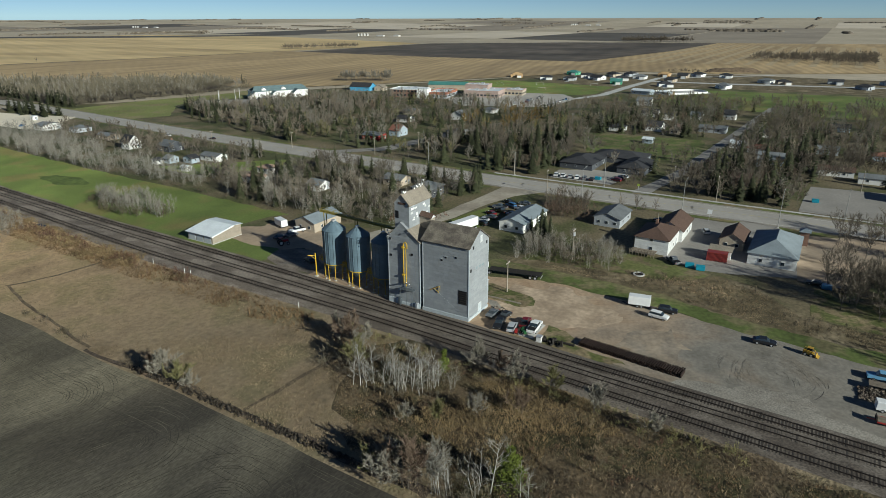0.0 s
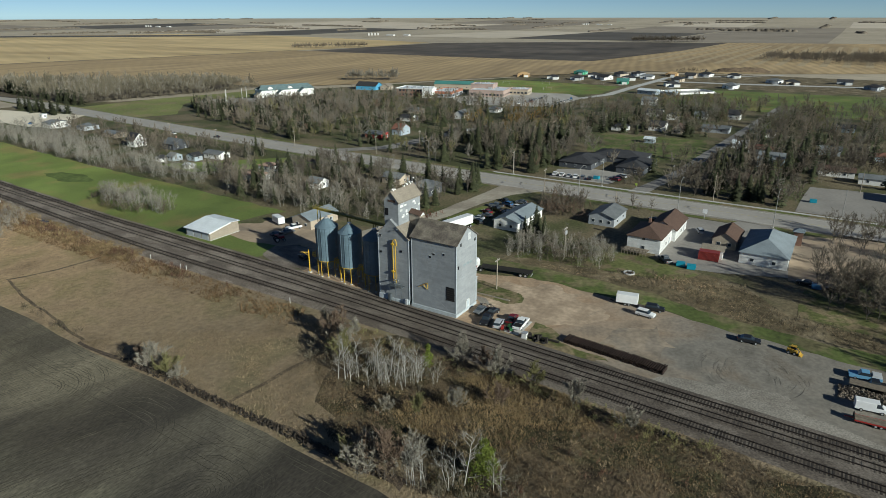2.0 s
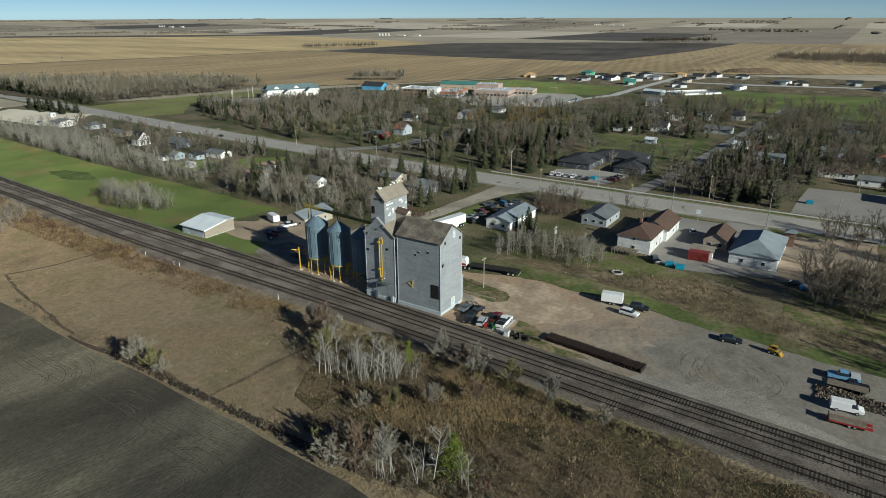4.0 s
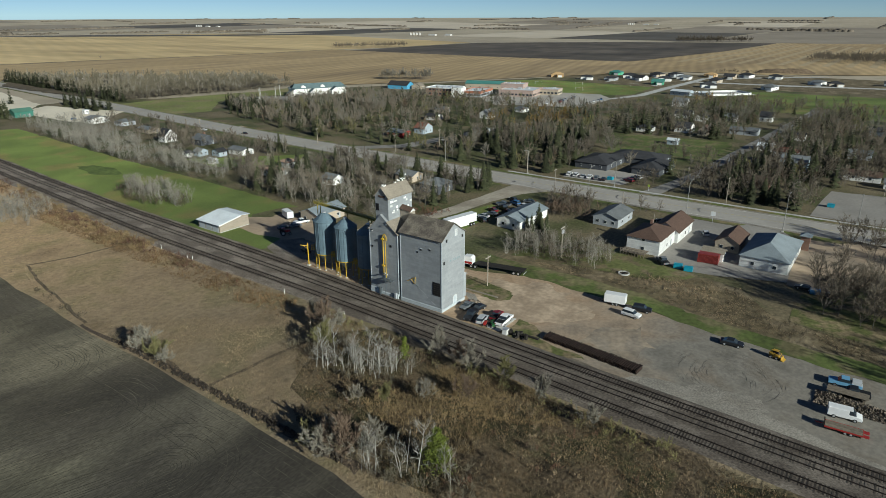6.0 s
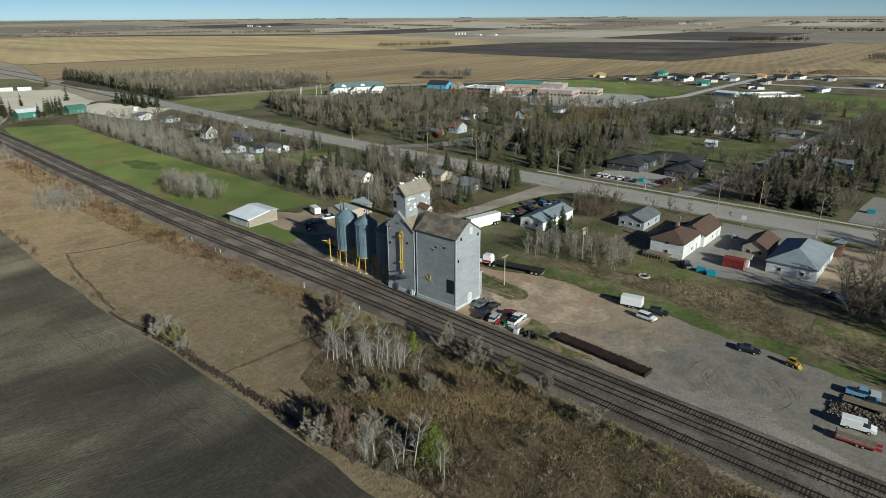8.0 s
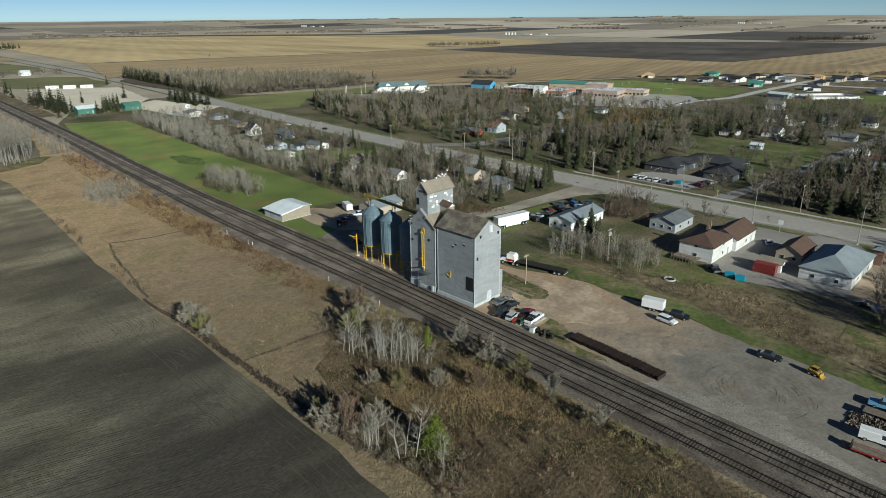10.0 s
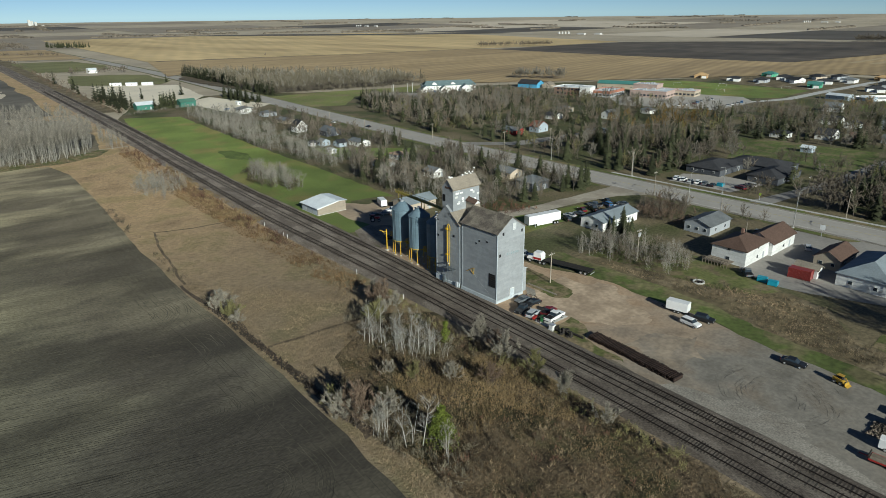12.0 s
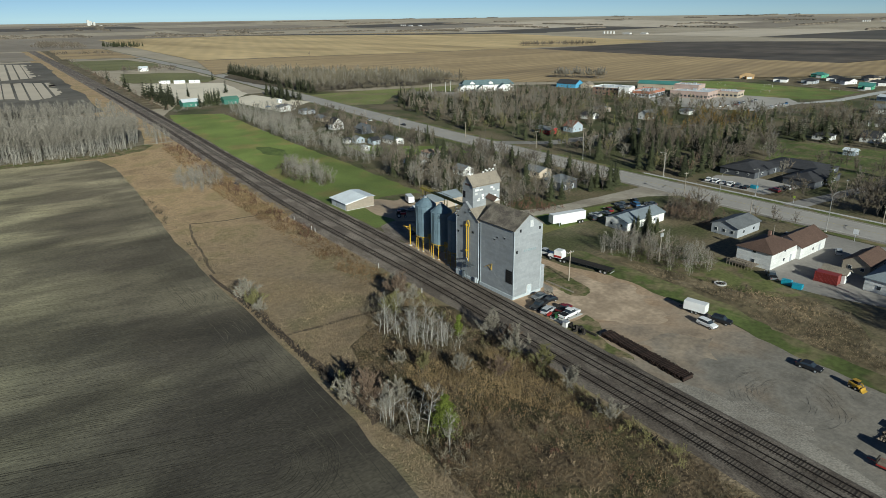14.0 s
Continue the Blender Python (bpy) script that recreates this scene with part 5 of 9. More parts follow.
def storage_shed():
    th = thing("storage_shed", pose(5.5, 91.0, 0), "low beige shed with a white metal roof and sliding doors", "shed")
    W, L = 11.2, 11.2
    part("wall", solid(bmesh.new(), [(0, 0), (W, 0), (W, 3.7), (W * 0.72, 3.95), (0, 2.7)], "y", 0, L), M["tan_siding"], th)
    front = slope_roof("roof", (-0.6, -0.5, 2.58), (-0.6, L + 0.5, 2.58), (W * 0.72, L + 0.5, 4.0), (W * 0.72, -0.5, 4.0), 0.12, M["roof_white"], th, "white ribbed metal roof")
    slope_roof("roof", (W + 0.5, -0.5, 3.62), (W + 0.5, L + 0.5, 3.62), (W * 0.72, L + 0.5, 4.0), (W * 0.72, -0.5, 4.0), 0.12, M["roof_white"], th)
    for i in range(13):
        y = -0.4 + i * 0.98
        bm = bmesh.new()
        tube(bm, (-0.6, y, 2.72), (W * 0.72, y, 4.14), 0.03, n=4)
        part("rib", bm, M["roof_white"], front)
    for i in range(3):
        d = part("sliding_door", boxes((-0.09, 0.7 + i * 3.5, 0.05, -0.004, 3.7 + i * 3.5, 2.3)), M["wall_grey"], th, "grey sliding door")
        part("rail", boxes((-0.14, 0.6 + i * 3.5, 2.3, -0.004, 3.8 + i * 3.5, 2.42)), M["galvanised"], d)
    part("foundation", boxes((-0.12, -0.12, 0, W + 0.12, L + 0.12, 0.2)), M["concrete"], th)
    part("fascia", solid(bmesh.new(), [(-0.6, 2.35), (W * 0.72, 3.75), (W * 0.72, 4.0), (-0.6, 2.6)], "y", -0.56, -0.5), M["wall_white"], th)


storage_shed()
building("workshop", 36, 76, 13, 8, 3.2, "gable", "x", 1.6, "wall_tan", "roof_blue", "long tan workshop with a pale metal roof", windows=2, category="workshop")
building("motel_house", 72.5, -24, 14, 9.5, 4.6, "hip", "x", 2.2, "siding", "roof_brown", "two-storey white house with a brown hip roof", windows=1, floors=2, category="house", chimney=True)
building("motel_wing", 87, -25.8, 15, 8, 3.6, "gable", "x", 2.4, "siding", "roof_brown", "long white wing under a brown gable roof", windows=1, category="house")
building("garage_house", 86.5, -43.5, 12, 6.6, 2.9, "gable", "x", 2.0, "wall_tan", "roof_brown", "beige garage house with a brown roof", windows=2)
building("community_hall", 82, -55, 22, 12, 3.4, "hip", "x", 3.0, "siding", "roof_blue", "white hall with a broad grey-blue hip roof", windows=2, category="hall", doors=2)
building("hall_chimney_tower", 96, -61.5, 2.4, 2.4, 4.4, "hip", "y", 0.9, "wall_brick", "roof_blue", "red brick tower with a small blue cap", windows=0, doors=0, category="tower")
building("grey_bungalow", 89.5, -5.5, 13, 8.5, 3.0, "gable", "x", 1.5, "wall_grey", "roof_grey", "low grey bungalow beside the highway", windows=3)
building("blue_roof_shop", 72, 19, 19, 8.5, 3.0, "gable", "x", 1.4, "wall_white", "roof_blue", "white shop with a pale blue metal roof", windows=2, category="shop")
def house(name, x, y, w, l, h, roof, ridge, rise_, *rest, **more):
    """A small town house, at the modest size of the houses here."""
    return building(name, x, y, w * 0.74, l * 0.74, h * 0.86, roof, ridge, rise_ * 0.74, *rest, **more)


# west side of the highway
house("flat_shop", 97, 347, 16, 14, 3.6, "gable", "y", 1.5, "wall_white", "roof_grey", "white shop with a grey roof by the lot", category="shop")
house("bungalow", 102, 322, 13, 11, 3.0, "hip", "y", 2.0, "wall_grey", "roof_grey", "grey bungalow with a hip roof behind spruces")
house("bungalow", 96, 285, 10, 16, 2.8, "gable", "y", 1.3, "wall_tan", "roof_grey", "long low tan house behind bare trees")
house("gable_house", 86, 249, 9.5, 9, 4.4, "gable", "y", 4.2, "wall_white", "roof_dark", "tall white gabled house with a black roof", windows=2, floors=1)
house("farm_house", 93, 226, 13, 12, 3.6, "gable", "y", 2.8, "wall_dark", "roof_grey", "dark grey house among bare trees", chimney=True)
house("garden_shed", 68.5, 204, 4, 5, 2.4, "gable", "x", 1.2, "wall_white", "roof_dark", "small white garden shed", windows=1)
house("cottage", 74, 201, 7, 6, 2.7, "gable", "y", 1.8, "wall_blue", "roof_grey", "small pale blue cottage")
house("cottage", 79, 193, 6, 8, 2.7, "gable", "x", 1.8, "wall_blue", "roof_dark", "small pale blue cottage with a dark roof")
house("bungalow", 88, 188, 9, 15, 2.9, "gable", "y", 1.5, "wall_white", "roof_grey", "long white bungalow behind the lawn")
house("garden_shed", 66, 180, 4, 5, 2.3, "gable", "y", 1.0, "wall_white", "roof_white", "small white garden shed on grass", windows=0)
house("bungalow", 68, 139, 9, 13, 3.0, "hip", "y", 1.8, "wall_white", "roof_pink", "white bungalow with a faded pink roof")
house("cottage", 83, 147, 9, 9, 3.0, "hip", "y", 1.6, "wall_white", "roof_pink", "white cottage with a pinkish roof beside lawn")
house("cottage", 72, 108, 8, 9, 3.0, "gable", "y", 2.0, "wall_white", "roof_grey", "white cottage hidden among bare trees")
house("bungalow", 95, 86, 10, 12, 3.0, "gable", "y", 2.0, "wall_tan", "roof_grey", "tan bungalow among bare trees")
house("farm_house", 87, 66, 13, 12, 4.2, "hip", "y", 2.6, "wall_dark", "roof_grey", "dark two-storey house behind spruces", floors=1)
house("green_barn", 50, 420, 17, 12, 4.5, "gable", "x", 2.5, "wall_green", "roof_white", "green metal barn with a white roof", category="barn", windows=0)
house("green_barn", 80, 415, 16, 12, 4.5, "gable", "x", 2.5, "wall_green", "roof_green", "green metal barn beside spruces", category="barn", windows=0)
house("farm_house", 112, 826, 14, 14, 4.5, "gable", "x", 3.0, "wall_white", "roof_white", "white farm house on the far pasture")
house("site_office", 112, 392, 4, 5, 3.0, "flat", "y", 0, "wall_white", "roof_white", "small white booth by the highway", windows=1, category="booth")
# east side of the highway
house("red_bungalow", 172, 155, 11, 15, 3.0, "gable", "y", 1.8, "wall_red", "roof_grey", "red bungalow with a grey roof")
house("gable_house", 188, 150, 12, 9, 4.0, "gable", "y", 3.6, "wall_blue", "roof_red", "pale blue house with a red-brown gable roof", floors=1)
building("care_home", 168, 32, 22, 15, 2.8, "hip", "x", 2.1, "wall_dark", "roof_dark", "long care home with broad black hip roofs", category="care home", windows=3)
building("care_home_wing", 186, 20, 16, 24, 2.8, "hip", "y", 2.1, "wall_dark", "roof_dark", "care home wing with a black hip roof", category="care home", windows=2)
building("care_home_wing", 170, 8, 22, 12, 2.8, "hip", "x", 2.0, "wall_dark", "roof_dark", "care home wing with a black hip roof", category="care home", windows=2)
house("garden_shed", 236, 20, 6, 7, 2.8, "gable", "y", 1.2, "wall_blue", "roof_white", "pale blue garden shed on the lawn", windows=1)
house("bungalow", 268, 46, 10, 12, 3, "hip", "y", 2.0, "wall_white", "roof_dark", "white bungalow with a dark roof")
house("gable_house", 280, 27, 14, 12, 3.4, "gable", "y", 3.4, "wall_white", "roof_dark", "house with a steep black gable roof")
house("gable_house", 274, 14, 9, 8, 3.4, "gable", "x", 3.6, "wall_tan", "roof_brown", "small house with a steep brown gable")
house("bungalow", 334, 43, 12, 14, 3, "gable", "y", 3.2, "wall_white", "roof_dark", "white house with a dark gable roof")
house("bungalow", 327, 30, 11, 11, 3, "gable", "x", 2.4, "wall_white", "roof_dark", "white house with a dark gable roof")
house("gable_house", 390, 62, 11, 14, 4, "gable", "y", 3.5, "wall_white", "roof_grey", "white house by the park")
house("bungalow", 337, 14, 10, 10, 3, "gable", "y", 3.0, "wall_white", "roof_grey", "white gabled house among trees")
house("gable_house", 348, -5, 10, 10, 4, "gable", "y", 3.5, "wall_white", "roof_dark", "tall white gabled house among trees")
house("bungalow", 290, -4, 11, 20, 3, "gable", "y", 2.0, "wall_grey", "roof_grey", "long pale grey bungalow on a street")
house("cottage", 247, -23, 10, 9, 3, "gable", "y", 1.6, "wall_white", "roof_white", "small white cottage among trees")
house("bungalow", 238, -34, 10, 14, 3, "hip", "y", 2.2, "wall_white", "roof_red", "white bungalow with a dull red roof")
house("gable_house", 207, -42, 12, 14, 4.4, "gable", "y", 3.8, "wall_blue", "roof_grey", "blue-grey gabled house among spruces", floors=1)
house("bungalow", 204, -22, 11, 13, 3, "gable", "y", 2.0, "wall_dark", "roof_dark", "dark bungalow among bare trees")
house("bungalow", 168, -34, 11, 15, 3, "gable", "y", 2.0, "wall_brick", "roof_brown", "brown bungalow behind the spruce hedge")
house("bungalow", 330, -67, 12, 16, 3, "gable", "y", 2.4, "wall_blue", "roof_dark", "dark blue house by the park")
house("bungalow", 252, -63, 11, 14, 3, "gable", "y", 2.0, "wall_grey", "roof_grey", "grey bungalow on a side street")
house("bungalow", 203, -68, 10, 18, 3, "gable", "y", 1.8, "wall_white", "roof_brown", "white bungalow with a brown roof")
house("bungalow", 194, -82, 9, 16, 3, "gable", "y", 1.6, "wall_white", "roof_grey", "white bungalow by the gravel lot")
house("bungalow", 247, -87, 10, 14, 3, "hip", "y", 2.0, "wall_blue", "roof_red", "pale house with an orange-brown roof")
house("bungalow", 288, -32, 9, 9, 3, "gable", "y", 2.0, "wall_white", "roof_dark", "white bungalow among bare trees")
house("warehouse", 168, -92, 14, 10, 4.5, "gable", "x", 2.5, "wall_white", "roof_brown", "brown-roofed warehouse beside the gravel lot", category="warehouse")
house("bungalow", 206, 122, 11, 11, 3, "hip", "y", 2, "wall_grey", "roof_grey", "grey bungalow among spruces")
house("gable_house", 258, 150, 11, 10, 4, "gable", "x", 3.0, "wall_white", "roof_grey", "white house among trees")
house("bungalow", 296, 146, 11, 12, 3, "hip", "y", 2, "wall_white", "roof_grey", "white bungalow near the school")
house("bungalow", 232, 175, 11, 12, 3, "gable", "y", 2, "wall_white", "roof_dark", "white bungalow among bare trees")
house("bungalow", 262, 190, 11, 12, 3, "gable", "y", 2, "wall_tan", "roof_grey", "tan bungalow among bare trees")
def apartments():
    """Joined white apartments under grey-green roofs, with a row of gables to the front."""
    th = thing("apartment_block", pose(264, 346, 0, 0, 0, -27), "long white apartment block with many gables and grey-green roofs", "apartments")
    part("wall", boxes((0, 7, 0, 48, 20, 5.6)), M["wall_white"], th)
    for v0, v1 in ((6.4, 13.5), (20.6, 13.5)):
        slope_roof("roof", (-0.6, v0, 5.4), (48.6, v0, 5.4), (45.0, v1, 9.2), (3.6, v1, 9.2), 0.15, M["roof_teal"], th)
    for u, w, h in ((-4, 10, 2.8), (14, 7, 3.2), (33, 8, 3.7)):
        wing = part("wing", solid(bmesh.new(), [(u, 0), (u + w, 0), (u + w, h), (u + w / 2, h + w * 0.36), (u, h)], "y", 0.0, 8.0), M["wall_white"], th, "white gabled wing")
        for s_ in (0, 1):
            e = u - 0.35 if s_ == 0 else u + w + 0.35
            slope_roof("roof", (e, -0.4, h - 0.2), (e, 9.5, h - 0.2), (u + w / 2, 9.5, h + w * 0.36), (u + w / 2, -0.4, h + w * 0.36), 0.12, M["roof_teal"], wing)
        for k in (0.3, 0.7):
            part("window", boxes((u + w * k - 0.6, -0.06, 1.0, u + w * k + 0.6, -0.004, 2.3)), M["glass"], wing)
    for u in (8, 25):
        part("dormer", solid(bmesh.new(), [(u, 5.5), (u + 4, 5.5), (u + 4, 7.0), (u + 2, 8.3), (u, 7.0)], "y", 7.5, 13.0), M["wall_white"], th)


apartments()
sheet("lot", [(214, 368), (246, 330), (266, 350), (236, 384)], 0.07, M["paving"], "pale car park beside the apartments", "car park", amount=0.4)
for _x, _y in ((232, 352), (241, 362), (252, 356), (262, 362)):
    _b = bmesh.new()
    tube(_b, (0, 0, 0), (0, 0, 9), 0.28, 0.2, n=8)
    _t = thing("concrete_post", pose(_x, _y, 0), "tall pale post in the apartments' yard", "post", "yard posts")
    part("shaft", _b, M["concrete"], _t)
building("clinic", 366, 314, 14, 20, 3.6, "gable", "y", 3.2, "wall_skyblue", "roof_dark", "bright blue house with a dark gable roof", category="house", windows=2, rot=12)
building("cottage", 372, 298, 9, 9, 3.0, "gable", "x", 2.4, "wall_tan", "roof_tan", "pinkish tan house beside the blue one", windows=2, rot=12)


def flat_block(name, x, y, w, l, h, wall, cap, label, rot=12.0, band=None, rows=1):
    """A flat-roofed block: wall, parapet, sunken roof, a strip of windows on the two sides that show, rooftop boxes."""
    th = thing(name, pose(x, y, 0, 0, 0, rot), label, "school")
    W, L = w / 2, l / 2
    part("wall", boxes((-W, -L, 0, W, L, h)), M[wall], th)
    part("parapet", boxes((-W - 0.15, -L - 0.15, h, W + 0.15, -L + 0.25, h + 0.7), (-W - 0.15, L - 0.25, h, W + 0.15, L + 0.15, h + 0.7), (-W - 0.15, -L + 0.25, h, -W + 0.25, L - 0.25, h + 0.7), (W - 0.25, -L + 0.25, h, W + 0.15, L - 0.25, h + 0.7)), M[cap], th)
    part("roof", boxes((-W + 0.25, -L + 0.25, h, W - 0.25, L - 0.25, h + 0.15)), M["roof_white"], th)
    if band:
        part("fascia", boxes((-W - 0.22, -L - 0.22, h - 1.3, -W - 0.004, L, h - 0.1), (-W - 0.004, -L - 0.22, h - 1.3, W, -L - 0.004, h - 0.1)), M[band], th)
    for r in range(rows):
        z = 1.1 + r * 3.3
        for i in range(int(l // 3.2)):
            u = -L + 1.6 + i * 3.2
            part("window", boxes((-W - 0.06, u - 1.0, z, -W - 0.004, u + 1.0, z + 1.4)), M["glass"], th)
        for i in range(int(w // 3.6)):
            u = -W + 1.8 + i * 3.6
            part("window", boxes((u - 1.0, -L - 0.06, z, u + 1.0, -L - 0.004, z + 1.4)), M["glass"], th)
    for i in range(3):
        u, v = -W * 0.4 + i * W * 0.4, L * (0.4 - 0.35 * i)
        part("roof_unit", boxes((u - 1.1, v - 1.4, h + 0.15, u + 1.1, v + 1.4, h + 1.4)), M["galvanised"], th)
    return th


flat_block("school", 349, 250, 20, 28, 6.2, "wall_brick", "wall_white", "dark brown brick school block with a white flat roof", rows=2)
flat_block("school_entrance", 343, 232, 10, 9, 7.0, "wall_white", "wall_white", "white entrance block between the school wings")
flat_block("school_wing", 361, 225, 30, 17, 4.4, "wall_grey", "wall_terracotta", "low school wing with a terracotta fascia", band="wall_terracotta")
flat_block("school_block", 385, 196, 30, 30, 4.8, "wall_pink", "wall_pink", "pinkish brick school block with stepped flat roofs")
flat_block("gymnasium", 393, 207, 15, 20, 8.0, "wall_pink", "wall_pink", "tall pinkish gymnasium rising over the school")
flat_block("school_annex", 404, 178, 16, 18, 4.2, "wall_tan", "wall_pink", "low tan annex of the school")
building("sports_hall", 414, 250, 14, 36, 4.4, "gable", "y", 2.2, "wall_tan", "roof_turquoise", "low hall with a bright turquoise roof", category="hall", windows=4, rot=20)


def soccer_goal(x, y, turn):
    th = thing("soccer_goal", pose(x, y, 0.06, 0, 0, turn), "white steel soccer goal on the playing field", "goal", "soccer goals")
    for u in (-3.4, 3.4):
        bm = bmesh.new()
        tube(bm, (0, u, 0), (0, u, 2.4), 0.045, n=6)
        tube(bm, (0, u, 2.4), (1.9, u, 0.05), 0.04, n=6)
        part("post", bm, M["wall_white"], th)
    bm = bmesh.new()
    tube(bm, (0, -3.4, 2.4), (0, 3.4, 2.4), 0.045, n=6)
    part("crossbar", bm, M["wall_white"], th)


for _g in ((472, 225, 20), (446, 170, 20), (490, 190, 200), (505, 140, 200)):
    soccer_goal(*_g)


def hockey_rink():
    th = thing("hockey_rink", pose(488, 56, 0, 0, 0, -42), "outdoor rink with white boards round a pale slab", "rink")
    part("slab", boxes((-24, -13, 0.02, 24, 13, 0.12)), M["concrete"], th)
    n = 40
    bm = bmesh.new()
    for i in range(n):
        p = []
        for k in (i, i + 1):
            a = 2 * math.pi * k / n
            c, s_ = math.cos(a), math.sin(a)
            p.append((23 * math.copysign(abs(c) ** 0.4, c), 12.4 * math.copysign(abs(s_) ** 0.4, s_)))
        v = [bm.verts.new((q[0] * f, q[1] * f, z)) for f in (1.0, 0.99) for q, z in ((p[0], 0.1), (p[1], 0.1), (p[1], 1.5), (p[0], 1.5))]
        bm.faces.new(v[0:4])
        bm.faces.new(v[4:8])
        bm.faces.new((v[2], v[3], v[7], v[6]))
    part("dasher_board", bm, M["wall_white"], th, "white dasher boards")


hockey_rink()
building("rink_house", 461, 82, 9, 17, 3.2, "gable", "y", 1.3, "wall_blue", "roof_white", "pale blue clubhouse beside the rink", category="clubhouse", windows=3, rot=-10)
building("rink_shed", 466, 64, 7, 10, 2.6, "gable", "y", 1.0, "wall_blue", "roof_white", "small pale blue shed beside the rink", category="shed", windows=1, rot=-10)


def earth_mound():
    """A long heap of dug earth beside the new streets."""
    bm = bmesh.new()
    g = []
    for i in range(29):
        row = []
        for j in range(13):
            u, v = i / 14 - 1, j / 6 - 1
            k = max(0.0, 1 - u ** 4) * max(0.0, 1 - v * v)
            row.append(bm.verts.new((742 + v * 11 + u * -9, 48 + u * 30, 0.5 + k * (4.6 + 1.6 * noise.noise((u * 4, v * 3, 1.0))))))
        g.append(row)
    for i in range(28):
        for j in range(12):
            bm.faces.new((g[i][j], g[i + 1][j], g[i + 1][j + 1], g[i][j + 1]))
    tagged(part("earth_mound", bm, M["mound"]), "long heap of dug brown earth behind the new houses", "mound", kind="structure")


earth_mound()


# the new houses behind the park
def new_houses():
    rng = random.Random(21)
    spots = ((556, 246), (547, 207), (617, 202), (571, 158), (618, 155), (633, 140), (537, 128), (577, 134), (646, 106), (637, 84), (663, 73), (662, 44), (586, 86), (535, 80), (546, 29), (619, 0), (612, -16), (552, 182), (590, 176), (604, 122), (640, -60), (600, -84), (652, -104), (604, -128), (655, -160), (606, -190))
    for i, (x, y) in enumerate(spots):
        wall, word = rng.choice((("wall_white", "white"), ("wall_grey", "grey"), ("wall_tan", "tan"), ("wall_white", "white")))
        cover, cw = rng.choice((("roof_dark", "black"), ("roof_grey", "grey"), ("roof_dark", "dark")))
        if i in (0, 8):
            wall, word, cover, cw = "wood_new", "unpainted timber-framed", "wood_new", "bare"
        if i in (2, 6):
            wall, word, cover, cw = "wall_mint", "green-sheathed unfinished", "roof_turquoise", "green"
        w, l = rng.uniform(8.5, 11), rng.uniform(10.5, 14.5)
        th = building("suburban_house", x, y, w, l, 3.1, rng.choice(("hip", "hip", "gable")), "y", rng.uniform(1.6, 2.3), wall, cover, f"new {word} house with a {cw} roof", windows=2, group="new houses behind the park", rot=rng.uniform(-25, 25))
        part("garage", boxes((-w / 2 - 4.5, -l / 2 + 0.6, 0, -w / 2 - 0.003, -l / 2 + 6.4, 2.7)), M[wall], th)
        part("garage_roof", boxes((-w / 2 - 4.8, -l / 2 + 0.3, 2.703, -w / 2 + 0.4, -l / 2 + 6.7, 3.0)), M[cover], th)
        part("garage_door", boxes((-w / 2 - 4.56, -l / 2 + 1.3, 0.1, -w / 2 - 4.504, -l / 2 + 5.7, 2.3)), M["wall_white"], th)
        if i > 2:
            tagged(part("driveway", boxes((x - w / 2 - 13, y - l / 2 + 1.2, 0.09, x - w / 2 - 4.6, y - l / 2 + 5.8, 0.13)), M["concrete"]), "pale new concrete driveway", "driveway", kind="structure")


new_houses()
# ---- trees and shrubs ----
def bar(co, fa, mi, a, b, r0, r1, n, m):
    """A tapered limb of n sides, as triangles."""
    a, b = np.array(a), np.array(b)
    d = b - a
    d = d / (np.linalg.norm(d) + 1e-9)
    u = np.cross(d, (0.3, 0.9, 0.31))
    u /= np.linalg.norm(u)
    v = np.cross(d, u)
    k = len(co)
    for p, r in ((a, r0), (b, r1)):
        for i in range(n):
            t = 2 * math.pi * i / n
            co.append(p + r * (u * math.cos(t) + v * math.sin(t)))
    for i in range(n):
        j = (i + 1) % n
        fa.append((k + i, k + j, k + n + j))
        fa.append((k + i, k + n + j, k + n + i))
        mi += [m, m]


def sliver(co, fa, mi, p, q, w, rng, m):
    """One twig: a thin long triangle."""
    d = np.array(q) - np.array(p)
    s = np.cross(d, (rng.uniform(-1, 1), rng.uniform(-1, 1), rng.uniform(-1, 1)))
    s = s / (np.linalg.norm(s) + 1e-9) * w * 0.5
    k = len(co)
    co += [np.array(p) - s, np.array(p) + s, np.array(q)]
    fa.append((k, k + 1, k + 2))
    mi.append(m)


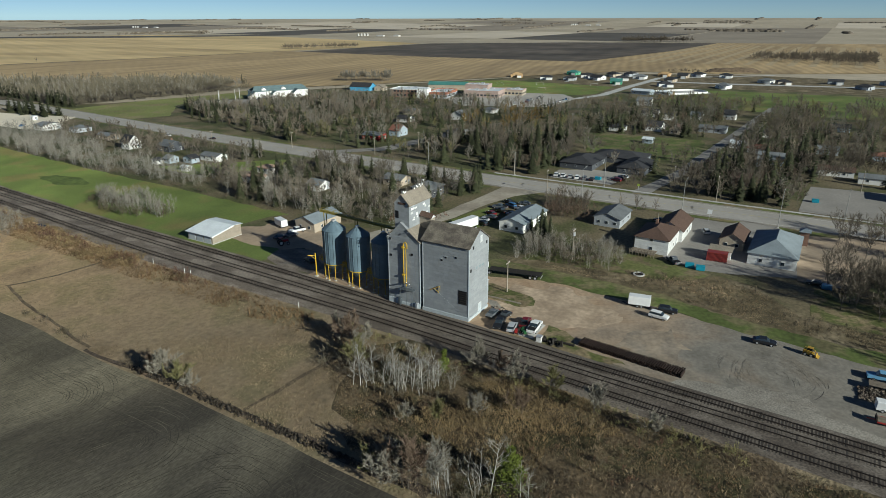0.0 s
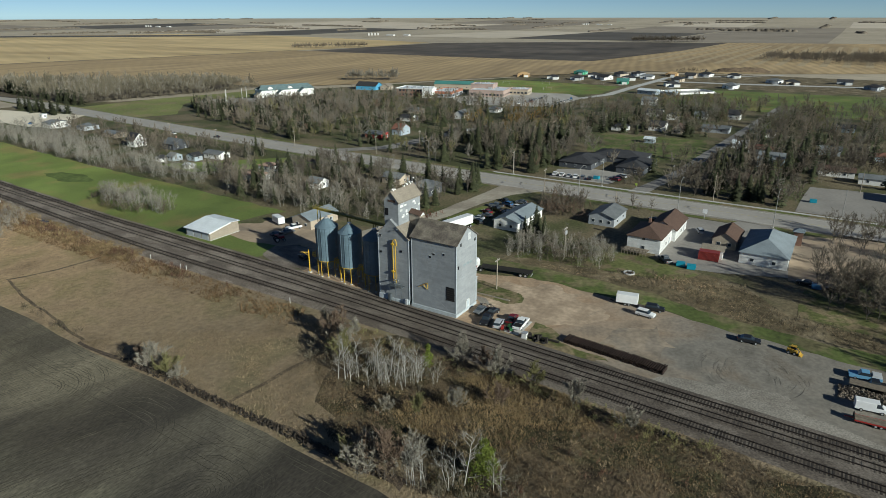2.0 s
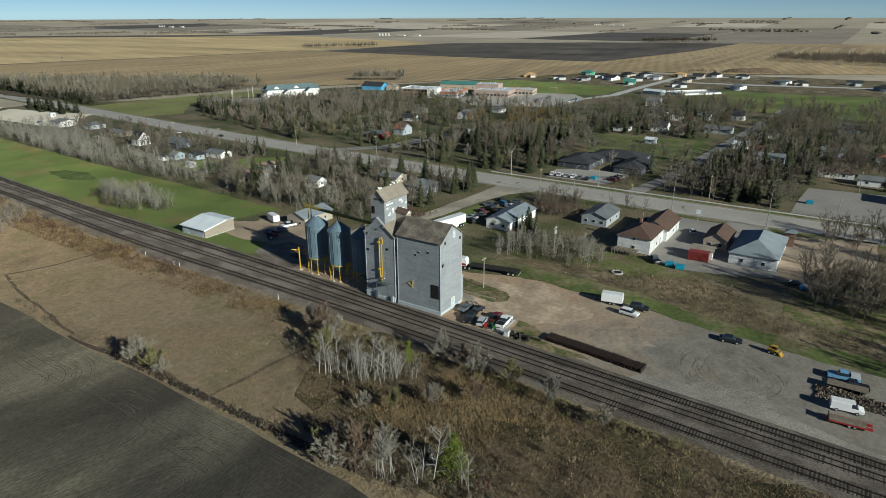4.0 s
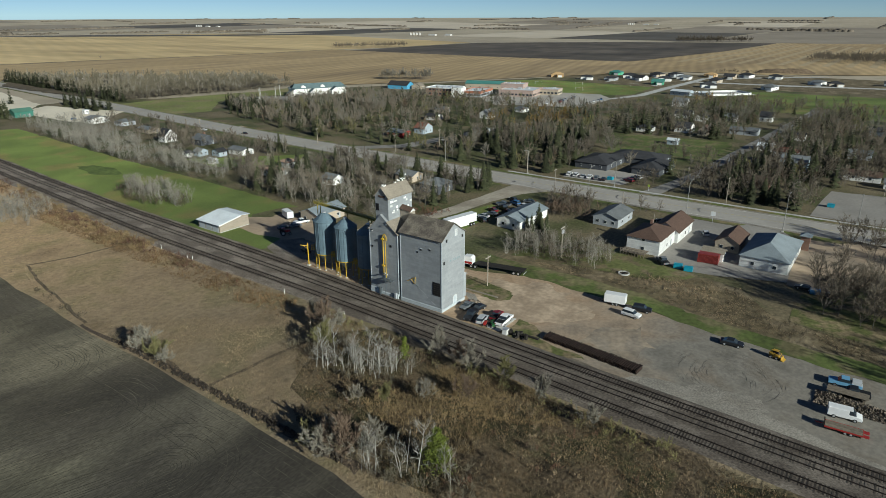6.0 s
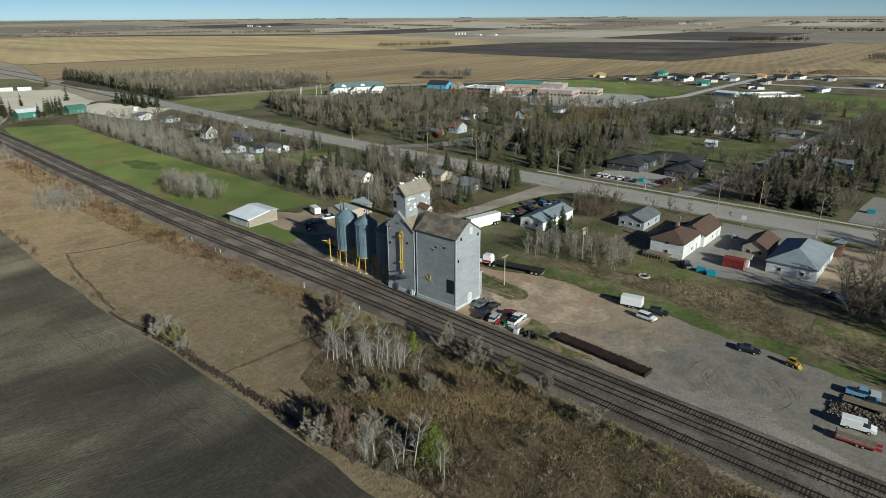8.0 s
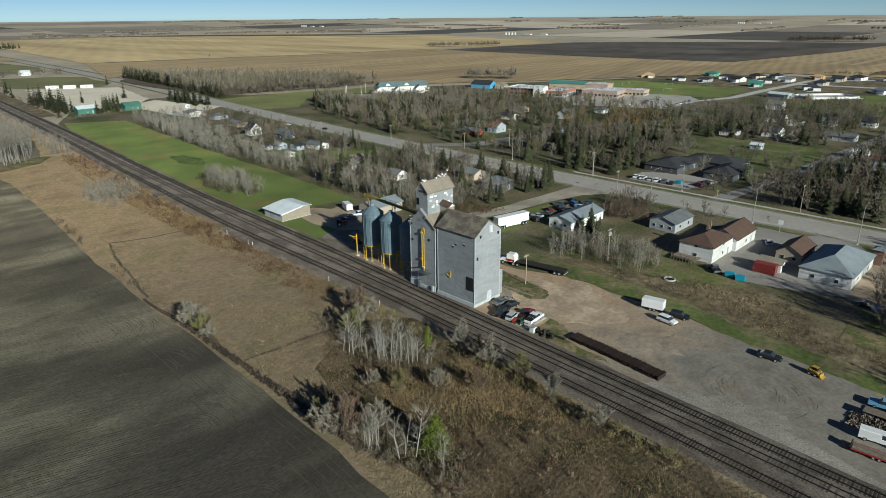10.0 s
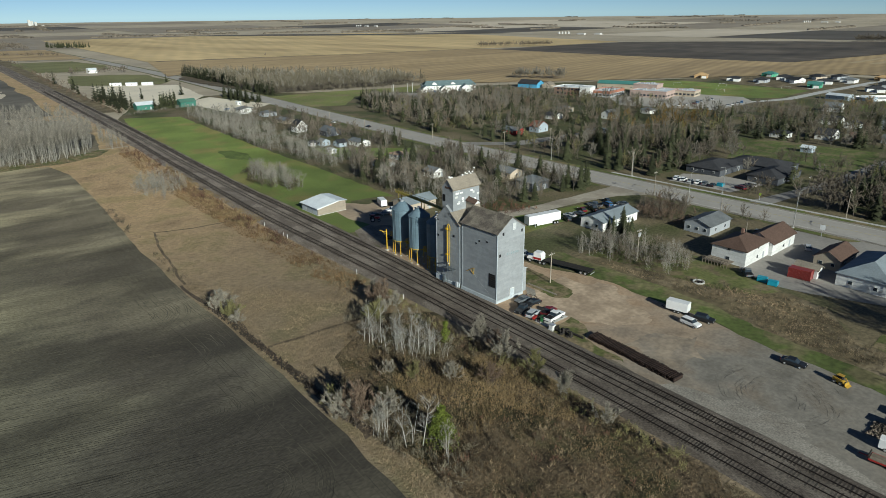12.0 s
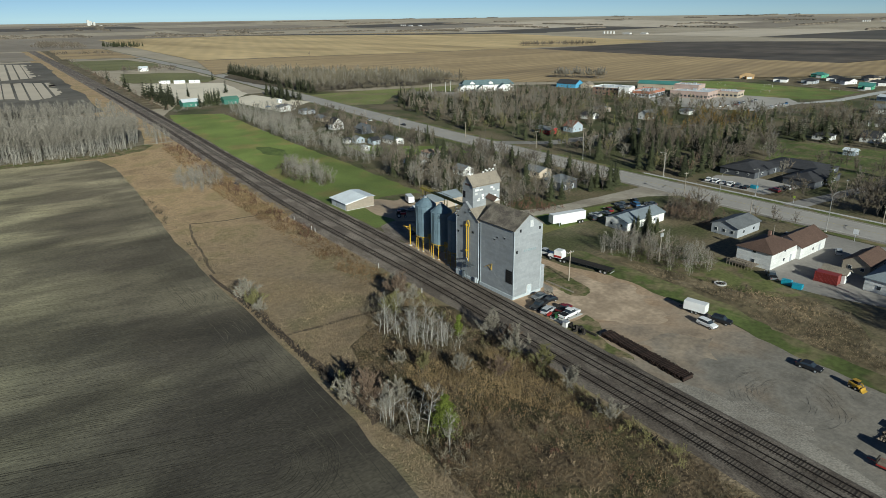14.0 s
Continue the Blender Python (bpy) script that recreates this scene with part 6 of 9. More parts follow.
def bare_tree(seed, h, spread, stems=1, limbs=9, twigs=420, tw=0.07, lean=0.06, start=0.28, upright=0.5, round_=True, subs=3, reach=0.1, thick=0.016):
    """A leafless tree: stems, limbs and branchlets (surface 0), twigs (surface 1)."""
    rng = random.Random(seed)
    co, fa, mi = [], [], []
    tips = []
    for s in range(stems):
        base = np.array((rng.uniform(-0.5, 0.5), rng.uniform(-0.5, 0.5), 0.0)) * (stems - 1) * 0.5
        top = base + np.array((rng.uniform(-lean, lean) * h * (1 + stems * 0.4), rng.uniform(-lean, lean) * h * (1 + stems * 0.4), h * rng.uniform(0.82, 0.95)))
        mid = base * 0.5 + top * 0.5 + np.array((rng.uniform(-0.3, 0.3), rng.uniform(-0.3, 0.3), 0))
        r = thick * h / (stems ** 0.4)
        bar(co, fa, mi, base - np.array((0, 0, 0.15)), mid, r, r * 0.6, 4, 0)
        bar(co, fa, mi, mid, top, r * 0.6, r * 0.12, 3, 0)
        nl = max(3, limbs // stems)
        for i in range(nl):
            f = start + (0.97 - start) * (i + rng.random() * 0.6) / nl
            p = base + (mid - base) * min(1, f * 2) if f < 0.5 else mid + (top - mid) * (f - 0.5) * 2
            a = rng.uniform(0, 2 * math.pi)
            ln = spread * ((0.5 + 0.6 * math.sin(math.pi * min(1.0, f + 0.05))) if round_ else (1.15 - f * 0.75)) * rng.uniform(0.7, 1.15)
            d = np.array((math.cos(a), math.sin(a), upright * (0.6 + 0.8 * f) + rng.uniform(-0.1, 0.4)))
            d /= np.linalg.norm(d)
            q = p + d * ln
            bar(co, fa, mi, p, q, r * 0.38, r * 0.1, 3, 0)
            for j in range(subs):
                g = 0.3 + 0.65 * rng.random()
                pp = p + (q - p) * g
                dd = d + np.array((rng.uniform(-0.9, 0.9), rng.uniform(-0.9, 0.9), rng.uniform(-0.3, 0.8)))
                dd /= np.linalg.norm(dd)
                qq = pp + dd * ln * rng.uniform(0.35, 0.65)
                bar(co, fa, mi, pp, qq, r * 0.16, r * 0.05, 3, 0)
                tips.append((pp, qq))
            tips.append((p, q))
        tips.append((mid, top))
    for i in range(twigs):
        p, q = tips[rng.randrange(len(tips))]
        a = p + (q - p) * rng.uniform(0.2, 1.0)
        d = (q - p) / (np.linalg.norm(q - p) + 1e-9) * 0.45 + np.array((rng.uniform(-0.9, 0.9), rng.uniform(-0.9, 0.9), rng.uniform(-0.4, 0.9)))
        sliver(co, fa, mi, a, a + d * rng.uniform(0.4, 1.15) * h * reach, tw, rng, 1)
    return np.array(co), np.array(fa), np.array(mi)


def crown_tree(seed, h, r, stems=1, limbs=7, subs=4, twigs=900, tw=0.07, fork=0.2, thick=0.014, low=0.12, fan=0.5, reach=0.1):
    """A leafless tree with a rounded crown: stem and branching limbs (surface 0), twigs out to an uneven dome (surface 1)."""
    rng = random.Random(seed)
    co, fa, mi = [], [], []
    mids = h * (0.5 + low * 0.5)
    up = h - mids
    tips = []
    for s in range(stems):
        a0 = 2 * math.pi * (s + rng.random()) / stems
        off = 0.12 * r * (stems > 1)
        base = np.array((math.cos(a0) * off, math.sin(a0) * off, -0.1))
        out = fan * r * (stems > 1)
        f = base + np.array((math.cos(a0) * out * fork * 2, math.sin(a0) * out * fork * 2, h * fork * rng.uniform(0.8, 1.25)))
        rad = thick * h / stems ** 0.45
        bar(co, fa, mi, base, f, rad, rad * 0.75, 5, 0)
        for i in range(max(2, limbs // stems)):
            if stems > 1:
                a = a0 + rng.uniform(-1.1, 1.1)
            else:
                a = 2 * math.pi * (i + rng.random()) / limbs
            e = radians(rng.uniform(8, 88)) if i else radians(86)
            k = rng.uniform(0.78, 1.0) * (1 + 0.22 * noise.noise((math.cos(a) * 1.7, math.sin(a) * 1.7, seed + e * 1.5)))
            q = np.array((r * k * math.cos(e) * math.cos(a), r * k * math.cos(e) * math.sin(a), mids + up * k * math.sin(e)))
            m = f * 0.55 + q * 0.45 + np.array((rng.uniform(-0.06, 0.06) * r, rng.uniform(-0.06, 0.06) * r, 0.07 * h * math.cos(e)))
            bar(co, fa, mi, f, m, rad * 0.6, rad * 0.36, 4, 0)
            bar(co, fa, mi, m, q, rad * 0.36, rad * 0.08, 3, 0)
            tips.append((m, q))
            for j in range(subs):
                g = rng.uniform(0.0, 0.85)
                p = (f + (m - f) * (0.5 + g * 0.5)) if j % 3 == 0 else (m + (q - m) * g)
                d = (q - f) / np.linalg.norm(q - f) + np.array((rng.uniform(-1, 1), rng.uniform(-1, 1), rng.uniform(-0.35, 0.7)))
                e2 = p + d / np.linalg.norm(d) * r * rng.uniform(0.3, 0.6)
                e2[2] = max(e2[2], low * h)
                bar(co, fa, mi, p, e2, rad * 0.22, rad * 0.05, 3, 0)
                tips.append((p, e2))
    c = np.array((0, 0, mids))
    for i in range(twigs):
        p, q = tips[rng.randrange(len(tips))]
        a = p + (q - p) * rng.uniform(0.15, 1.0)
        d = (q - p) / (np.linalg.norm(q - p) + 1e-9) * 0.5 + (a - c) / (np.linalg.norm(a - c) + 1e-9) * 0.3 + np.array((rng.uniform(-0.9, 0.9), rng.uniform(-0.9, 0.9), rng.uniform(-0.45, 0.85)))
        sliver(co, fa, mi, a, a + d * rng.uniform(0.4, 1.15) * h * reach, tw, rng, 1)
    return np.array(co), np.array(fa), np.array(mi)


def spruce(seed, h, r, tiers=17, per=9):
    """A spruce: a straight stem (surface 0) and whorls of drooping boughs (surface 1)."""
    rng = random.Random(seed)
    co, fa, mi = [], [], []
    bar(co, fa, mi, (0, 0, -0.2), (0, 0, h), 0.018 * h, 0.02, 5, 0)
    for t in range(tiers):
        f = t / (tiers - 1)
        z = h * (0.06 + 0.92 * f)
        rr = r * (1 - f) ** 0.8 + 0.12
        for i in range(per):
            a = 2 * math.pi * (i + rng.random() * 0.9) / per
            ln = rr * rng.uniform(0.5, 1.3)
            c, s = math.cos(a), math.sin(a)
            w = ln * rng.uniform(0.28, 0.42)
            k = len(co)
            zt = z - ln * rng.uniform(0.15, 0.45)
            co += [np.array((0, 0, z + 0.25 * rr)), np.array((c * ln * 0.6 - s * w, s * ln * 0.6 + c * w, (z + zt) / 2 - 0.1)), np.array((c * ln, s * ln, zt)), np.array((c * ln * 0.6 + s * w, s * ln * 0.6 - c * w, (z + zt) / 2 - 0.1)), np.array((c * ln * 0.62, s * ln * 0.62, (z + zt) / 2 + 0.12 * ln))]
            fa += [(k, k + 1, k + 4), (k + 1, k + 2, k + 4), (k + 2, k + 3, k + 4), (k + 3, k, k + 4)]
            mi += [1, 1, 1, 1]
    return np.array(co), np.array(fa), np.array(mi)


def shrub(seed, h, r, n=170, w=0.05, surface=1):
    """A leafless shrub: many fine stems from one root, each with side twigs."""
    rng = random.Random(seed)
    co, fa, mi = [], [], []
    for i in range(n):
        a = rng.uniform(0, 2 * math.pi)
        d = math.sqrt(rng.random()) * r
        p = np.array((math.cos(a) * d * 0.45, math.sin(a) * d * 0.45, 0.0))
        q = np.array((math.cos(a) * d * 1.1, math.sin(a) * d * 1.1, h * rng.uniform(0.55, 1.0) * (1 - 0.35 * (d / r) ** 2)))
        sliver(co, fa, mi, p, q, w, rng, surface)
        for j in range(2):
            pp = p + (q - p) * rng.uniform(0.4, 0.9)
            qq = pp + np.array((rng.uniform(-0.4, 0.4), rng.uniform(-0.4, 0.4), rng.uniform(0.1, 0.6))) * h * 0.35
            sliver(co, fa, mi, pp, qq, w * 0.8, rng, surface)
    return np.array(co), np.array(fa), np.array(mi)


def leafy(seed, h, r, n=900):
    """A young tree with small spring leaves on a thin stem."""
    rng = random.Random(seed)
    co, fa, mi = [], [], []
    bar(co, fa, mi, (0, 0, -0.1), (0.1, 0, h * 0.95), 0.014 * h, 0.02, 5, 0)
    for i in range(n):
        f = rng.random() ** 0.8
        z = h * (0.15 + 0.83 * f)
        rr = r * (1 - 0.75 * f) * math.sqrt(rng.random()) * (0.8 + 0.4 * math.sin(z * 3 + seed))
        a = rng.uniform(0, 2 * math.pi)
        p = np.array((math.cos(a) * rr, math.sin(a) * rr, z))
        sliver(co, fa, mi, p, p + np.array((rng.uniform(-1, 1), rng.uniform(-1, 1), rng.uniform(-0.5, 1))) * 0.3, 0.26, rng, 1)
    return np.array(co), np.array(fa), np.array(mi)


def tri_mesh(name, co, fa, mi, mats):
    me = bpy.data.meshes.new(name)
    me.vertices.add(len(co))
    me.vertices.foreach_set("co", np.asarray(co, dtype=np.float32).ravel())
    me.loops.add(len(fa) * 3)
    me.loops.foreach_set("vertex_index", np.asarray(fa, dtype=np.int32).ravel())
    me.polygons.add(len(fa))
    me.polygons.foreach_set("loop_start", np.arange(0, len(fa) * 3, 3, dtype=np.int32))
    me.polygons.foreach_set("material_index", np.asarray(mi, dtype=np.int32))
    for m in mats:
        me.materials.append(m)
    me.update(calc_edges=True)
    return me


def split_tree(name, proto, bark, leafage, label, category):
    """A tree thing at the origin, with its trunk and its crown."""
    co, fa, mi = proto
    th = thing(name, pose(0, 0, 0), label, category)
    for key, which, m in (("trunk", 0, bark), ("crown", 1, leafage)):
        f = fa[mi == which]
        used = np.unique(f)
        back = np.zeros(len(co), dtype=np.int64)
        back[used] = np.arange(len(used))
        ob = new(key, tri_mesh(key, co[used], back[f], np.zeros(len(f)), [m]))
        ob.parent = th
    return th


def grove(name, protos, places, mats, label, category, rng):
    """Many trees joined into one mesh. places: (x, y, size)."""
    cs, fs, ms = [], [], []
    k = 0
    for x, y, sz in places:
        co, fa, mi = protos[rng.randrange(len(protos))]
        a = rng.uniform(0, 2 * math.pi)
        c, s = math.cos(a), math.sin(a)
        w = sz * rng.uniform(0.85, 1.15)
        cs.append(np.stack((x + w * (co[:, 0] * c - co[:, 1] * s), y + w * (co[:, 0] * s + co[:, 1] * c), sz * co[:, 2]), 1))
        fs.append(fa + k)
        ms.append(mi)
        k += len(co)
    if not cs:
        return None
    ob = new(name, tri_mesh(name, np.concatenate(cs), np.concatenate(fs), np.concatenate(ms), mats))
    return tagged(ob, label, category, kind="stuff")


def inside(x, y, poly):
    hit = False
    for (x0, y0), (x1, y1) in zip(poly, poly[1:] + poly[:1]):
        if (y0 > y) != (y1 > y) and x < (x1 - x0) * (y - y0) / (y1 - y0) + x0:
            hit = not hit
    return hit


TAKEN = []      # what trees keep clear of: middle and half sizes of every building
for ob in scene.objects:
    if ob.parent is None and ob.type == "EMPTY" and any(c.name.startswith("wall") for c in ob.children):
        wl = [c for c in ob.children if c.name.startswith("wall")][0]
        xs, ys = [v.co.x for v in wl.data.vertices], [v.co.y for v in wl.data.vertices]
        TAKEN.append((ob.location.x, ob.location.y, (max(xs) - min(xs)) / 2 + 2.0, (max(ys) - min(ys)) / 2 + 2.0))
OPEN_GROUND = [
    [(130, 162), (152, 142), (260, 126), (260, 110), (150, 124), (130, 144)],
    [(130, 5), (175, -3), (420, -16), (420, -31), (175, -17), (130, -11)],
    [(130, -90), (640, -105), (640, -119), (130, -103)],
    [(195, 40), (250, 60), (258, -4), (212, -18), (190, 10)],
    [(335, 130), (350, 290), (412, 280), (430, 100), (345, 105)],
    [(134, -58), (180, -60), (182, -110), (134, -110)],
    [(135, 36), (152, 38), (160, 24), (158, 2), (135, 4)],
    [(62, 172), (64, 200), (86, 178), (105, 160), (104, 140), (84, 152)],
]


def free(x, y, gap=0.0):
    if 108.0 < x - highway_bend(y) < 133.0 and y < 700:
        return False
    for bx, by, bw, bl in TAKEN:
        if abs(x - bx) < bw + gap and abs(y - by) < bl + gap:
            return False
    return not any(inside(x, y, p) for p in OPEN_GROUND)


def scatter(poly, count, rng, sz=(0.8, 1.2), keep=True, clump=0.0):
    out = []
    xs, ys = [p[0] for p in poly], [p[1] for p in poly]
    tries = 0
    while len(out) < count and tries < count * 30:
        tries += 1
        x, y = rng.uniform(min(xs), max(xs)), rng.uniform(min(ys), max(ys))
        if not inside(x, y, poly) or (keep and not free(x, y)):
            continue
        if clump and noise.noise((x * 0.04, y * 0.04, clump)) < rng.uniform(-0.5, 0.15):
            continue
        out.append((x, y, rng.uniform(*sz)))
    return out


def vegetation():
    rng = random.Random(5)
    broad = [crown_tree(100 + i, 9.5 + i % 3, 4.0 + 0.4 * (i % 2), limbs=9, subs=4, twigs=1050, tw=0.09, low=0.05, fork=0.15, reach=0.07, thick=0.008) for i in range(6)]
    thin = [crown_tree(120 + i, 8.5, 2.9 + 0.25 * i, stems=5 + i % 3, limbs=14, subs=3, twigs=520, tw=0.05, low=0.08, fork=0.12, thick=0.009, reach=0.09, fan=0.7) for i in range(5)]
    cheap = [crown_tree(140 + i, 9 + i % 3, 4.1 + 0.3 * (i % 3), limbs=6, subs=2, twigs=440, tw=0.23, low=0.0, fork=0.14, reach=0.07, thick=0.006) for i in range(8)]
    sparse = [crown_tree(150 + i, 9.5 + i % 3, 4.4, limbs=4, subs=1, twigs=230, tw=0.36, low=0.0, fork=0.2, reach=0.075, thick=0.005) for i in range(7)]
    distant = [crown_tree(155 + i, 9.5 + i % 2, 4.8, limbs=3, subs=1, twigs=130, tw=0.5, low=0.0, fork=0.2, reach=0.12, thick=0.007) for i in range(4)]
    poplar = [crown_tree(160 + i, 11, 2.0, stems=3, limbs=6, subs=2, twigs=210, tw=0.1, low=0.25, fork=0.3, thick=0.008, reach=0.08, fan=0.4) for i in range(5)]
    fir = [spruce(200 + i, 13.5, 2.3 + 0.15 * i, tiers=22, per=9) for i in range(5)]
    fir_far = [spruce(220 + i, 12.5, 2.3 + 0.2 * i, tiers=12, per=7) for i in range(4)]
    bush = [crown_tree(240 + i, 2.5, 1.7 + 0.15 * i, stems=3, limbs=6, subs=1, twigs=190, tw=0.06, low=0.0, fork=0.08, reach=0.14, thick=0.008, fan=0.8) for i in range(5)]
    # --- trees of their own, near the yard and the highway ---
    kinds = {
        "broad": [split_tree("bare_tree", p, M["bark"], M["twig"], "bare grey-brown deciduous tree in early spring", "tree") for p in broad],
        "thin": [split_tree("aspen_tree", p, M["bark_pale"], M["twig_pale"], "slender bare aspen with a pale trunk", "tree") for p in thin],
        "fir": [split_tree("spruce_tree", p, M["bark"], M["needle"], "dark green spruce with drooping boughs", "tree") for p in fir],
        "gold": [split_tree("willow_tree", p, M["bark"], M["twig_gold"], "bare willow with golden twigs", "tree") for p in broad[:3]],
    }
    used = {k: 0 for k in kinds}

    def plant(kind, places, group):
        for x, y, sz in places:
            src = kinds[kind][used[kind] % len(kinds[kind])]
            m = pose(x, y, 0, 0, 0, rng.uniform(0, 360)) @ Matrix.Scale(sz, 4)
            if used[kind] < len(kinds[kind]):
                src.matrix_basis = m
                ob = src
            else:
                ob = copy_thing(src, pose(x, y, 0, 0, 0, rng.uniform(0, 360)))
                ob.scale = (sz, sz, sz)
            used[kind] += 1
            ob["group"] = group

    west = [(44, 62), (50, 56), (106, 50), (106, 178), (88, 178), (62, 168), (48, 132), (41, 92)]
    plant("broad", scatter(west, 135, rng, (0.5, 0.95)), "trees behind the bins")
    plant("thin", scatter(west, 90, rng, (0.6, 1.1)), "aspens behind the bins")
    grove("garden_bushes", bush, scatter(west, 240, rng, (0.6, 1.4)), [M["bark"], M["twig_wood"]], "leafless undergrowth behind the bins", "bushes", rng)
    plant("fir", scatter([(88, 50), (106, 50), (106, 90), (90, 90)], 12, rng, (0.6, 0.95)), "spruces by the highway")
    plant("fir", scatter(west, 26, rng, (0.5, 0.85)), "spruces behind the bins")
    plant("fir", scatter([(60, 118), (78, 118), (78, 132), (60, 132)], 8, rng, (0.7, 1.0)), "spruces behind the bins")
    plant("fir", scatter([(137, 40), (160, 34), (206, 55), (206, 120), (150, 110), (137, 95)], 42, rng, (0.7, 1.2)), "spruces across the highway")
    plant("broad", scatter([(160, 40), (225, 50), (225, 120), (140, 100)], 46, rng, (0.8, 1.15)), "trees across the highway")
    plant("broad", scatter([(42, -64), (62, -68), (118, -68), (118, -100), (46, -100)], 44, rng, (0.65, 1.0), keep=False), "trees beside the hall")
    plant("broad", scatter([(48, -70), (58, -70), (72, -82), (62, -104), (44, -100)], 26, rng, (0.85, 1.2), keep=False), "trees beside the hall")
    # Out of view: added so that their shadows fall on the yard's verge.
    plant("broad", [(23.5, -102, 1.2), (26.5, -106, 1.3), (20.5, -107, 1.2), (31, -106, 1.15), (37, -103, 1.1), (35, -112, 1.1), (43, -108, 1.0), (28, -112, 0.9), (40, -117, 1.1)], "trees beside the hall")
    plant("thin", scatter([(42, 8), (56, 10), (60, -14), (50, -22), (42, -14)], 52, rng, (0.4, 0.85)), "aspen brush by the ditch")
    plant("broad", scatter([(42, 8), (58, 10), (62, -14), (52, -22), (43, -14)], 16, rng, (0.35, 0.6)), "brushy trees by the ditch")
    grove("ditch_brush", bush, scatter([(42, 8), (58, 10), (62, -14), (52, -22), (43, -14)], 90, rng, (0.6, 1.1)), [M["bark"], M["twig_thicket"]], "tangled brown brush beside the ditch", "shrubs", rng)
    plant("fir", [(63.5, 8, 0.6), (66, 10, 0.7), (62, 5.5, 0.5), (59.5, 9, 0.6), (61, 11.5, 0.5), (68, 8, 0.45)], "small spruces by the shop")
    plant("broad", scatter([(82, 6), (98, 4), (106, 16), (104, 26), (86, 16)], 13, rng, (0.5, 0.85)), "trees by the side street")
    grove("shop_brush", bush, scatter([(82, 4), (98, 2), (101, 20), (84, 18)], 46, rng, (1.2, 2.2)), [M["bark"], M["twig_brown"]], "tall brown brush beside the blue-roofed shop", "shrubs", rng)
    plant("broad", [(104, -4, 0.5), (106, -9, 0.55), (108, -15, 0.5), (103, -12, 0.45)], "small trees by the highway")
    plant("fir", scatter([(137, -26), (160, -24), (160, -54), (137, -56)], 12, rng, (0.6, 0.95)), "spruces across the highway")
    plant("broad", scatter([(137, -10), (165, -12), (165, -56), (137, -56)], 14, rng, (0.6, 0.95)), "trees across the highway")
    grove("town_trees", cheap, scatter([(137, -12), (170, -12), (250, -24), (250, -60), (210, -100), (184, -100), (184, -58), (137, -56)], 105, rng, (0.65, 1.05)), [M["bark"], M["twig"]], "bare trees between the houses", "trees", rng)
    plant("broad", scatter([(196, 52), (206, 58), (206, 20), (214, -14), (196, -14)], 16, rng, (0.5, 0.8), keep=False), "garden trees beside the care home")
    plant("broad", scatter([(137, 4), (160, 2), (160, -2), (137, 0)], 5, rng, (0.5, 0.8), keep=False), "garden trees beside the care home")
    plant("fir", scatter([(150, -20), (250, -30), (250, -60), (184, -58)], 22, rng, (0.6, 1.0)), "spruces between the houses")
    plant("gold", [(217, 108, 0.9), (226, 100, 0.95), (236, 98, 1.0), (246, 104, 0.9), (395, 52, 0.9), (404, 45, 1.0), (399, 34, 0.8), (410, 22, 0.7), (402, 12, 0.7)], "golden willows")
    plant("thin", scatter([(9, 146), (14, 128), (22, 130), (24, 154), (19, 168), (12, 162)], 46, rng, (0.55, 0.95), keep=False), "bare clump in the lawn")
    plant("thin", scatter([(16, 150), (20, 150), (20, 158), (16, 158)], 8, rng, (0.4, 0.6), keep=False), "bare clump in the lawn")
    plant("thin", scatter([(-33, 170), (-26, 146), (-14, 158), (-13, 178), (-30, 180)], 44, rng, (0.5, 0.85), keep=False), "pale saplings beside the railway")
    # --- woods and the town's many trees, joined ---
    a = [M["bark"], M["twig"]]
    grove("woodland", sparse, scatter([(154, 640), (150, 540), (155, 490), (158, 436), (215, 431), (276, 413), (324, 414), (340, 499), (267, 600), (190, 715)], 850, rng, (0.75, 1.1)), [M["bark"], M["twig_wood"]], "broad belt of bare grey woodland", "woods", rng)
    grove("woodland", sparse, scatter([(154, 640), (150, 540), (155, 490), (158, 436), (215, 431), (276, 413), (324, 414), (340, 499), (267, 600), (190, 715)], 420, rng, (0.7, 1.1), clump=31.0), [M["bark_grey"], M["twig_shrub"]], "paler budding trees in the bare woodland", "woods", rng)
    grove("woodland_edge", bush, scatter([(158, 436), (215, 430), (276, 412), (326, 412), (326, 420), (276, 421), (216, 439), (160, 446)], 170, rng, (0.9, 2.0)), [M["bark"], M["twig_wood"]], "brush along the edge of the woods", "bushes", rng)
    grove("spruce_belt", fir_far, scatter([(152, 440), (166, 432), (168, 520), (186, 640), (190, 712), (162, 680), (150, 560)], 120, rng, (0.8, 1.15)), [M["bark"], M["needle"]], "dark spruce belt along the woods", "woods", rng)
    grove("spruce_belt", fir_far, scatter([(36, 505), (49, 518), (58, 482), (44, 424), (36, 427)], 30, rng, (0.75, 1.3)) + [(54, 408, 0.9), (69, 488, 0.9), (105, 495, 1.1), (46, 619, 1.1), (43, 612, 0.8), (39, 570, 0.9), (45, 700, 1.2), (137, 628, 0.9), (30, 412, 0.7), (90, 470, 0.6)], [M["bark"], M["needle"]], "mixed spruces around the green barn", "trees", rng)
    grove("spruce_belt", fir_far, scatter([(58, 408), (66, 446), (76, 426), (71, 408)], 13, rng, (0.75, 1.2)), [M["bark"], M["needle"]], "spruces between the green barns", "trees", rng)
    grove("far_spruces", fir_far, scatter([(232, 1700), (296, 1640), (322, 1690), (300, 1740), (236, 1790)], 70, rng, (0.8, 1.3), keep=False), [M["bark"], M["needle"]], "dark spruce shelterbelt behind the highway", "woods", rng)
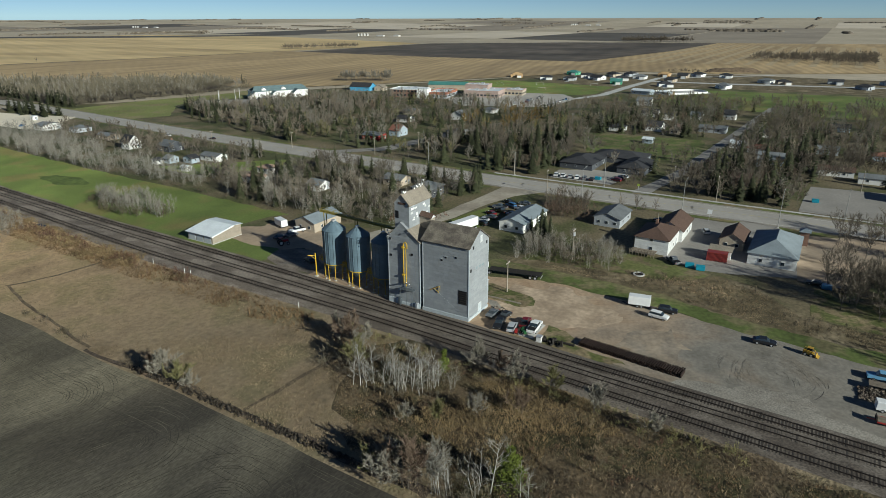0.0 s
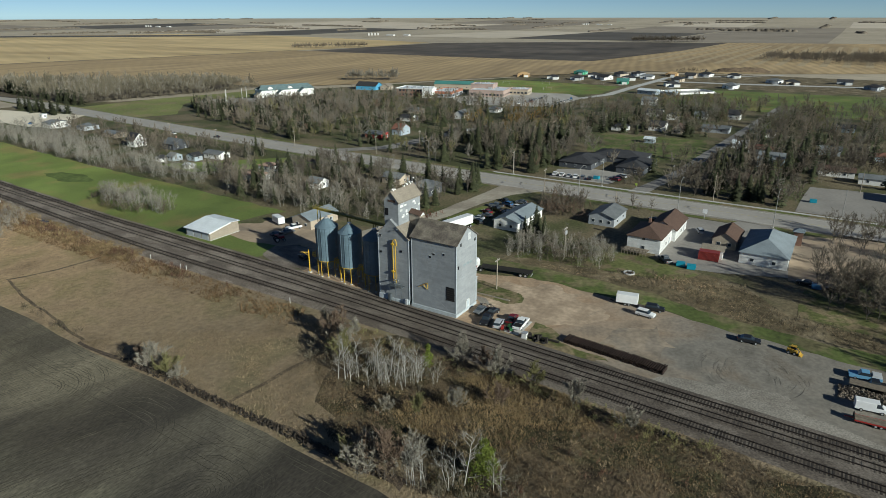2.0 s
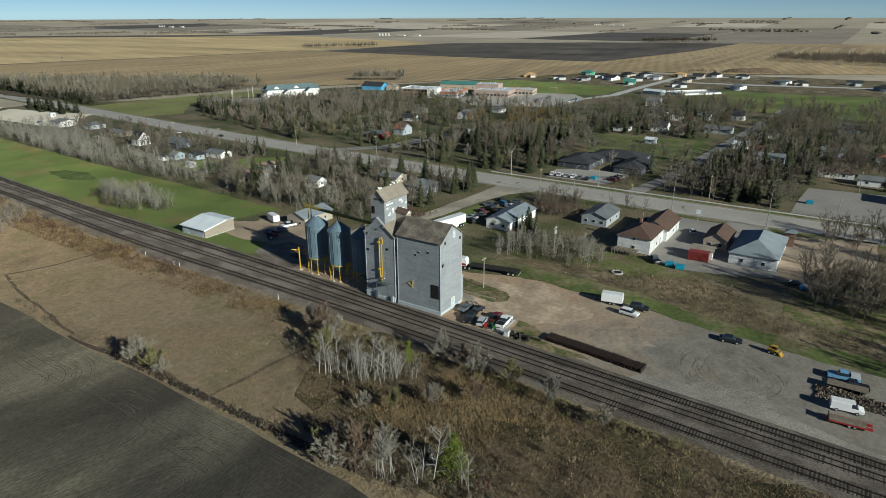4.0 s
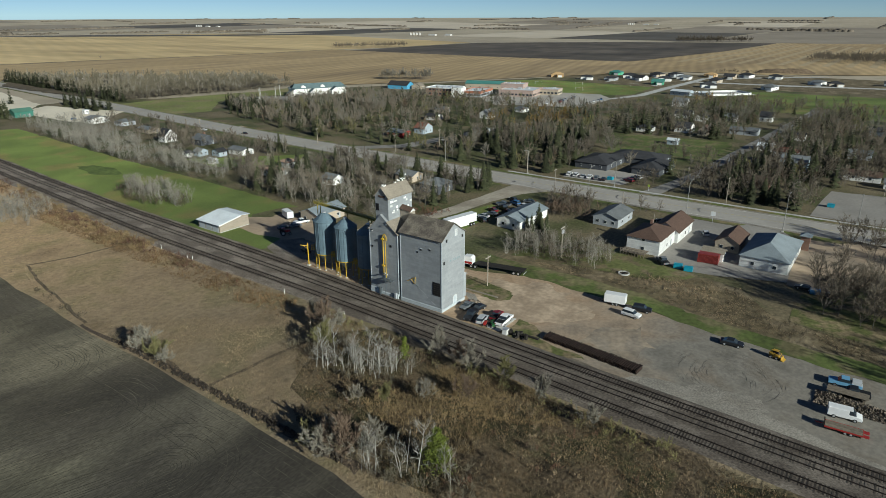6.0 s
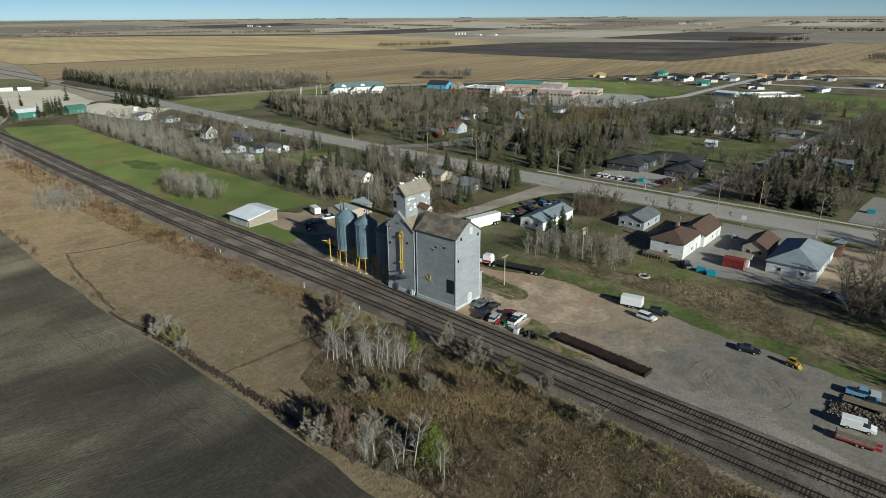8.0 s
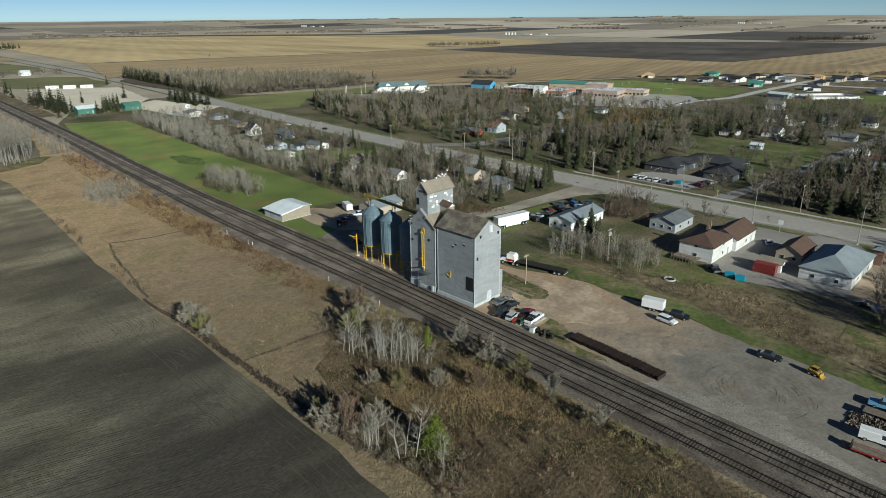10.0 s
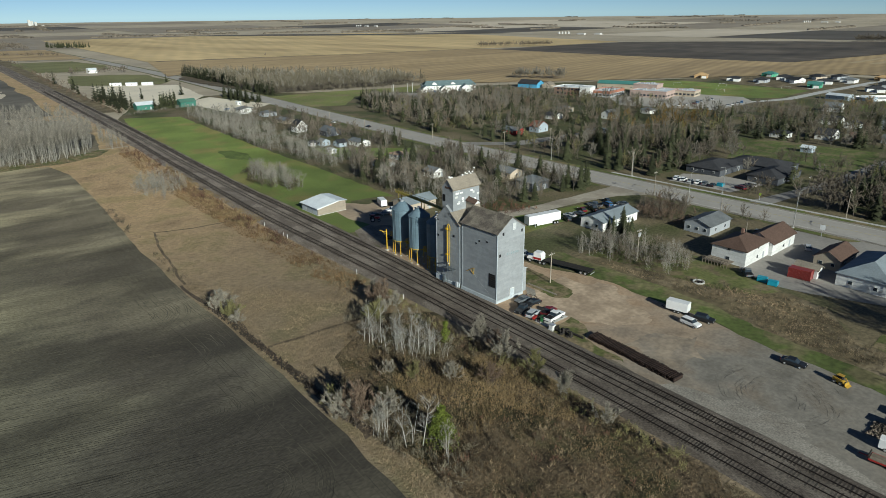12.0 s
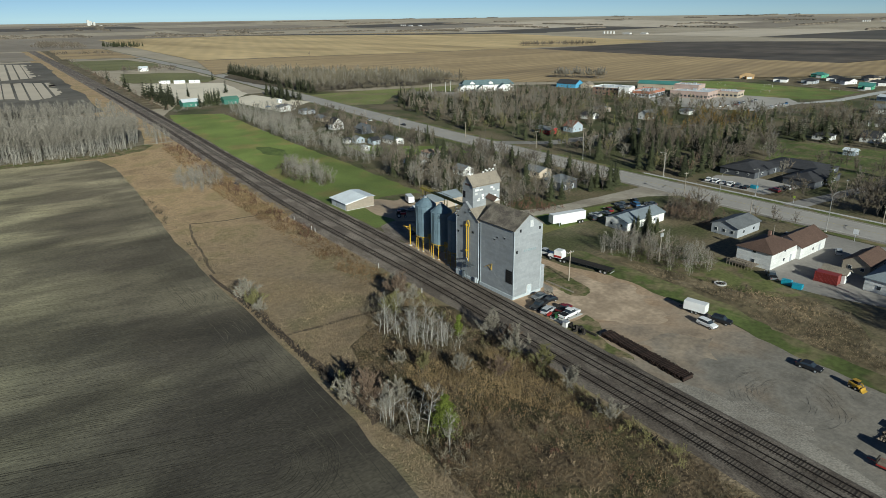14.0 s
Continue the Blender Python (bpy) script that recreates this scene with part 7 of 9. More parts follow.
    grove("barn_bushes", bush, scatter([(26, 392), (36, 396), (50, 404), (90, 404), (60, 398), (30, 386)], 40, rng, (0.8, 1.5)), [M["bark"], M["twig_grey"]], "grey leafless bushes in front of the barns", "bushes", rng)
    grove("spruce_belt", fir_far, scatter([(112, 395), (134, 395), (140, 440), (125, 460)], 22, rng, (0.7, 1.1), keep=False), [M["bark"], M["needle"]], "spruces beside the highway booth", "trees", rng)
    town = [(136, -110), (470, -240), (430, 60), (345, 100), (340, 215), (330, 228), (285, 300), (240, 318), (200, 345), (152, 250), (136, 160)]
    grove("town_trees", cheap, scatter(town, 480, rng, (0.65, 1.1), clump=2.5), a, "bare deciduous trees between the town's houses", "trees", rng)
    grove("town_trees", cheap, scatter([(180, -34), (400, -36), (420, -200), (190, -122)], 170, rng, (0.65, 1.05)), a, "bare deciduous trees between the town's houses", "trees", rng)
    grove("town_trees", cheap, scatter([(258, 62), (330, 72), (420, 40), (400, -60), (300, -56), (262, -45)], 150, rng, (0.65, 1.0)), [M["bark"], M["twig_wood"]], "bare garden trees around houses", "trees", rng)
    grove("town_spruces", fir_far, scatter([(258, 62), (330, 72), (420, 40), (400, -60), (262, -45)], 36, rng, (0.5, 0.9)), [M["bark"], M["needle"]], "spruces in gardens", "trees", rng)
    grove("town_bushes", bush, scatter(town, 420, rng, (0.7, 1.6), clump=2.5), [M["bark"], M["twig_wood"]], "leafless undergrowth and hedges between houses", "bushes", rng)
    grove("town_trees", cheap, scatter(town, 300, rng, (0.7, 1.15), clump=12.5), [M["bark_grey"], M["twig_grey"]], "pale grey leafless trees between houses", "trees", rng)
    grove("town_trees", cheap, scatter(town, 180, rng, (0.6, 0.95), clump=15.5), [M["bark"], M["twig_olive"]], "budding olive-tinted trees between houses", "trees", rng)
    grove("town_trees", cheap, scatter(town, 130, rng, (0.5, 0.85), clump=18.5), [M["bark"], M["twig_brown"]], "brown-twigged garden trees between houses", "trees", rng)
    grove("town_trees", cheap, scatter([(195, 90), (300, 80), (300, 135), (215, 135)], 30, rng, (0.7, 1.0)), [M["bark"], M["twig_gold"]], "golden-twigged willows between houses", "trees", rng)
    grove("town_spruces", fir_far, scatter([(136, -110), (360, -120), (330, 215), (200, 330), (152, 240), (136, 160)], 250, rng, (0.55, 1.0), clump=6.5), [M["bark"], M["needle"]], "dark spruces between the town's houses", "trees", rng)
    grove("park_trees", cheap, scatter([(250, 230), (330, 240), (300, 305), (262, 318), (228, 330), (198, 350), (165, 300), (152, 250), (180, 190)], 120, rng, (0.7, 1.0)), [M["bark_grey"], M["twig_grey"]], "pale bare trees in front of the apartments", "trees", rng)
    grove("park_spruces", fir_far, scatter([(250, 230), (330, 240), (300, 305), (262, 318), (228, 330), (198, 350), (165, 300), (152, 250), (180, 190)], 80, rng, (0.6, 1.0)), [M["bark"], M["needle"]], "spruces in front of the apartments", "trees", rng)
    grove("park_trees", cheap, scatter([(250, 230), (330, 240), (300, 305), (262, 318), (228, 330), (198, 350), (165, 300), (152, 250), (180, 190)], 190, rng, (0.7, 1.0)), a, "bare trees in front of the apartments", "trees", rng)
    grove("park_spruces", fir_far, scatter([(196, 348), (206, 356), (216, 340), (196, 300), (178, 300)], 34, rng, (0.6, 0.9)), [M["bark"], M["needle"]], "spruce hedge beside the highway", "trees", rng)
    grove("willow_hedge", thin, scatter([(44, 205), (50, 150), (62, 160), (66, 210), (76, 290), (90, 350), (60, 362), (50, 290)], 300, rng, (0.45, 1.0)), [M["bark_mid"], M["twig_hedge"]], "long hedge of pale leafless saplings", "hedge", rng)
    grove("lawn_trees", cheap, scatter([(66, 170), (106, 170), (108, 340), (84, 340), (76, 240)], 110, rng, (0.55, 0.9)), a, "bare garden trees beside the highway", "trees", rng)
    stand = scatter([(-108, 258), (-85, 258), (-42, 254), (-22, 268), (-17, 292), (-108, 300)], 420, rng, (1.05, 1.5), keep=False) + scatter([(-130, 290), (-16, 285), (-12, 320), (-14, 385), (-70, 422), (-130, 430)], 520, rng, (1.0, 1.4), keep=False) + scatter([(-14, 266), (-6, 262), (-4, 320), (-10, 380), (-13, 320)], 50, rng, (0.5, 0.9), keep=False)
    grove("aspen_stand", poplar, stand, [M["bark_pale"], M["twig_pale"]], "dense stand of pale leafless aspens", "woods", rng)
    grove("railside_bushes", bush, scatter([(25, 388), (32, 388), (40, 520), (46, 700), (60, 880), (52, 880), (36, 700), (30, 540)], 150, rng, (0.7, 1.5), keep=False), [M["bark"], M["twig_brown"]], "russet scrub along the far railway", "bushes", rng)
    grove("railside_bushes", bush, scatter([(50, 860), (60, 880), (80, 1180), (72, 1180)], 50, rng, (0.8, 1.7), keep=False), [M["bark"], M["twig"]], "scrubby bushes along the far railway", "bushes", rng)
    grove("far_trees", distant, scatter([(80, 800), (146, 790), (150, 850), (92, 850)], 46, rng, (0.5, 0.9)), a, "bare trees round the far farm house", "trees", rng)
    grove("far_trees", distant, scatter([(36, 640), (48, 640), (60, 800), (50, 800)], 22, rng, (0.5, 0.8), keep=False), a, "bare trees along the far railway", "trees", rng)
    grove("far_trees", distant, scatter([(78, 1740), (110, 1660), (178, 1615), (192, 1780), (214, 1934), (139, 2150)], 230, rng, (0.8, 1.2), keep=False), a, "bare woods far along the highway", "woods", rng)
    grove("far_trees", distant, scatter([(69, 1340), (108, 1360), (176, 1290), (174, 1320), (110, 1385), (70, 1370)], 40, rng, (0.4, 0.9), keep=False), a, "bare trees behind the gravel crossroad", "trees", rng)
    grove("shelterbelt", sparse, scatter([(413, 384), (439, 337), (456, 346), (430, 394)], 80, rng, (0.8, 1.15), keep=False), [M["bark_grey"], M["twig_grey"]], "bare shelterbelt behind the school", "woods", rng)
    belts = [scatter([(877, 915), (1012, 829), (1030, 845), (895, 935)], 130, rng, (0.8, 1.2), keep=False), scatter([(1530, 406), (1613, 262), (1650, 270), (1570, 425)], 170, rng, (1.0, 1.6), keep=False), scatter([(955, 55), (915, -100), (1120, -110), (1060, 55)], 330, rng, (0.9, 1.3), keep=False), scatter([(700, 120), (740, 100), (740, 60), (700, 70)], 40, rng, (0.3, 0.5), keep=False)]
    grove("lone_tree", distant, [(420, 968, 0.8)], a, "single bare tree in the stubble", "tree", rng)
    grove("shelterbelt", distant, scatter([(1290, 2110), (1380, 2020), (1590, 1950), (1600, 1975), (1390, 2050), (1310, 2140)], 70, rng, (1.0, 1.5), keep=False), a, "dark bare shelterbelt on the plain", "woods", rng)
    for b in belts:
        grove("shelterbelt", distant, b, a, "dark bare shelterbelt on the plain", "woods", rng)
    # --- far shelterbelts towards the horizon, on the rising plain ---
    cs, fs = [], []
    for i in range(70):
        d, az = rng.uniform(2500, 4750), rng.uniform(-4, 100)
        x0, y0 = d * math.sin(radians(az)), d * math.cos(radians(az))
        n = rng.randrange(10, 46)
        along = rng.random() < 0.5
        for j in range(n):
            x, y = x0 + (j * 9 if along else rng.uniform(-8, 8)), y0 + (rng.uniform(-8, 8) if along else j * 9)
            if math.hypot(x, y) > 4800:
                continue
            z, hh, w = rise(math.hypot(x, y)), rng.uniform(4, 8), rng.uniform(7, 14)
            k = len(cs)
            cs += [(x - w, y, z), (x, y - w, z), (x + w, y, z), (x, y + w, z), (x - w * 0.8, y, z + hh * 0.7), (x, y - w * 0.8, z + hh * 0.75), (x + w * 0.8, y, z + hh * 0.65), (x, y + w * 0.8, z + hh * 0.7), (x, y, z + hh)]
            for q in range(4):
                r = (q + 1) % 4
                fs += [(k + q, k + r, k + 4 + r), (k + q, k + 4 + r, k + 4 + q), (k + 4 + q, k + 4 + r, k + 8)]
    ob = new("horizon_woods", tri_mesh("horizon_woods", cs, fs, np.zeros(len(fs)), [M["twig"]]))
    tagged(ob, "dark shelterbelts scattered towards the horizon", "woods", kind="stuff")
    # --- the thicket in front of the railway ---
    white = [bare_tree(300 + i, 8.5, 2.4, limbs=14, twigs=300, tw=0.035, start=0.15, upright=0.75, lean=0.09, thick=0.012) for i in range(4)]
    clump = [bare_tree(320 + i, 7.0, 1.7, stems=4, limbs=20, twigs=260, tw=0.032, start=0.2, upright=0.9, lean=0.08, thick=0.013) for i in range(3)]
    ws = [split_tree("aspen_tree", p, M["bark_white"], M["twig_white"], "white-barked leafless aspen in the railside thicket", "tree") for p in white + clump]
    spots = scatter([(-34, 6), (-28, 4), (-23.5, -6), (-26, -12), (-33, -3)], 26, rng, (0.5, 1.05), keep=False)
    spots += [(-50.0, -24.0, 1.0), (-48.0, -27.5, 1.15), (-46.6, -29.4, 1.1), (-48.8, -21.5, 0.85), (-45.2, -33.5, 0.8), (-46.6, -35.5, 0.7), (-50.6, -22.6, 0.8)]
    for i, (x, y, sz) in enumerate(spots):
        src = ws[i % len(ws)]
        if i >= len(ws):
            src = copy_thing(src, pose(0, 0, 0))
        src.matrix_basis = pose(x, y, 0, 0, 0, rng.uniform(0, 360)) @ Matrix.Scale(sz, 4)
        src["group"] = "aspens in the thicket"
    lf = split_tree("young_tree", leafy(400, 7.4, 2.9, 4200), M["bark"], M["leaf_spring"], "young conifer-shaped tree in fresh green leaf", "tree")
    lf.matrix_basis = pose(-44.4, -31.4, 0)
    l2 = split_tree("young_tree", leafy(401, 5.6, 1.4, 800), M["bark"], M["leaf_spring"], "young yellow-green tree beside the railway", "tree")
    l2.matrix_basis = pose(-22.2, -7.0, 0)
    brown, red, pale = [M["bark"], M["twig_thicket"]], [M["bark"], M["twig_red"]], [M["bark"], M["straw"]]
    thicket = [(-47.5, -8), (-41, 2), (-30, 12), (-16, 6), (-17, -40), (-21, -90), (-56, -90), (-51, -40)]
    big = [crown_tree(360 + i, 4.2 + 0.3 * i, 2.5, stems=6, limbs=18, subs=2, twigs=2600, tw=0.08, low=0.0, fork=0.1, reach=0.1, thick=0.008, fan=0.9) for i in range(4)]
    for i, (x, y, sz) in enumerate(((-53.2, -15.5, 0.95), (-51.2, -18.5, 1.15), (-50.0, -14.0, 0.8), (-52.4, -11.8, 0.6), (-49.2, -21.0, 0.9), (-46.0, -20.0, 0.75), (-51.5, 40.5, 0.7), (-51.2, 37.0, 0.9), (-50.8, 33.5, 0.8), (-50.6, 30.5, 0.55), (-20.5, 21.0, 0.75), (-22.5, 16.0, 0.95), (-25.0, 12.0, 0.85), (-28.0, 9.5, 0.9), (-20.0, 13.0, 0.7), (-17.2, -11.5, 0.8), (-16.4, -16.0, 0.75), (-18.0, -20.0, 0.9), (-17.4, -27.0, 0.75), (-19.4, -36.0, 0.75), (-21.0, -46.0, 0.7), (-26.5, -24.5, 0.7), (-31.0, -19.0, 0.65), (-36.0, -14.0, 0.6), (-38.5, -9.0, 0.55))):
        src = split_tree("willow_shrub", big[i % 4], M["bark"], (M["twig_shrub"], M["twig_brown"], M["twig_shrub"], M["twig_olive"], M["twig_shrub"])[i % 5], "rounded leafless willow shrub in dead grass", "shrub")
        src.matrix_basis = pose(x, y, 0, 0, 0, rng.uniform(0, 360)) @ Matrix.Scale(sz * 1.5, 4)
        src["group"] = "shrubs of the thicket"
    grove("thicket", bush, scatter(thicket, 170, rng, (0.35, 0.9), keep=False, clump=1.5), brown, "tangle of leafless brown shrubs", "shrubs", rng)
    grove("thicket", bush, scatter(thicket, 60, rng, (0.35, 0.8), keep=False, clump=4.5), red, "reddish leafless dogwood shrubs", "shrubs", rng)
    grove("thicket", bush, scatter(thicket, 120, rng, (0.3, 0.7), keep=False, clump=8.5), pale, "straw-coloured weeds and shrubs", "shrubs", rng)
    grove("thicket", bush, scatter([(-19, 22), (-15.4, 22), (-18.5, -60), (-23, -60)], 100, rng, (0.4, 0.95), keep=False), [M["bark"], M["bud"]], "budding yellow-green shrubs beside the ballast", "shrubs", rng)
    dark = scatter([(-52, -24), (-43, -22), (-41, -36), (-50, -42)], 60, rng, (0.5, 1.1), keep=False) + scatter([(-36, 4), (-24, 4), (-20, -12), (-32, -14)], 50, rng, (0.5, 1.1), keep=False) + scatter([(-34, 14), (-28, 18), (-22, 12), (-24, 5), (-32, 8)], 34, rng, (0.7, 1.3), keep=False)
    grove("thicket", bush, dark, [M["bark"], M["twig_wood"]], "dense dark willow brush at the field's edge", "shrubs", rng)
    grove("field_edge_shrubs", bush, scatter([(-52, 40), (-50, 40), (-46, 150), (-49, 150)], 40, rng, (0.4, 0.9), keep=False, clump=3.3), brown, "low shrubs along the field's edge", "shrubs", rng)
    grove("railside_shrubs", bush, scatter([(-22, 50), (-15, 50), (-14, 120), (-8, 200), (-4, 260), (-12, 260), (-18, 150)], 150, rng, (0.5, 1.1), keep=False, clump=5.1), red, "russet shrubs and reeds along the railway", "shrubs", rng)
    grove("ditch_shrubs", bush, scatter([(40, 2), (45, -18), (54, -42), (52, -54), (41, -64), (38, -90), (31, -90), (33, -50), (38, -32)], 170, rng, (0.3, 0.7)), brown, "dead brush in the ditch", "shrubs", rng)
    grove("ditch_shrubs", bush, scatter([(40, -30), (56, -42), (52, -58), (36, -52)], 60, rng, (0.25, 0.45)), pale, "dead straw reeds in the ditch", "shrubs", rng)
    grove("red_brush", bush, scatter([(50, 60), (66, 62), (66, 44), (53, 46)], 70, rng, (0.5, 0.9)), red, "russet dogwood brush behind the elevator", "shrubs", rng)
    grove("lawn_clump", bush, scatter([(8, 144), (14, 127), (22, 128), (25, 156), (19, 172), (11, 164)], 95, rng, (0.7, 1.5), keep=False), brown, "grey brush under the clump in the lawn", "shrubs", rng)
    grove("lawn_hedge", bush, scatter([(39, 90), (44, 145), (46.5, 222), (56, 362), (59, 362), (49.5, 222), (47, 145), (43, 90)], 190, rng, (0.4, 0.8), keep=False), brown, "brown scrub along the lawn's edge", "hedge", rng)


vegetation()


def grass_blades(name, poly, count, rng, h, w, material, label, clump=0.0, lie=0.5):
    """Tufts of dry blades, each a thin triangle."""
    xs, ys = [p[0] for p in poly], [p[1] for p in poly]
    cs, fs = [], []
    made = tries = 0
    while made < count and tries < count * 8:
        tries += 1
        x, y = rng.uniform(min(xs), max(xs)), rng.uniform(min(ys), max(ys))
        if not inside(x, y, poly):
            continue
        if clump and noise.noise((x * 0.12, y * 0.12, clump)) < rng.uniform(-0.55, 0.2):
            continue
        made += 1
        hh = h * rng.uniform(0.3, 1.1)
        for j in range(4):
            a = rng.uniform(0, 2 * math.pi)
            dx, dy = math.cos(a), math.sin(a)
            bx, by = x + rng.uniform(-0.3, 0.3), y + rng.uniform(-0.3, 0.3)
            k = len(cs)
            ln = hh * rng.uniform(0.35, lie + 0.75)
            cs += [(bx - dy * w, by + dx * w, 0.03), (bx + dy * w, by - dx * w, 0.03), (bx + dx * ln, by + dy * ln, hh)]
            fs.append((k, k + 1, k + 2))
    ob = new(name, tri_mesh(name, cs, fs, np.zeros(len(fs)), [material]))
    return tagged(ob, label, "grass", kind="stuff")


def grasses():
    rng = random.Random(9)
    near = [(-57, -90), (-53, -90), (-49.5, -30), (-46, -2), (-36, 10), (-24, 16), (-16, 24), (-51.5, 62), (-53, 0)]
    wild = [(-53, -90), (-20.5, -90), (-17, -40), (-14.5, 24), (-36, 10), (-46, -2), (-49.5, -30)]
    mid = [(-52, 20), (-15, 20), (-14, 110), (-5, 255), (-42, 255), (-46, 150), (-52, 60)]
    grass_blades("dry_grass", near, 9000, rng, 0.4, 0.035, M["straw"], "knee-high dry tan grass", clump=3.1)
    grass_blades("dry_reeds", wild, 5000, rng, 0.42, 0.04, M["straw_dull"], "rust-brown dead weeds in the thicket", clump=6.1)
    grass_blades("weeds", wild, 16000, rng, 0.34, 0.045, M["weed"], "olive-brown weeds in the thicket", clump=9.1)
    grass_blades("dry_grass", wild, 7000, rng, 0.36, 0.04, M["reed"], "tan grass tufts in the thicket", clump=14.1)
    grass_blades("dry_reeds", [(-22, -13), (-15, -22), (-17, -38), (-24, -42), (-29, -32), (-27, -20)], 2600, rng, 0.6, 0.05, M["cattail"], "golden dead reeds in the thicket", clump=21.3)
    grass_blades("dry_reeds", [(-36, -8), (-24, -16), (-26, -30), (-38, -34), (-44, -20)], 2600, rng, 0.6, 0.05, M["cattail"], "ochre dead reeds in the thicket", clump=27.3)
    grass_blades("dry_reeds", [(-19, 96), (-10, 100), (-9, 150), (-4, 215), (-12, 190), (-20, 120)], 3000, rng, 0.7, 0.08, M["cattail"], "golden dead reeds beside the railway", clump=23.3)
    grass_blades("dry_grass", mid, 12000, rng, 0.35, 0.045, M["straw"], "knee-high dry tan grass", clump=0.0)
    grass_blades("dry_reeds", [(-24, 30), (-14.8, 30), (-14, 110), (-5, 255), (-14, 255), (-22, 150)], 3200, rng, 0.9, 0.07, M["reed"], "rust-brown reeds beside the railway", clump=2.2)
    grass_blades("dry_grass", [(40, 2), (45, -18), (54, -42), (52, -54), (41, -64), (38, -90), (31, -90), (33, -50), (38, -32)], 5000, rng, 0.3, 0.05, M["straw"], "pale dead grass in the ditch", clump=7.1)


grasses()
# ---- vehicles ----
def wheel(parent, x, y, r, w=0.24, name="wheel"):
    bm = bmesh.new()
    tube(bm, (x, y - w / 2, r), (x, y + w / 2, r), r, n=16)
    ob = part(name, bm, M["rubber"], parent)
    bm = bmesh.new()
    tube(bm, (x, y - w / 2 - 0.015, r), (x, y + w / 2 + 0.015, r), r * 0.58, n=12)
    part("rim", bm, M["galvanised"], ob)


def profile_body(outline, half, tuck):
    """A car body: a side outline pushed across, the upper part drawn in."""
    bm = bmesh.new()
    top = max(z for _, z in outline)
    rows = []
    for s in (-1, 1):
        rows.append([bm.verts.new((x, s * (half - tuck * max(0.0, (z - 0.95)) / max(0.1, top - 0.95)), z)) for x, z in outline])
    n = len(outline)
    bm.faces.new(rows[0])
    bm.faces.new(rows[1][::-1])
    for i in range(n):
        bm.faces.new((rows[0][i], rows[1][i], rows[1][(i + 1) % n], rows[0][(i + 1) % n]))
    bmesh.ops.bevel(bm, geom=list(bm.edges), offset=0.05, segments=2, affect="EDGES", profile=0.5)
    return bm


SHAPES = {
    "sedan": (4.5, 0.9, [(-2.25, 0.35), (2.25, 0.35), (2.25, 0.75), (1.3, 0.95), (-1.85, 0.98), (-2.25, 0.9)], [(1.05, 0.93), (0.35, 1.42), (-1.0, 1.44), (-1.75, 0.96)]),
    "suv": (4.6, 0.93, [(-2.3, 0.4), (2.3, 0.4), (2.3, 0.95), (1.3, 1.1), (-2.2, 1.15), (-2.3, 0.8)], [(1.1, 1.08), (0.5, 1.68), (-1.9, 1.7), (-2.25, 1.12)]),
    "van": (5.6, 1.0, [(-2.8, 0.45), (2.8, 0.45), (2.8, 1.0), (1.9, 1.25), (-2.78, 1.3)], [(1.85, 1.22), (1.15, 2.1), (-2.75, 2.12), (-2.78, 1.28)]),
    "pickup": (5.7, 0.98, [(-2.85, 0.5), (2.85, 0.5), (2.85, 1.05), (1.5, 1.18), (-0.9, 1.2), (-2.85, 1.12)], [(1.3, 1.16), (0.75, 1.85), (-0.6, 1.87), (-0.95, 1.18)]),
}


def car(shape, paint, x, y, heading, label, group="", scale=0.9, category="car"):
    """A parked vehicle. heading: degrees, 0 faces +x."""
    length, half, low, cab = SHAPES[shape]
    th = thing({"sedan": "car", "suv": "suv", "van": "delivery_van", "pickup": "pickup_truck"}[shape], pose(x, y, 0.06, 0, 0, heading) @ Matrix.Scale(scale, 4), label, category, group)
    body = part("body", profile_body(low, half, 0.0), PAINT[paint], th)
    # glass first, then a painted roof and pillars over it
    c2 = [(a, b) for a, b in cab]
    part("window_glass", profile_body(c2, half - 0.05, 0.16), M["glass"], th, "dark tinted glass")
    zs = [b for _, b in cab]
    top = max(zs)
    xs = sorted(a for a, b in cab if b > top - 0.08)
    part("roof", boxes((xs[0] - 0.03, -half + 0.17, top - 0.06, xs[-1] + 0.03, half - 0.17, top + 0.03), bevel=0.02), PAINT[paint], th)
    if shape == "van":
        part("cargo_side", boxes((-2.76, -half - 0.005, 1.2, 0.6, -half + 0.22, 2.06), (-2.76, half - 0.22, 1.2, 0.6, half + 0.005, 2.06), (-2.79, -half + 0.05, 1.2, -2.7, half - 0.05, 2.06), bevel=0.03), PAINT[paint], th)
    if shape == "pickup":
        # Solid block: the shade inside the open bed is put into its colour.
        part("bed", boxes((-2.75, -half + 0.12, 0.95, -1.0, half - 0.12, 1.215)), M["black_hole"], th, "open dark load bed")
    wb = length * 0.3
    r = 0.36 if shape in ("pickup", "van") else 0.33
    for wx in (-wb, wb):
        for wy in (-half + 0.1, half - 0.1):
            wheel(th, wx, wy, r)
    for s in (-1, 1):
        part("headlight", boxes((length / 2 - 0.06, s * half * 0.7 - 0.15, 0.68, length / 2 + 0.02, s * half * 0.7 + 0.15, 0.84)), M["galvanised"], th)
        part("tail_light", boxes((-length / 2 - 0.02, s * half * 0.8 - 0.08, 0.75, -length / 2 + 0.06, s * half * 0.8 + 0.08, 0.98)), PAINT["red"], th)
    part("bumper", boxes((length / 2 - 0.1, -half + 0.05, 0.38, length / 2 + 0.06, half - 0.05, 0.56), bevel=0.03), M["rubber"], th)
    return th


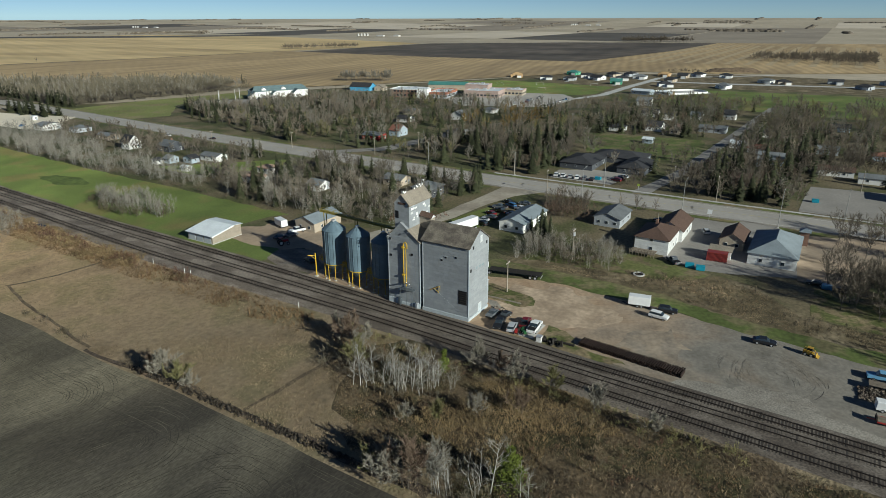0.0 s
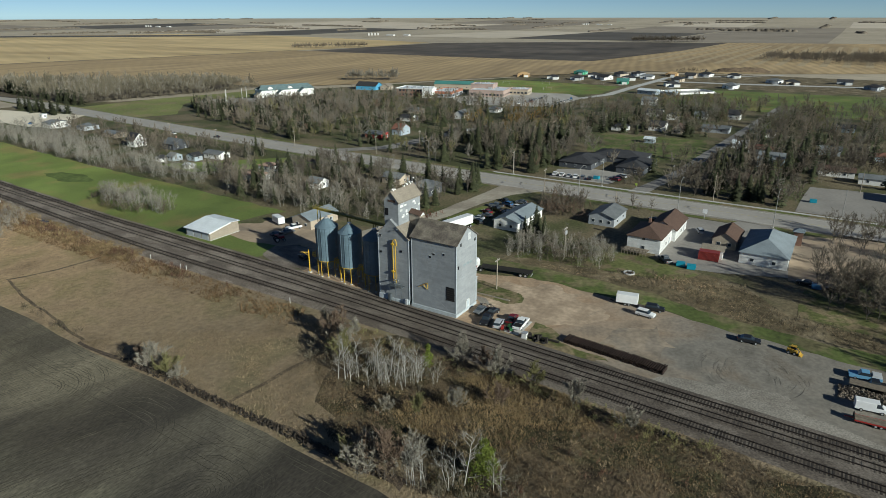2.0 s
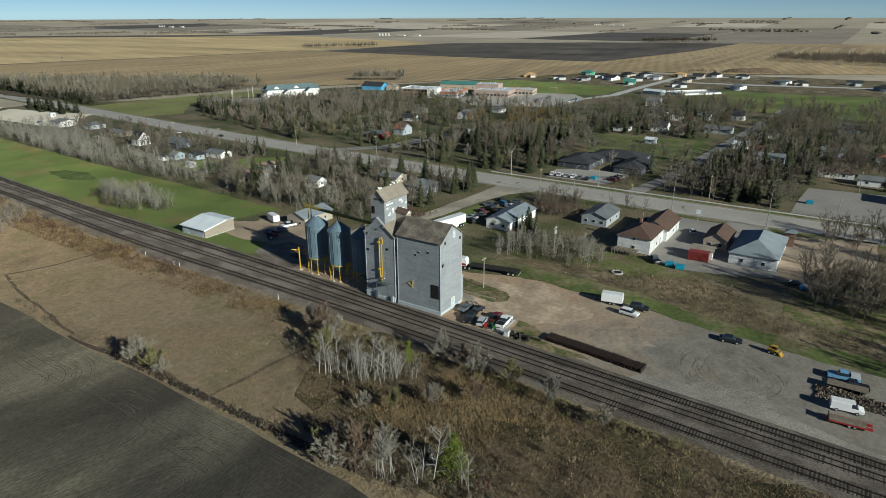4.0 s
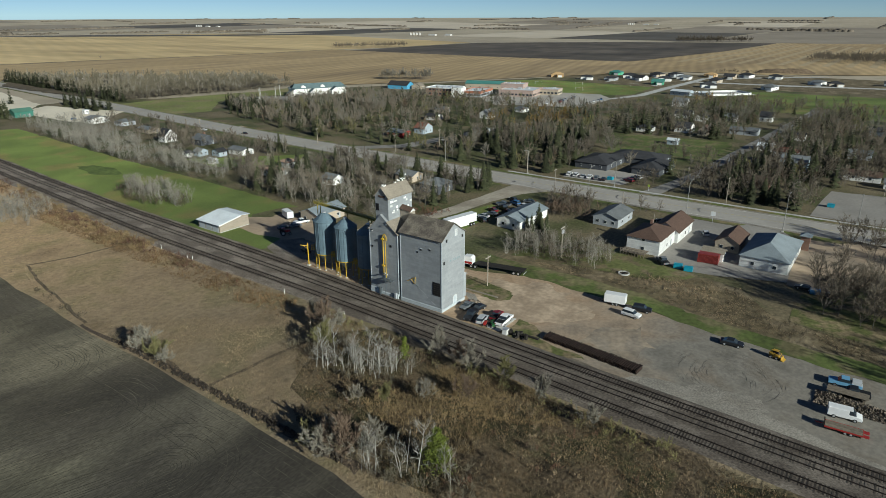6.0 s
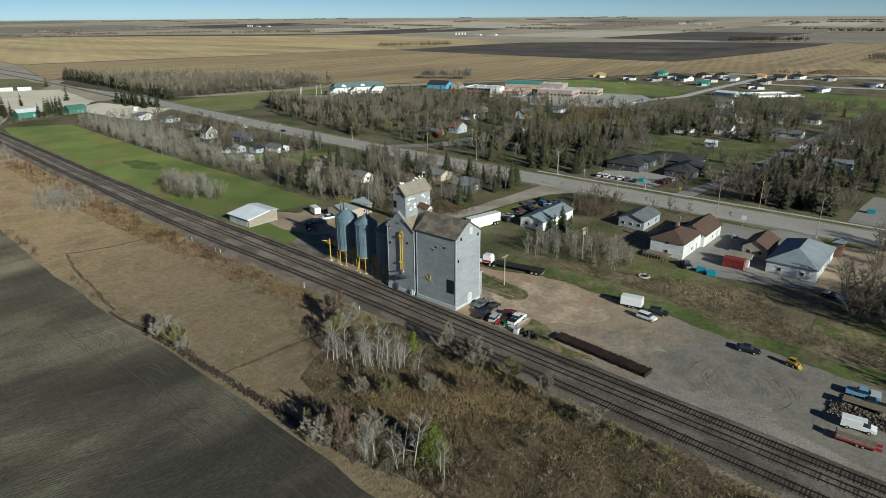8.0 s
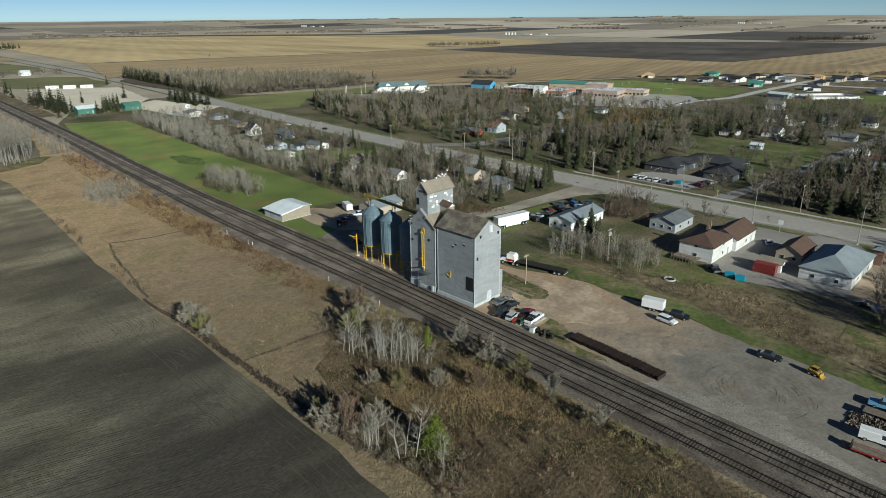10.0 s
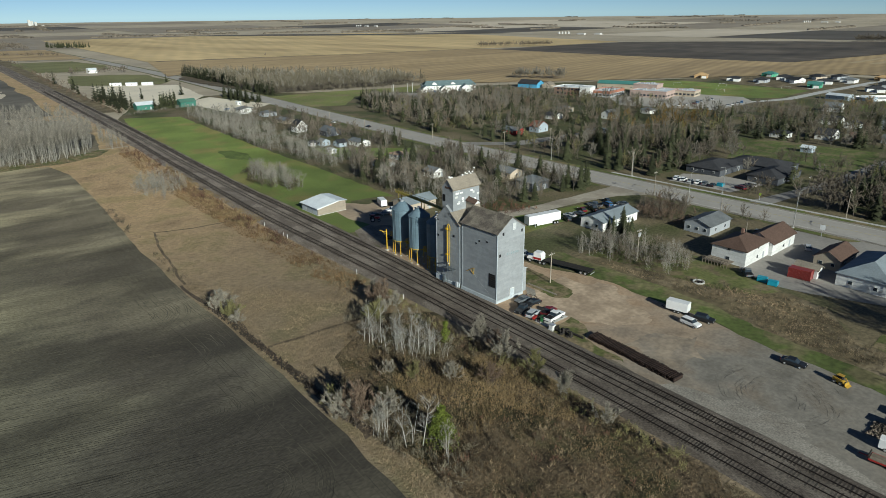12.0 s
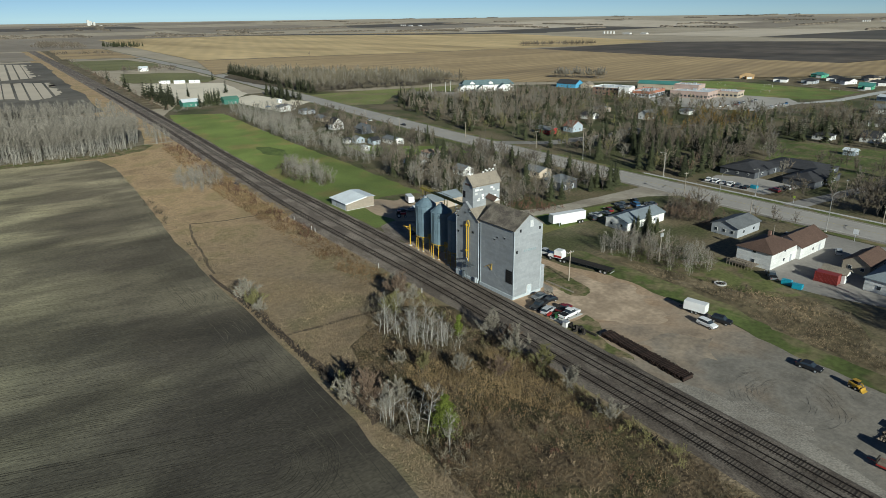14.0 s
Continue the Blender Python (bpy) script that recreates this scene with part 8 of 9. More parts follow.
car("pickup", "white", 4.0, -14.4, 5, "white crew-cab pickup on a concrete pad", "vehicles by the elevator", 1.0, "pickup")
car("suv", "silver", 1.6, -10.1, 12, "silver estate car beside the elevator", "vehicles by the elevator")
car("pickup", "black", 1.9, -6.9, 192, "black pickup close to the elevator", "vehicles by the elevator", 0.95, "pickup")
car("pickup", "maroon", 5.2, -11.6, 6, "dark red old pickup loaded with boards", "vehicles by the elevator", 0.8, "pickup")
car("sedan", "black", 6.2, -6.1, 172, "black car beside a pile of boards", "vehicles by the elevator")
car("sedan", "grey", 5.6, -3.2, 178, "dark grey car close to the elevator wall", "vehicles by the elevator")
car("suv", "white", 23.6, -36.4, -96, "white suv parked on gravel", "cars by the cargo trailer", 0.95)
car("suv", "black", 27.6, -37.4, -80, "black suv parked at the grass edge", "cars by the cargo trailer", 0.95)
car("sedan", "black", 22.7, -58.3, -85, "black saloon car parked alone on gravel", "", 1.0)
car("van", "white", 7.0, -80.0, -84, "white cargo van parked on gravel", "", 0.92, "van")
car("pickup", "black", 15.7, -80.6, 96, "black pickup parked close beside the blue one", "", 0.92, "pickup")
_p = car("pickup", "skyblue", 18.4, -79.0, 96, "faded blue pickup with a pale bed cap", "", 0.95, "pickup")
part("bed_cap", profile_body([(-2.8, 1.12), (-1.0, 1.12), (-1.05, 1.8), (-2.7, 1.72)], 0.9, 0.12), PAINT["silver"], _p, "pale fibreglass bed cap")
car("pickup", "silver", 28.2, 17.0, -75, "silver pickup behind the elevator", "", 1.0, "pickup")
car("sedan", "maroon", 27.0, 24.5, -75, "dark red car behind the elevator")
car("suv", "silver", 92.5, -34.5, 25, "silver suv in the motel car park")
car("sedan", "black", 97.5, -19, 80, "black car beside the motel")
car("pickup", "grey", 61.0, -31.5, 40, "grey pickup behind the white house", "", 0.95, "pickup")
car("sedan", "black", 63.5, -66.0, 85, "black car parked behind the hall")


def car_rows():
    rng = random.Random(31)
    tints = (("black", "black"), ("grey", "dark grey"), ("white", "white"), ("silver", "silver"), ("blue", "blue"), ("maroon", "dark red"))
    for i, (x, y) in enumerate(((64, 30), (68, 32), (72, 31), (76, 33), (80, 31), (84, 33.5), (88, 31), (92, 34), (78, 26), (86, 26.5), (93, 28))):
        p, w = rng.choice(tints[:4] if i % 3 else tints)
        car(rng.choice(("sedan", "suv", "pickup")), p, x, y, rng.uniform(60, 110), f"{w} vehicle in a crowded repair yard", "vehicles behind the blue-roofed shop", 0.95)
    for i in range(6):
        p, w = tints[(2, 2, 3, 2, 1, 0)[i]]
        car(("suv", "suv", "sedan", "suv", "suv", "sedan")[i], p, 140.5, 34.5 - i * 3.1, 10, f"{w} car in the care home's car park", "cars at the care home", 0.95)
    for i in range(3):
        p, w = (("maroon", "dark red"), ("black", "black"), ("silver", "silver"))[i]
        car("suv", p, 144 + i * 3.4, 9.5 - i * 0.4, 75, f"{w} car near the care home's entrance", "cars at the care home", 0.95)
    for kind, p, w, x, y, turn in (("sedan", "black", "black", 20, 77.5, -15), ("sedan", "grey", "dark grey", 23.5, 76.2, -15), ("pickup", "white", "white", 27.5, 77.5, 160), ("sedan", "black", "black", 9.5, 56, 70)):
        car(kind, p, x, y, turn, f"{w} vehicle in front of the workshop", "vehicles at the workshop", 0.95)
    for i in range(14):
        p, w = rng.choice(tints)
        car(rng.choice(("sedan", "suv")), p, 342 + (i % 7) * 8, 125 + (i // 7) * 22 + rng.uniform(-2, 2), rng.uniform(0, 30), f"{w} car in the school car park", "cars at the school", 1.0)
    for i in range(8):
        p, w = rng.choice(tints)
        car(rng.choice(("sedan", "suv", "pickup")), p, 245 + i * 4.2, 332 + i * 2.0, 60, f"{w} car by the apartments", "cars at the apartments", 1.0)
    car("sedan", "black", 124, 232, 92, "dark car driving lane of the highway")
    car("sedan", "white", 118, 262, -90, "white car on the highway")
    car("sedan", "blue", 94, 372, 30, "blue car on the sandy lane")
    car("sedan", "black", 99, 362, 40, "black car on the sandy lane")


car_rows()


def cargo_trailer(x, y, heading):
    th = thing("cargo_trailer", pose(x, y, 0.06, 0, 0, heading), "white enclosed cargo trailer parked on gravel", "trailer")
    part("box", boxes((-2.5, -1.1, 0.55, 2.5, 1.1, 2.65), bevel=0.08), PAINT["white"], th)
    part("frame", boxes((-2.5, -1.0, 0.4, 2.5, 1.0, 0.545)), M["rubber"], th)
    bm = bmesh.new()
    tube(bm, (2.5, 0.8, 0.48), (3.9, 0, 0.48), 0.06, n=6)
    tube(bm, (2.5, -0.8, 0.48), (3.9, 0, 0.48), 0.06, n=6)
    part("hitch", bm, M["rubber"], th)
    for wx in (-0.6, 0.3):
        for wy in (-1.15, 1.15):
            wheel(th, wx, wy, 0.34)
    part("fender", boxes((-1.05, -1.3, 0.68, 0.75, -1.1, 0.74), (-1.05, 1.1, 0.68, 0.75, 1.3, 0.74)), M["galvanised"], th)
    part("side_door", boxes((1.2, -1.125, 0.65, 1.95, -1.103, 2.45)), M["wall_white"], th)


cargo_trailer(28.0, -30.8, 100)


def semi_trailer(x, y, heading):
    th = thing("semi_trailer", pose(x, y, 0.06, 0, 0, heading), "long white box semi-trailer parked on the street", "trailer")
    part("box", boxes((-6.4, -1.3, 1.25, 6.4, 1.3, 4.05), bevel=0.05), PAINT["white"], th)
    part("frame", boxes((-6.3, -0.6, 1.0, 6.3, 0.6, 1.245)), M["rubber"], th)
    for wx in (4.0, 5.2):
        for wy in (-1.15, 1.15):
            wheel(th, wx, wy, 0.5, 0.4)
    for wy in (-0.9, 0.9):
        part("landing_leg", boxes((-3.7, wy - 0.08, 0, -3.5, wy + 0.08, 1.1)), M["galvanised"], th)
    part("skirt", boxes((-3.2, -1.28, 0.6, 3.0, -1.22, 1.24)), M["wall_white"], th)


semi_trailer(54.2, 32.2, -12)


def flatbed_truck(x, y, heading):
    th = thing("flatbed_truck", pose(x, y, 0.06, 0, 0, heading), "white and red truck with a long black flatbed trailer", "truck")
    part("sleeper_cab", profile_body([(-9.2, 1.0), (-6.7, 1.0), (-6.7, 2.6), (-7.2, 3.1), (-9.2, 3.1)], 1.2, 0.1), PAINT["white"], th)
    part("hood", profile_body([(-11.2, 0.8), (-9.2, 0.8), (-9.2, 1.95), (-10.9, 1.7), (-11.2, 1.3)], 1.05, 0.05), PAINT["white"], th)
    part("stripe", boxes((-9.15, -1.215, 1.15, -6.75, -1.195, 1.75), (-9.15, 1.195, 1.15, -6.75, 1.215, 1.75)), PAINT["red"], th)
    part("windscreen", boxes((-9.25, -0.95, 2.1, -9.19, 0.95, 2.9)), M["glass"], th)
    part("chassis", boxes((-11.0, -0.5, 0.7, -5.0, 0.5, 0.95)), M["rubber"], th)
    deck = part("deck", boxes((-6.0, -1.25, 1.3, 8.0, 1.25, 1.45)), M["wood_black"], th, "worn dark trailer deck")
    part("side_rail", boxes((-6.0, -1.31, 1.22, 8.0, -1.255, 1.46), (-6.0, 1.255, 1.22, 8.0, 1.31, 1.46)), M["rubber"], deck)
    part("beam", boxes((-5.8, -0.5, 0.95, 7.8, 0.5, 1.295)), M["rubber"], th)
    for wx in (-10.2, -7.0, -5.8, 5.2, 6.5):
        for wy in (-1.05, 1.05):
            wheel(th, wx, wy, 0.5, 0.4)
    part("rear_guard", boxes((7.9, -1.2, 0.5, 8.0, 1.2, 0.7)), M["galvanised"], th)


flatbed_truck(29.6, 3.2, -79)


def red_trailer(x, y, heading):
    th = thing("flat_trailer", pose(x, y, 0.06, 0, 0, heading) @ Matrix.Scale(0.9, 4), "red flatbed trailer with a bleached plank deck", "trailer")
    for i in range(8):
        part("plank", boxes((-3.3, -1.1 + i * 0.275, 0.75, 2.7, -1.1 + i * 0.275 + 0.262, 0.82)), M["wood_old"], th)
    part("frame", boxes((-3.4, -1.2, 0.55, 2.8, -1.11, 0.83), (-3.4, 1.11, 0.55, 2.8, 1.2, 0.83), (-3.4, -1.1, 0.55, -3.3, 1.1, 0.745), (2.7, -1.1, 0.55, 2.8, 1.1, 0.745)), PAINT["signal_red"], th)
    part("ramp", boxes((2.85, -1.15, 0.5, 3.7, -0.3, 0.66), (2.85, 0.3, 0.5, 3.7, 1.15, 0.66), bevel=0.02), PAINT["signal_red"], th)
    part("tongue", boxes((-5.0, -0.1, 0.5, -3.4, 0.1, 0.65)), PAINT["signal_red"], th)
    for wx in (0.0, 0.9):
        for wy in (-1.05, 1.05):
            wheel(th, wx, wy, 0.34)
    part("winch_post", boxes((-3.6, -0.9, 0.6, -3.42, 0.9, 1.5)), M["wood_black"], th)


red_trailer(2.5, -80.6, -87)


def camper(x, y, heading):
    th = thing("camper_trailer", pose(x, y, 0.06, 0, 0, heading), "white camper trailer with a dark window band", "camper")
    part("body", boxes((-2.6, -1.15, 0.5, 2.6, 1.15, 2.7), bevel=0.18), PAINT["white"], th)
    part("window_band", boxes((-1.8, -1.175, 1.5, 1.6, -1.153, 2.1)), M["glass"], th)
    part("door", boxes((1.75, -1.18, 0.6, 2.3, -1.153, 2.3)), M["wall_grey"], th)
    part("chassis", boxes((-2.6, -1.0, 0.36, 3.4, 1.0, 0.497)), M["rubber"], th)
    for wy in (-1.05, 1.05):
        wheel(th, -0.3, wy, 0.34)


camper(29.0, 86.0, 70)


def skid_loader(x, y, heading):
    th = thing("skid_loader", pose(x, y, 0.06, 0, 0, heading) @ Matrix.Scale(0.85, 4), "yellow wheeled skid-steer loader on gravel", "loader")
    part("body", profile_body([(-1.3, 0.35), (1.0, 0.35), (1.0, 0.9), (-0.4, 1.1), (-1.3, 1.35)], 0.6, 0.0), PAINT["ochre"], th)
    # Closed box, coloured near-black for the shade inside the open cab.
    part("cab", boxes((-0.5, -0.5, 1.0, 0.6, 0.5, 2.0), bevel=0.05), M["black_hole"], th, "dark open cab")
    part("cab_roof", boxes((-0.6, -0.55, 2.003, 0.7, 0.55, 2.08)), PAINT["ochre"], th)
    for s in (-0.72, 0.72):
        bm = bmesh.new()
        tube(bm, (-1.2, s, 1.5), (0.9, s, 1.3), 0.1, n=6)
        tube(bm, (0.9, s, 1.3), (1.5, s, 0.4), 0.1, n=6)
        part("lift_arm", bm, PAINT["ochre"], th)
    part("bucket", solid(bmesh.new(), [(1.4, 0.1), (2.2, 0.1), (1.7, 0.35), (1.5, 0.9)], "y", -0.85, 0.85), PAINT["ochre"], th)
    for wx in (-0.75, 0.55):
        for wy in (-0.75, 0.75):
            wheel(th, wx, wy, 0.4, 0.3)


skid_loader(22.2, -66.6, -100)


def tractor(x, y, heading):
    th = thing("tractor", pose(x, y, 0.06, 0, 0, heading), "old red farm tractor in the yard", "tractor")
    part("hood", boxes((0.0, -0.4, 0.9, 1.9, 0.4, 1.6), bevel=0.08), PAINT["red"], th)
    part("seat_deck", boxes((-0.9, -0.5, 0.8, 0.0, 0.5, 1.1), bevel=0.04), PAINT["red"], th)
    part("canopy", boxes((-0.9, -0.7, 2.2, 0.3, 0.7, 2.3), bevel=0.03), PAINT["red"], th)
    for px, py in ((-0.85, -0.6), (-0.85, 0.6), (0.2, -0.6), (0.2, 0.6)):
        part("post", boxes((px - 0.04, py - 0.04, 1.0, px + 0.04, py + 0.04, 2.2)), M["rubber"], th)
    for wx, r in ((-0.5, 0.8), (1.6, 0.45)):
        for wy in (-0.85, 0.85):
            wheel(th, wx, wy, r, 0.4)


tractor(16.2, 73.0, -30)


def quad_bike(x, y, heading, paint, label):
    th = thing("quad_bike", pose(x, y, 0.06, 0, 0, heading), label, "quad bike", "quad bikes by the pad")
    part("body", profile_body([(-0.9, 0.4), (0.9, 0.4), (0.8, 0.8), (0.1, 0.75), (-0.3, 0.9), (-0.9, 0.8)], 0.3, 0.0), PAINT[paint], th)
    part("handlebar", boxes((0.35, -0.4, 1.0, 0.43, 0.4, 1.06), (0.36, -0.03, 0.75, 0.42, 0.03, 1.0)), M["rubber"], th)
    for wx in (-0.6, 0.6):
        for wy in (-0.45, 0.45):
            wheel(th, wx, wy, 0.28, 0.22)


quad_bike(0.5, -11.6, 20, "signal_red", "red quad bike on the concrete pad")
quad_bike(0.9, -13.3, 40, "green", "green quad bike on the concrete pad")
quad_bike(2.0, -12.6, 10, "green", "green and yellow ride-on mower on the pad")
# ---- yard things ----
tagged(part("concrete_pad", boxes((-0.2, -15.7, 0.02, 7.2, -12.4, 0.13), bevel=0.02), M["concrete"]), "cracked concrete pad beside the elevator", "pad", kind="structure")


def tie_stack():
    """The long row of tarred ties laid crosswise along the siding."""
    th = thing("tie_stack", pose(0, 0, 0), "long low stack of tarred black railway ties", "stack of ties")
    rng = random.Random(8)
    me = []
    for i in range(3):
        bm = boxes((-1.4, -0.13, -0.1, 1.4, 0.13, 0.1), bevel=0.015)
        ob = part("tie", bm, M["tie_tar"], th)
        me.append(ob)
    a, b = Vector((3.5, -25.2)), Vector((1.2, -46.5))
    n = 46
    first = list(me)
    d = (b - a).normalized()
    turn = math.degrees(math.atan2(-d.x, d.y))
    for lay in range(4):
        for i in range(n):
            p = a.lerp(b, (i + 0.5) / n)
            m = pose(p.x + rng.uniform(-0.2, 0.2), p.y, 0.2 + lay * 0.21, 0, 0, turn + 180 + rng.uniform(-3, 3))
            if first:
                first.pop().matrix_basis = m
            else:
                o = new("tie", rng.choice(me).data)
                o.parent = th
                o.matrix_basis = m


tie_stack()


def utility_pole(x, y, h, label, arm=True, box_=False):
    th = thing("utility_pole", pose(x, y, 0), label, "utility pole", "poles")
    bm = bmesh.new()
    tube(bm, (0, 0, -0.1), (0, 0, h), 0.17, 0.1, n=10)
    part("pole", bm, M["pole_wood"], th)
    if arm:
        ca = part("crossarm", boxes((-1.1, -0.07, h - 0.7, 1.1, 0.07, h - 0.55)), M["pole_wood"], th)
        for u in (-1.0, -0.45, 0.45, 1.0):
            bm = bmesh.new()
            tube(bm, (u, 0, h - 0.55), (u, 0, h - 0.35), 0.06, 0.04, n=6)
            part("insulator", bm, M["wall_white"], ca)
    if box_:
        for s in (-0.35, 0.35):
            bm = bmesh.new()
            tube(bm, (s, -0.1, h - 2.2), (s, -0.1, h - 1.2), 0.24, n=12)
            part("transformer", bm, M["galvanised"], th)


utility_pole(19.2, -0.4, 8.4, "wooden utility pole beside the loading lane")
utility_pole(48.6, -6.6, 9.5, "wooden pole with grey transformers", True, True)
utility_pole(111.5, 27, 9.5, "wooden utility pole by the highway")
utility_pole(133.2, 51, 10.0, "wooden utility pole by the highway")
utility_pole(128.5, 176, 8.5, "wooden utility pole by the highway")
utility_pole(133, -31, 10.0, "wooden utility pole by the highway")
utility_pole(98.5, -5.0, 8.0, "thin wooden pole beside the bungalow", False)
utility_pole(78.0, -22.5, 8.5, "thin wooden pole beside the white house", False)
utility_pole(110, 215, 8.5, "wooden utility pole by the highway")
utility_pole(111, 255, 8.5, "wooden utility pole by the highway")
utility_pole(136, 128, 9.0, "wooden utility pole by the highway")
utility_pole(151, -12, 8.0, "wooden utility pole near the care home")
utility_pole(205, -56, 9.0, "wooden utility pole among houses")
utility_pole(222, -30, 9.0, "wooden utility pole among houses")
utility_pole(175, -77, 9.0, "wooden utility pole beside the gravel lot")
utility_pole(160, 118, 9.0, "wooden utility pole on the town street")


def street_lamp(x, y, h, side):
    th = thing("street_lamp", pose(x, y, 0, 0, 0, 0 if side > 0 else 180), "grey steel street lamp beside the highway", "street lamp", "street lamps")
    bm = bmesh.new()
    tube(bm, (0, 0, 0), (0, 0, h), 0.14, 0.08, n=10)
    part("pole", bm, M["lamp_steel"], th)
    bm = bmesh.new()
    tube(bm, (0, 0, h - 0.2), (1.4, 0, h + 0.35), 0.06, n=6)
    tube(bm, (1.4, 0, h + 0.35), (3.2, 0, h + 0.5), 0.06, n=6)
    arm = part("arm", bm, M["lamp_steel"], th)
    part("lamp_head", boxes((3.0, -0.16, h + 0.4, 4.0, 0.16, h + 0.58), bevel=0.05), M["lamp_steel"], arm)
    part("base", boxes((-0.3, -0.3, 0, 0.3, 0.3, 0.3), bevel=0.04), M["concrete"], th)


for _y in (-53.5, -23.5, 12.5):
    street_lamp(110.0, _y, 11.6, 1)
for _y in (-72.0, 11.5, 51.0, 95.0):
    street_lamp(133.6, _y, 10.0, -1)


def dumpster(x, y, heading, paint, label):
    th = thing("dumpster", pose(x, y, 0.07, 0, 0, heading), label, "dumpster", "dumpsters")
    part("bin", solid(bmesh.new(), [(-0.9, 0.1), (0.9, 0.1), (1.05, 1.1), (-1.05, 1.35)], "y", -1.1, 1.1), PAINT[paint], th)
    part("lid", boxes((-1.1, -1.12, 1.3, 0.2, 1.12, 1.36), bevel=0.02), PAINT[paint], th)
    for s in (-1.16, 1.16):
        part("lift_pocket", boxes((-0.6, s - 0.06, 0.6, 0.6, s + 0.06, 0.8)), PAINT[paint], th)
    for wx in (-0.7, 0.7):
        for wy in (-0.9, 0.9):
            part("caster", boxes((wx - 0.08, wy - 0.04, 0, wx + 0.08, wy + 0.04, 0.12)), M["rubber"], th)


dumpster(59.8, -36.0, 10, "teal", "bright teal steel dumpster behind the motel")
dumpster(59.2, -38.9, 10, "teal", "bright teal steel dumpster behind the motel")
dumpster(143.0, 17.0, 0, "teal", "teal dumpster in the care home's car park")
dumpster(62.0, -68.6, 5, "blue", "blue steel dumpster behind the hall")
dumpster(61.5, -71.6, 5, "black", "black open dumpster behind the hall")
dumpster(150.0, -62.5, 5, "teal", "teal dumpster beside the gravel lot")


def sea_can(x, y, heading):
    th = thing("storage_container", pose(x, y, 0.07, 0, 0, heading), "rusty red corrugated steel storage container", "container")
    part("shell", boxes((-1.22, -2.6, 0.1, 1.22, 2.6, 2.6)), PAINT["rust"], th)
    for i in range(17):
        yy = -2.45 + i * 0.3
        part("corrugation", boxes((-1.27, yy, 0.25, -1.224, yy + 0.15, 2.45)), PAINT["rust"], th)
    for cx in (-1.22, 1.22):
        for cy in (-2.6, 2.6):
            part("corner_post", boxes((cx - 0.08, cy - 0.08, 0, cx + 0.08, cy + 0.08, 2.66)), PAINT["rust"], th)


sea_can(69.0, -41.5, 5)
building("pump_shed", 72.4, -42.0, 3, 5.5, 2.6, "gable", "y", 0.9, "wall_white", "roof_tan", "small white shed behind the container", windows=0, category="shed")


def pile(name, x, y, w, l, h, n, size, material, label, category, seed):
    """A heap of broken pieces."""
    rng = random.Random(seed)
    cs, fs = [], []
    for i in range(n):
        u, v = rng.uniform(-1, 1), rng.uniform(-1, 1)
        zz = h * max(0.0, 1 - u * u) * max(0.0, 1 - v * v) * rng.random()
        c = Vector((x + u * w / 2, y + v * l / 2, zz + 0.12))
        q = Euler((rng.uniform(0, 6), rng.uniform(0, 6), rng.uniform(0, 6))).to_matrix()
        s = Vector((size * rng.uniform(0.5, 1.6), size * rng.uniform(0.2, 0.5), size * rng.uniform(0.15, 0.4)))
        k = len(cs)
        for a in ((-1, -1, -1), (1, -1, -1), (1, 1, -1), (-1, 1, -1), (-1, -1, 1), (1, -1, 1), (1, 1, 1), (-1, 1, 1)):
            cs.append(c + q @ Vector((a[0] * s.x, a[1] * s.y, a[2] * s.z)))
        for f in ((0, 3, 2, 1), (4, 5, 6, 7), (0, 1, 5, 4), (1, 2, 6, 5), (2, 3, 7, 6), (3, 0, 4, 7)):
            fs.append(tuple(k + t for t in f))
    me = bpy.data.meshes.new(name)
    me.from_pydata([tuple(c) for c in cs], [], fs)
    me.materials.append(material)
    return tagged(new(name, me), label, category, kind="stuff")


M["scrap"] = mat("scrap", (0.16, 0.13, 0.10), island=0.7, vary=0.2, scale=2.0)
pile("scrap_wood", 11.0, -82.5, 4.2, 15, 1.1, 1300, 0.24, M["scrap"], "long heap of split logs and scrap wood", "wood pile", 1)
pile("scrap_wood", 12.4, -78.0, 2.8, 6, 0.8, 420, 0.24, M["scrap"], "heap of scrap wood by the van", "wood pile", 2)
pile("debris", 8.4, -3.6, 2.5, 3, 0.5, 60, 0.5, M["scrap"], "boards and pallets beside the elevator", "debris", 3)
pile("logs", 46, -40, 8, 18, 0.35, 260, 0.22, M["straw"], "scattered dead branches along the ditch", "brush pile", 4)
pile("clods", -51.3, 14, 1.6, 66, 0.3, 420, 0.3, M["path_dark"], "wet clods along the furrow", "earth", 5)
pile("junk", -18.6, -52.4, 1.2, 3.0, 0.4, 14, 0.5, M["wood_black"], "old ties dumped beside the ballast", "debris", 6)
tagged(part("deck_boards", boxes((12.9, -83.0, 1.25, 15.1, -76.5, 1.36), bevel=0.01), M["wood_old"]), "bleached plank deck lying on the wood pile", "boards")
part("trestle", boxes((13.2, -82.6, 0.05, 14.8, -82.2, 1.245), (13.2, -77.2, 0.05, 14.8, -76.8, 1.245)), M["wood_old"], scene.objects["deck_boards"])


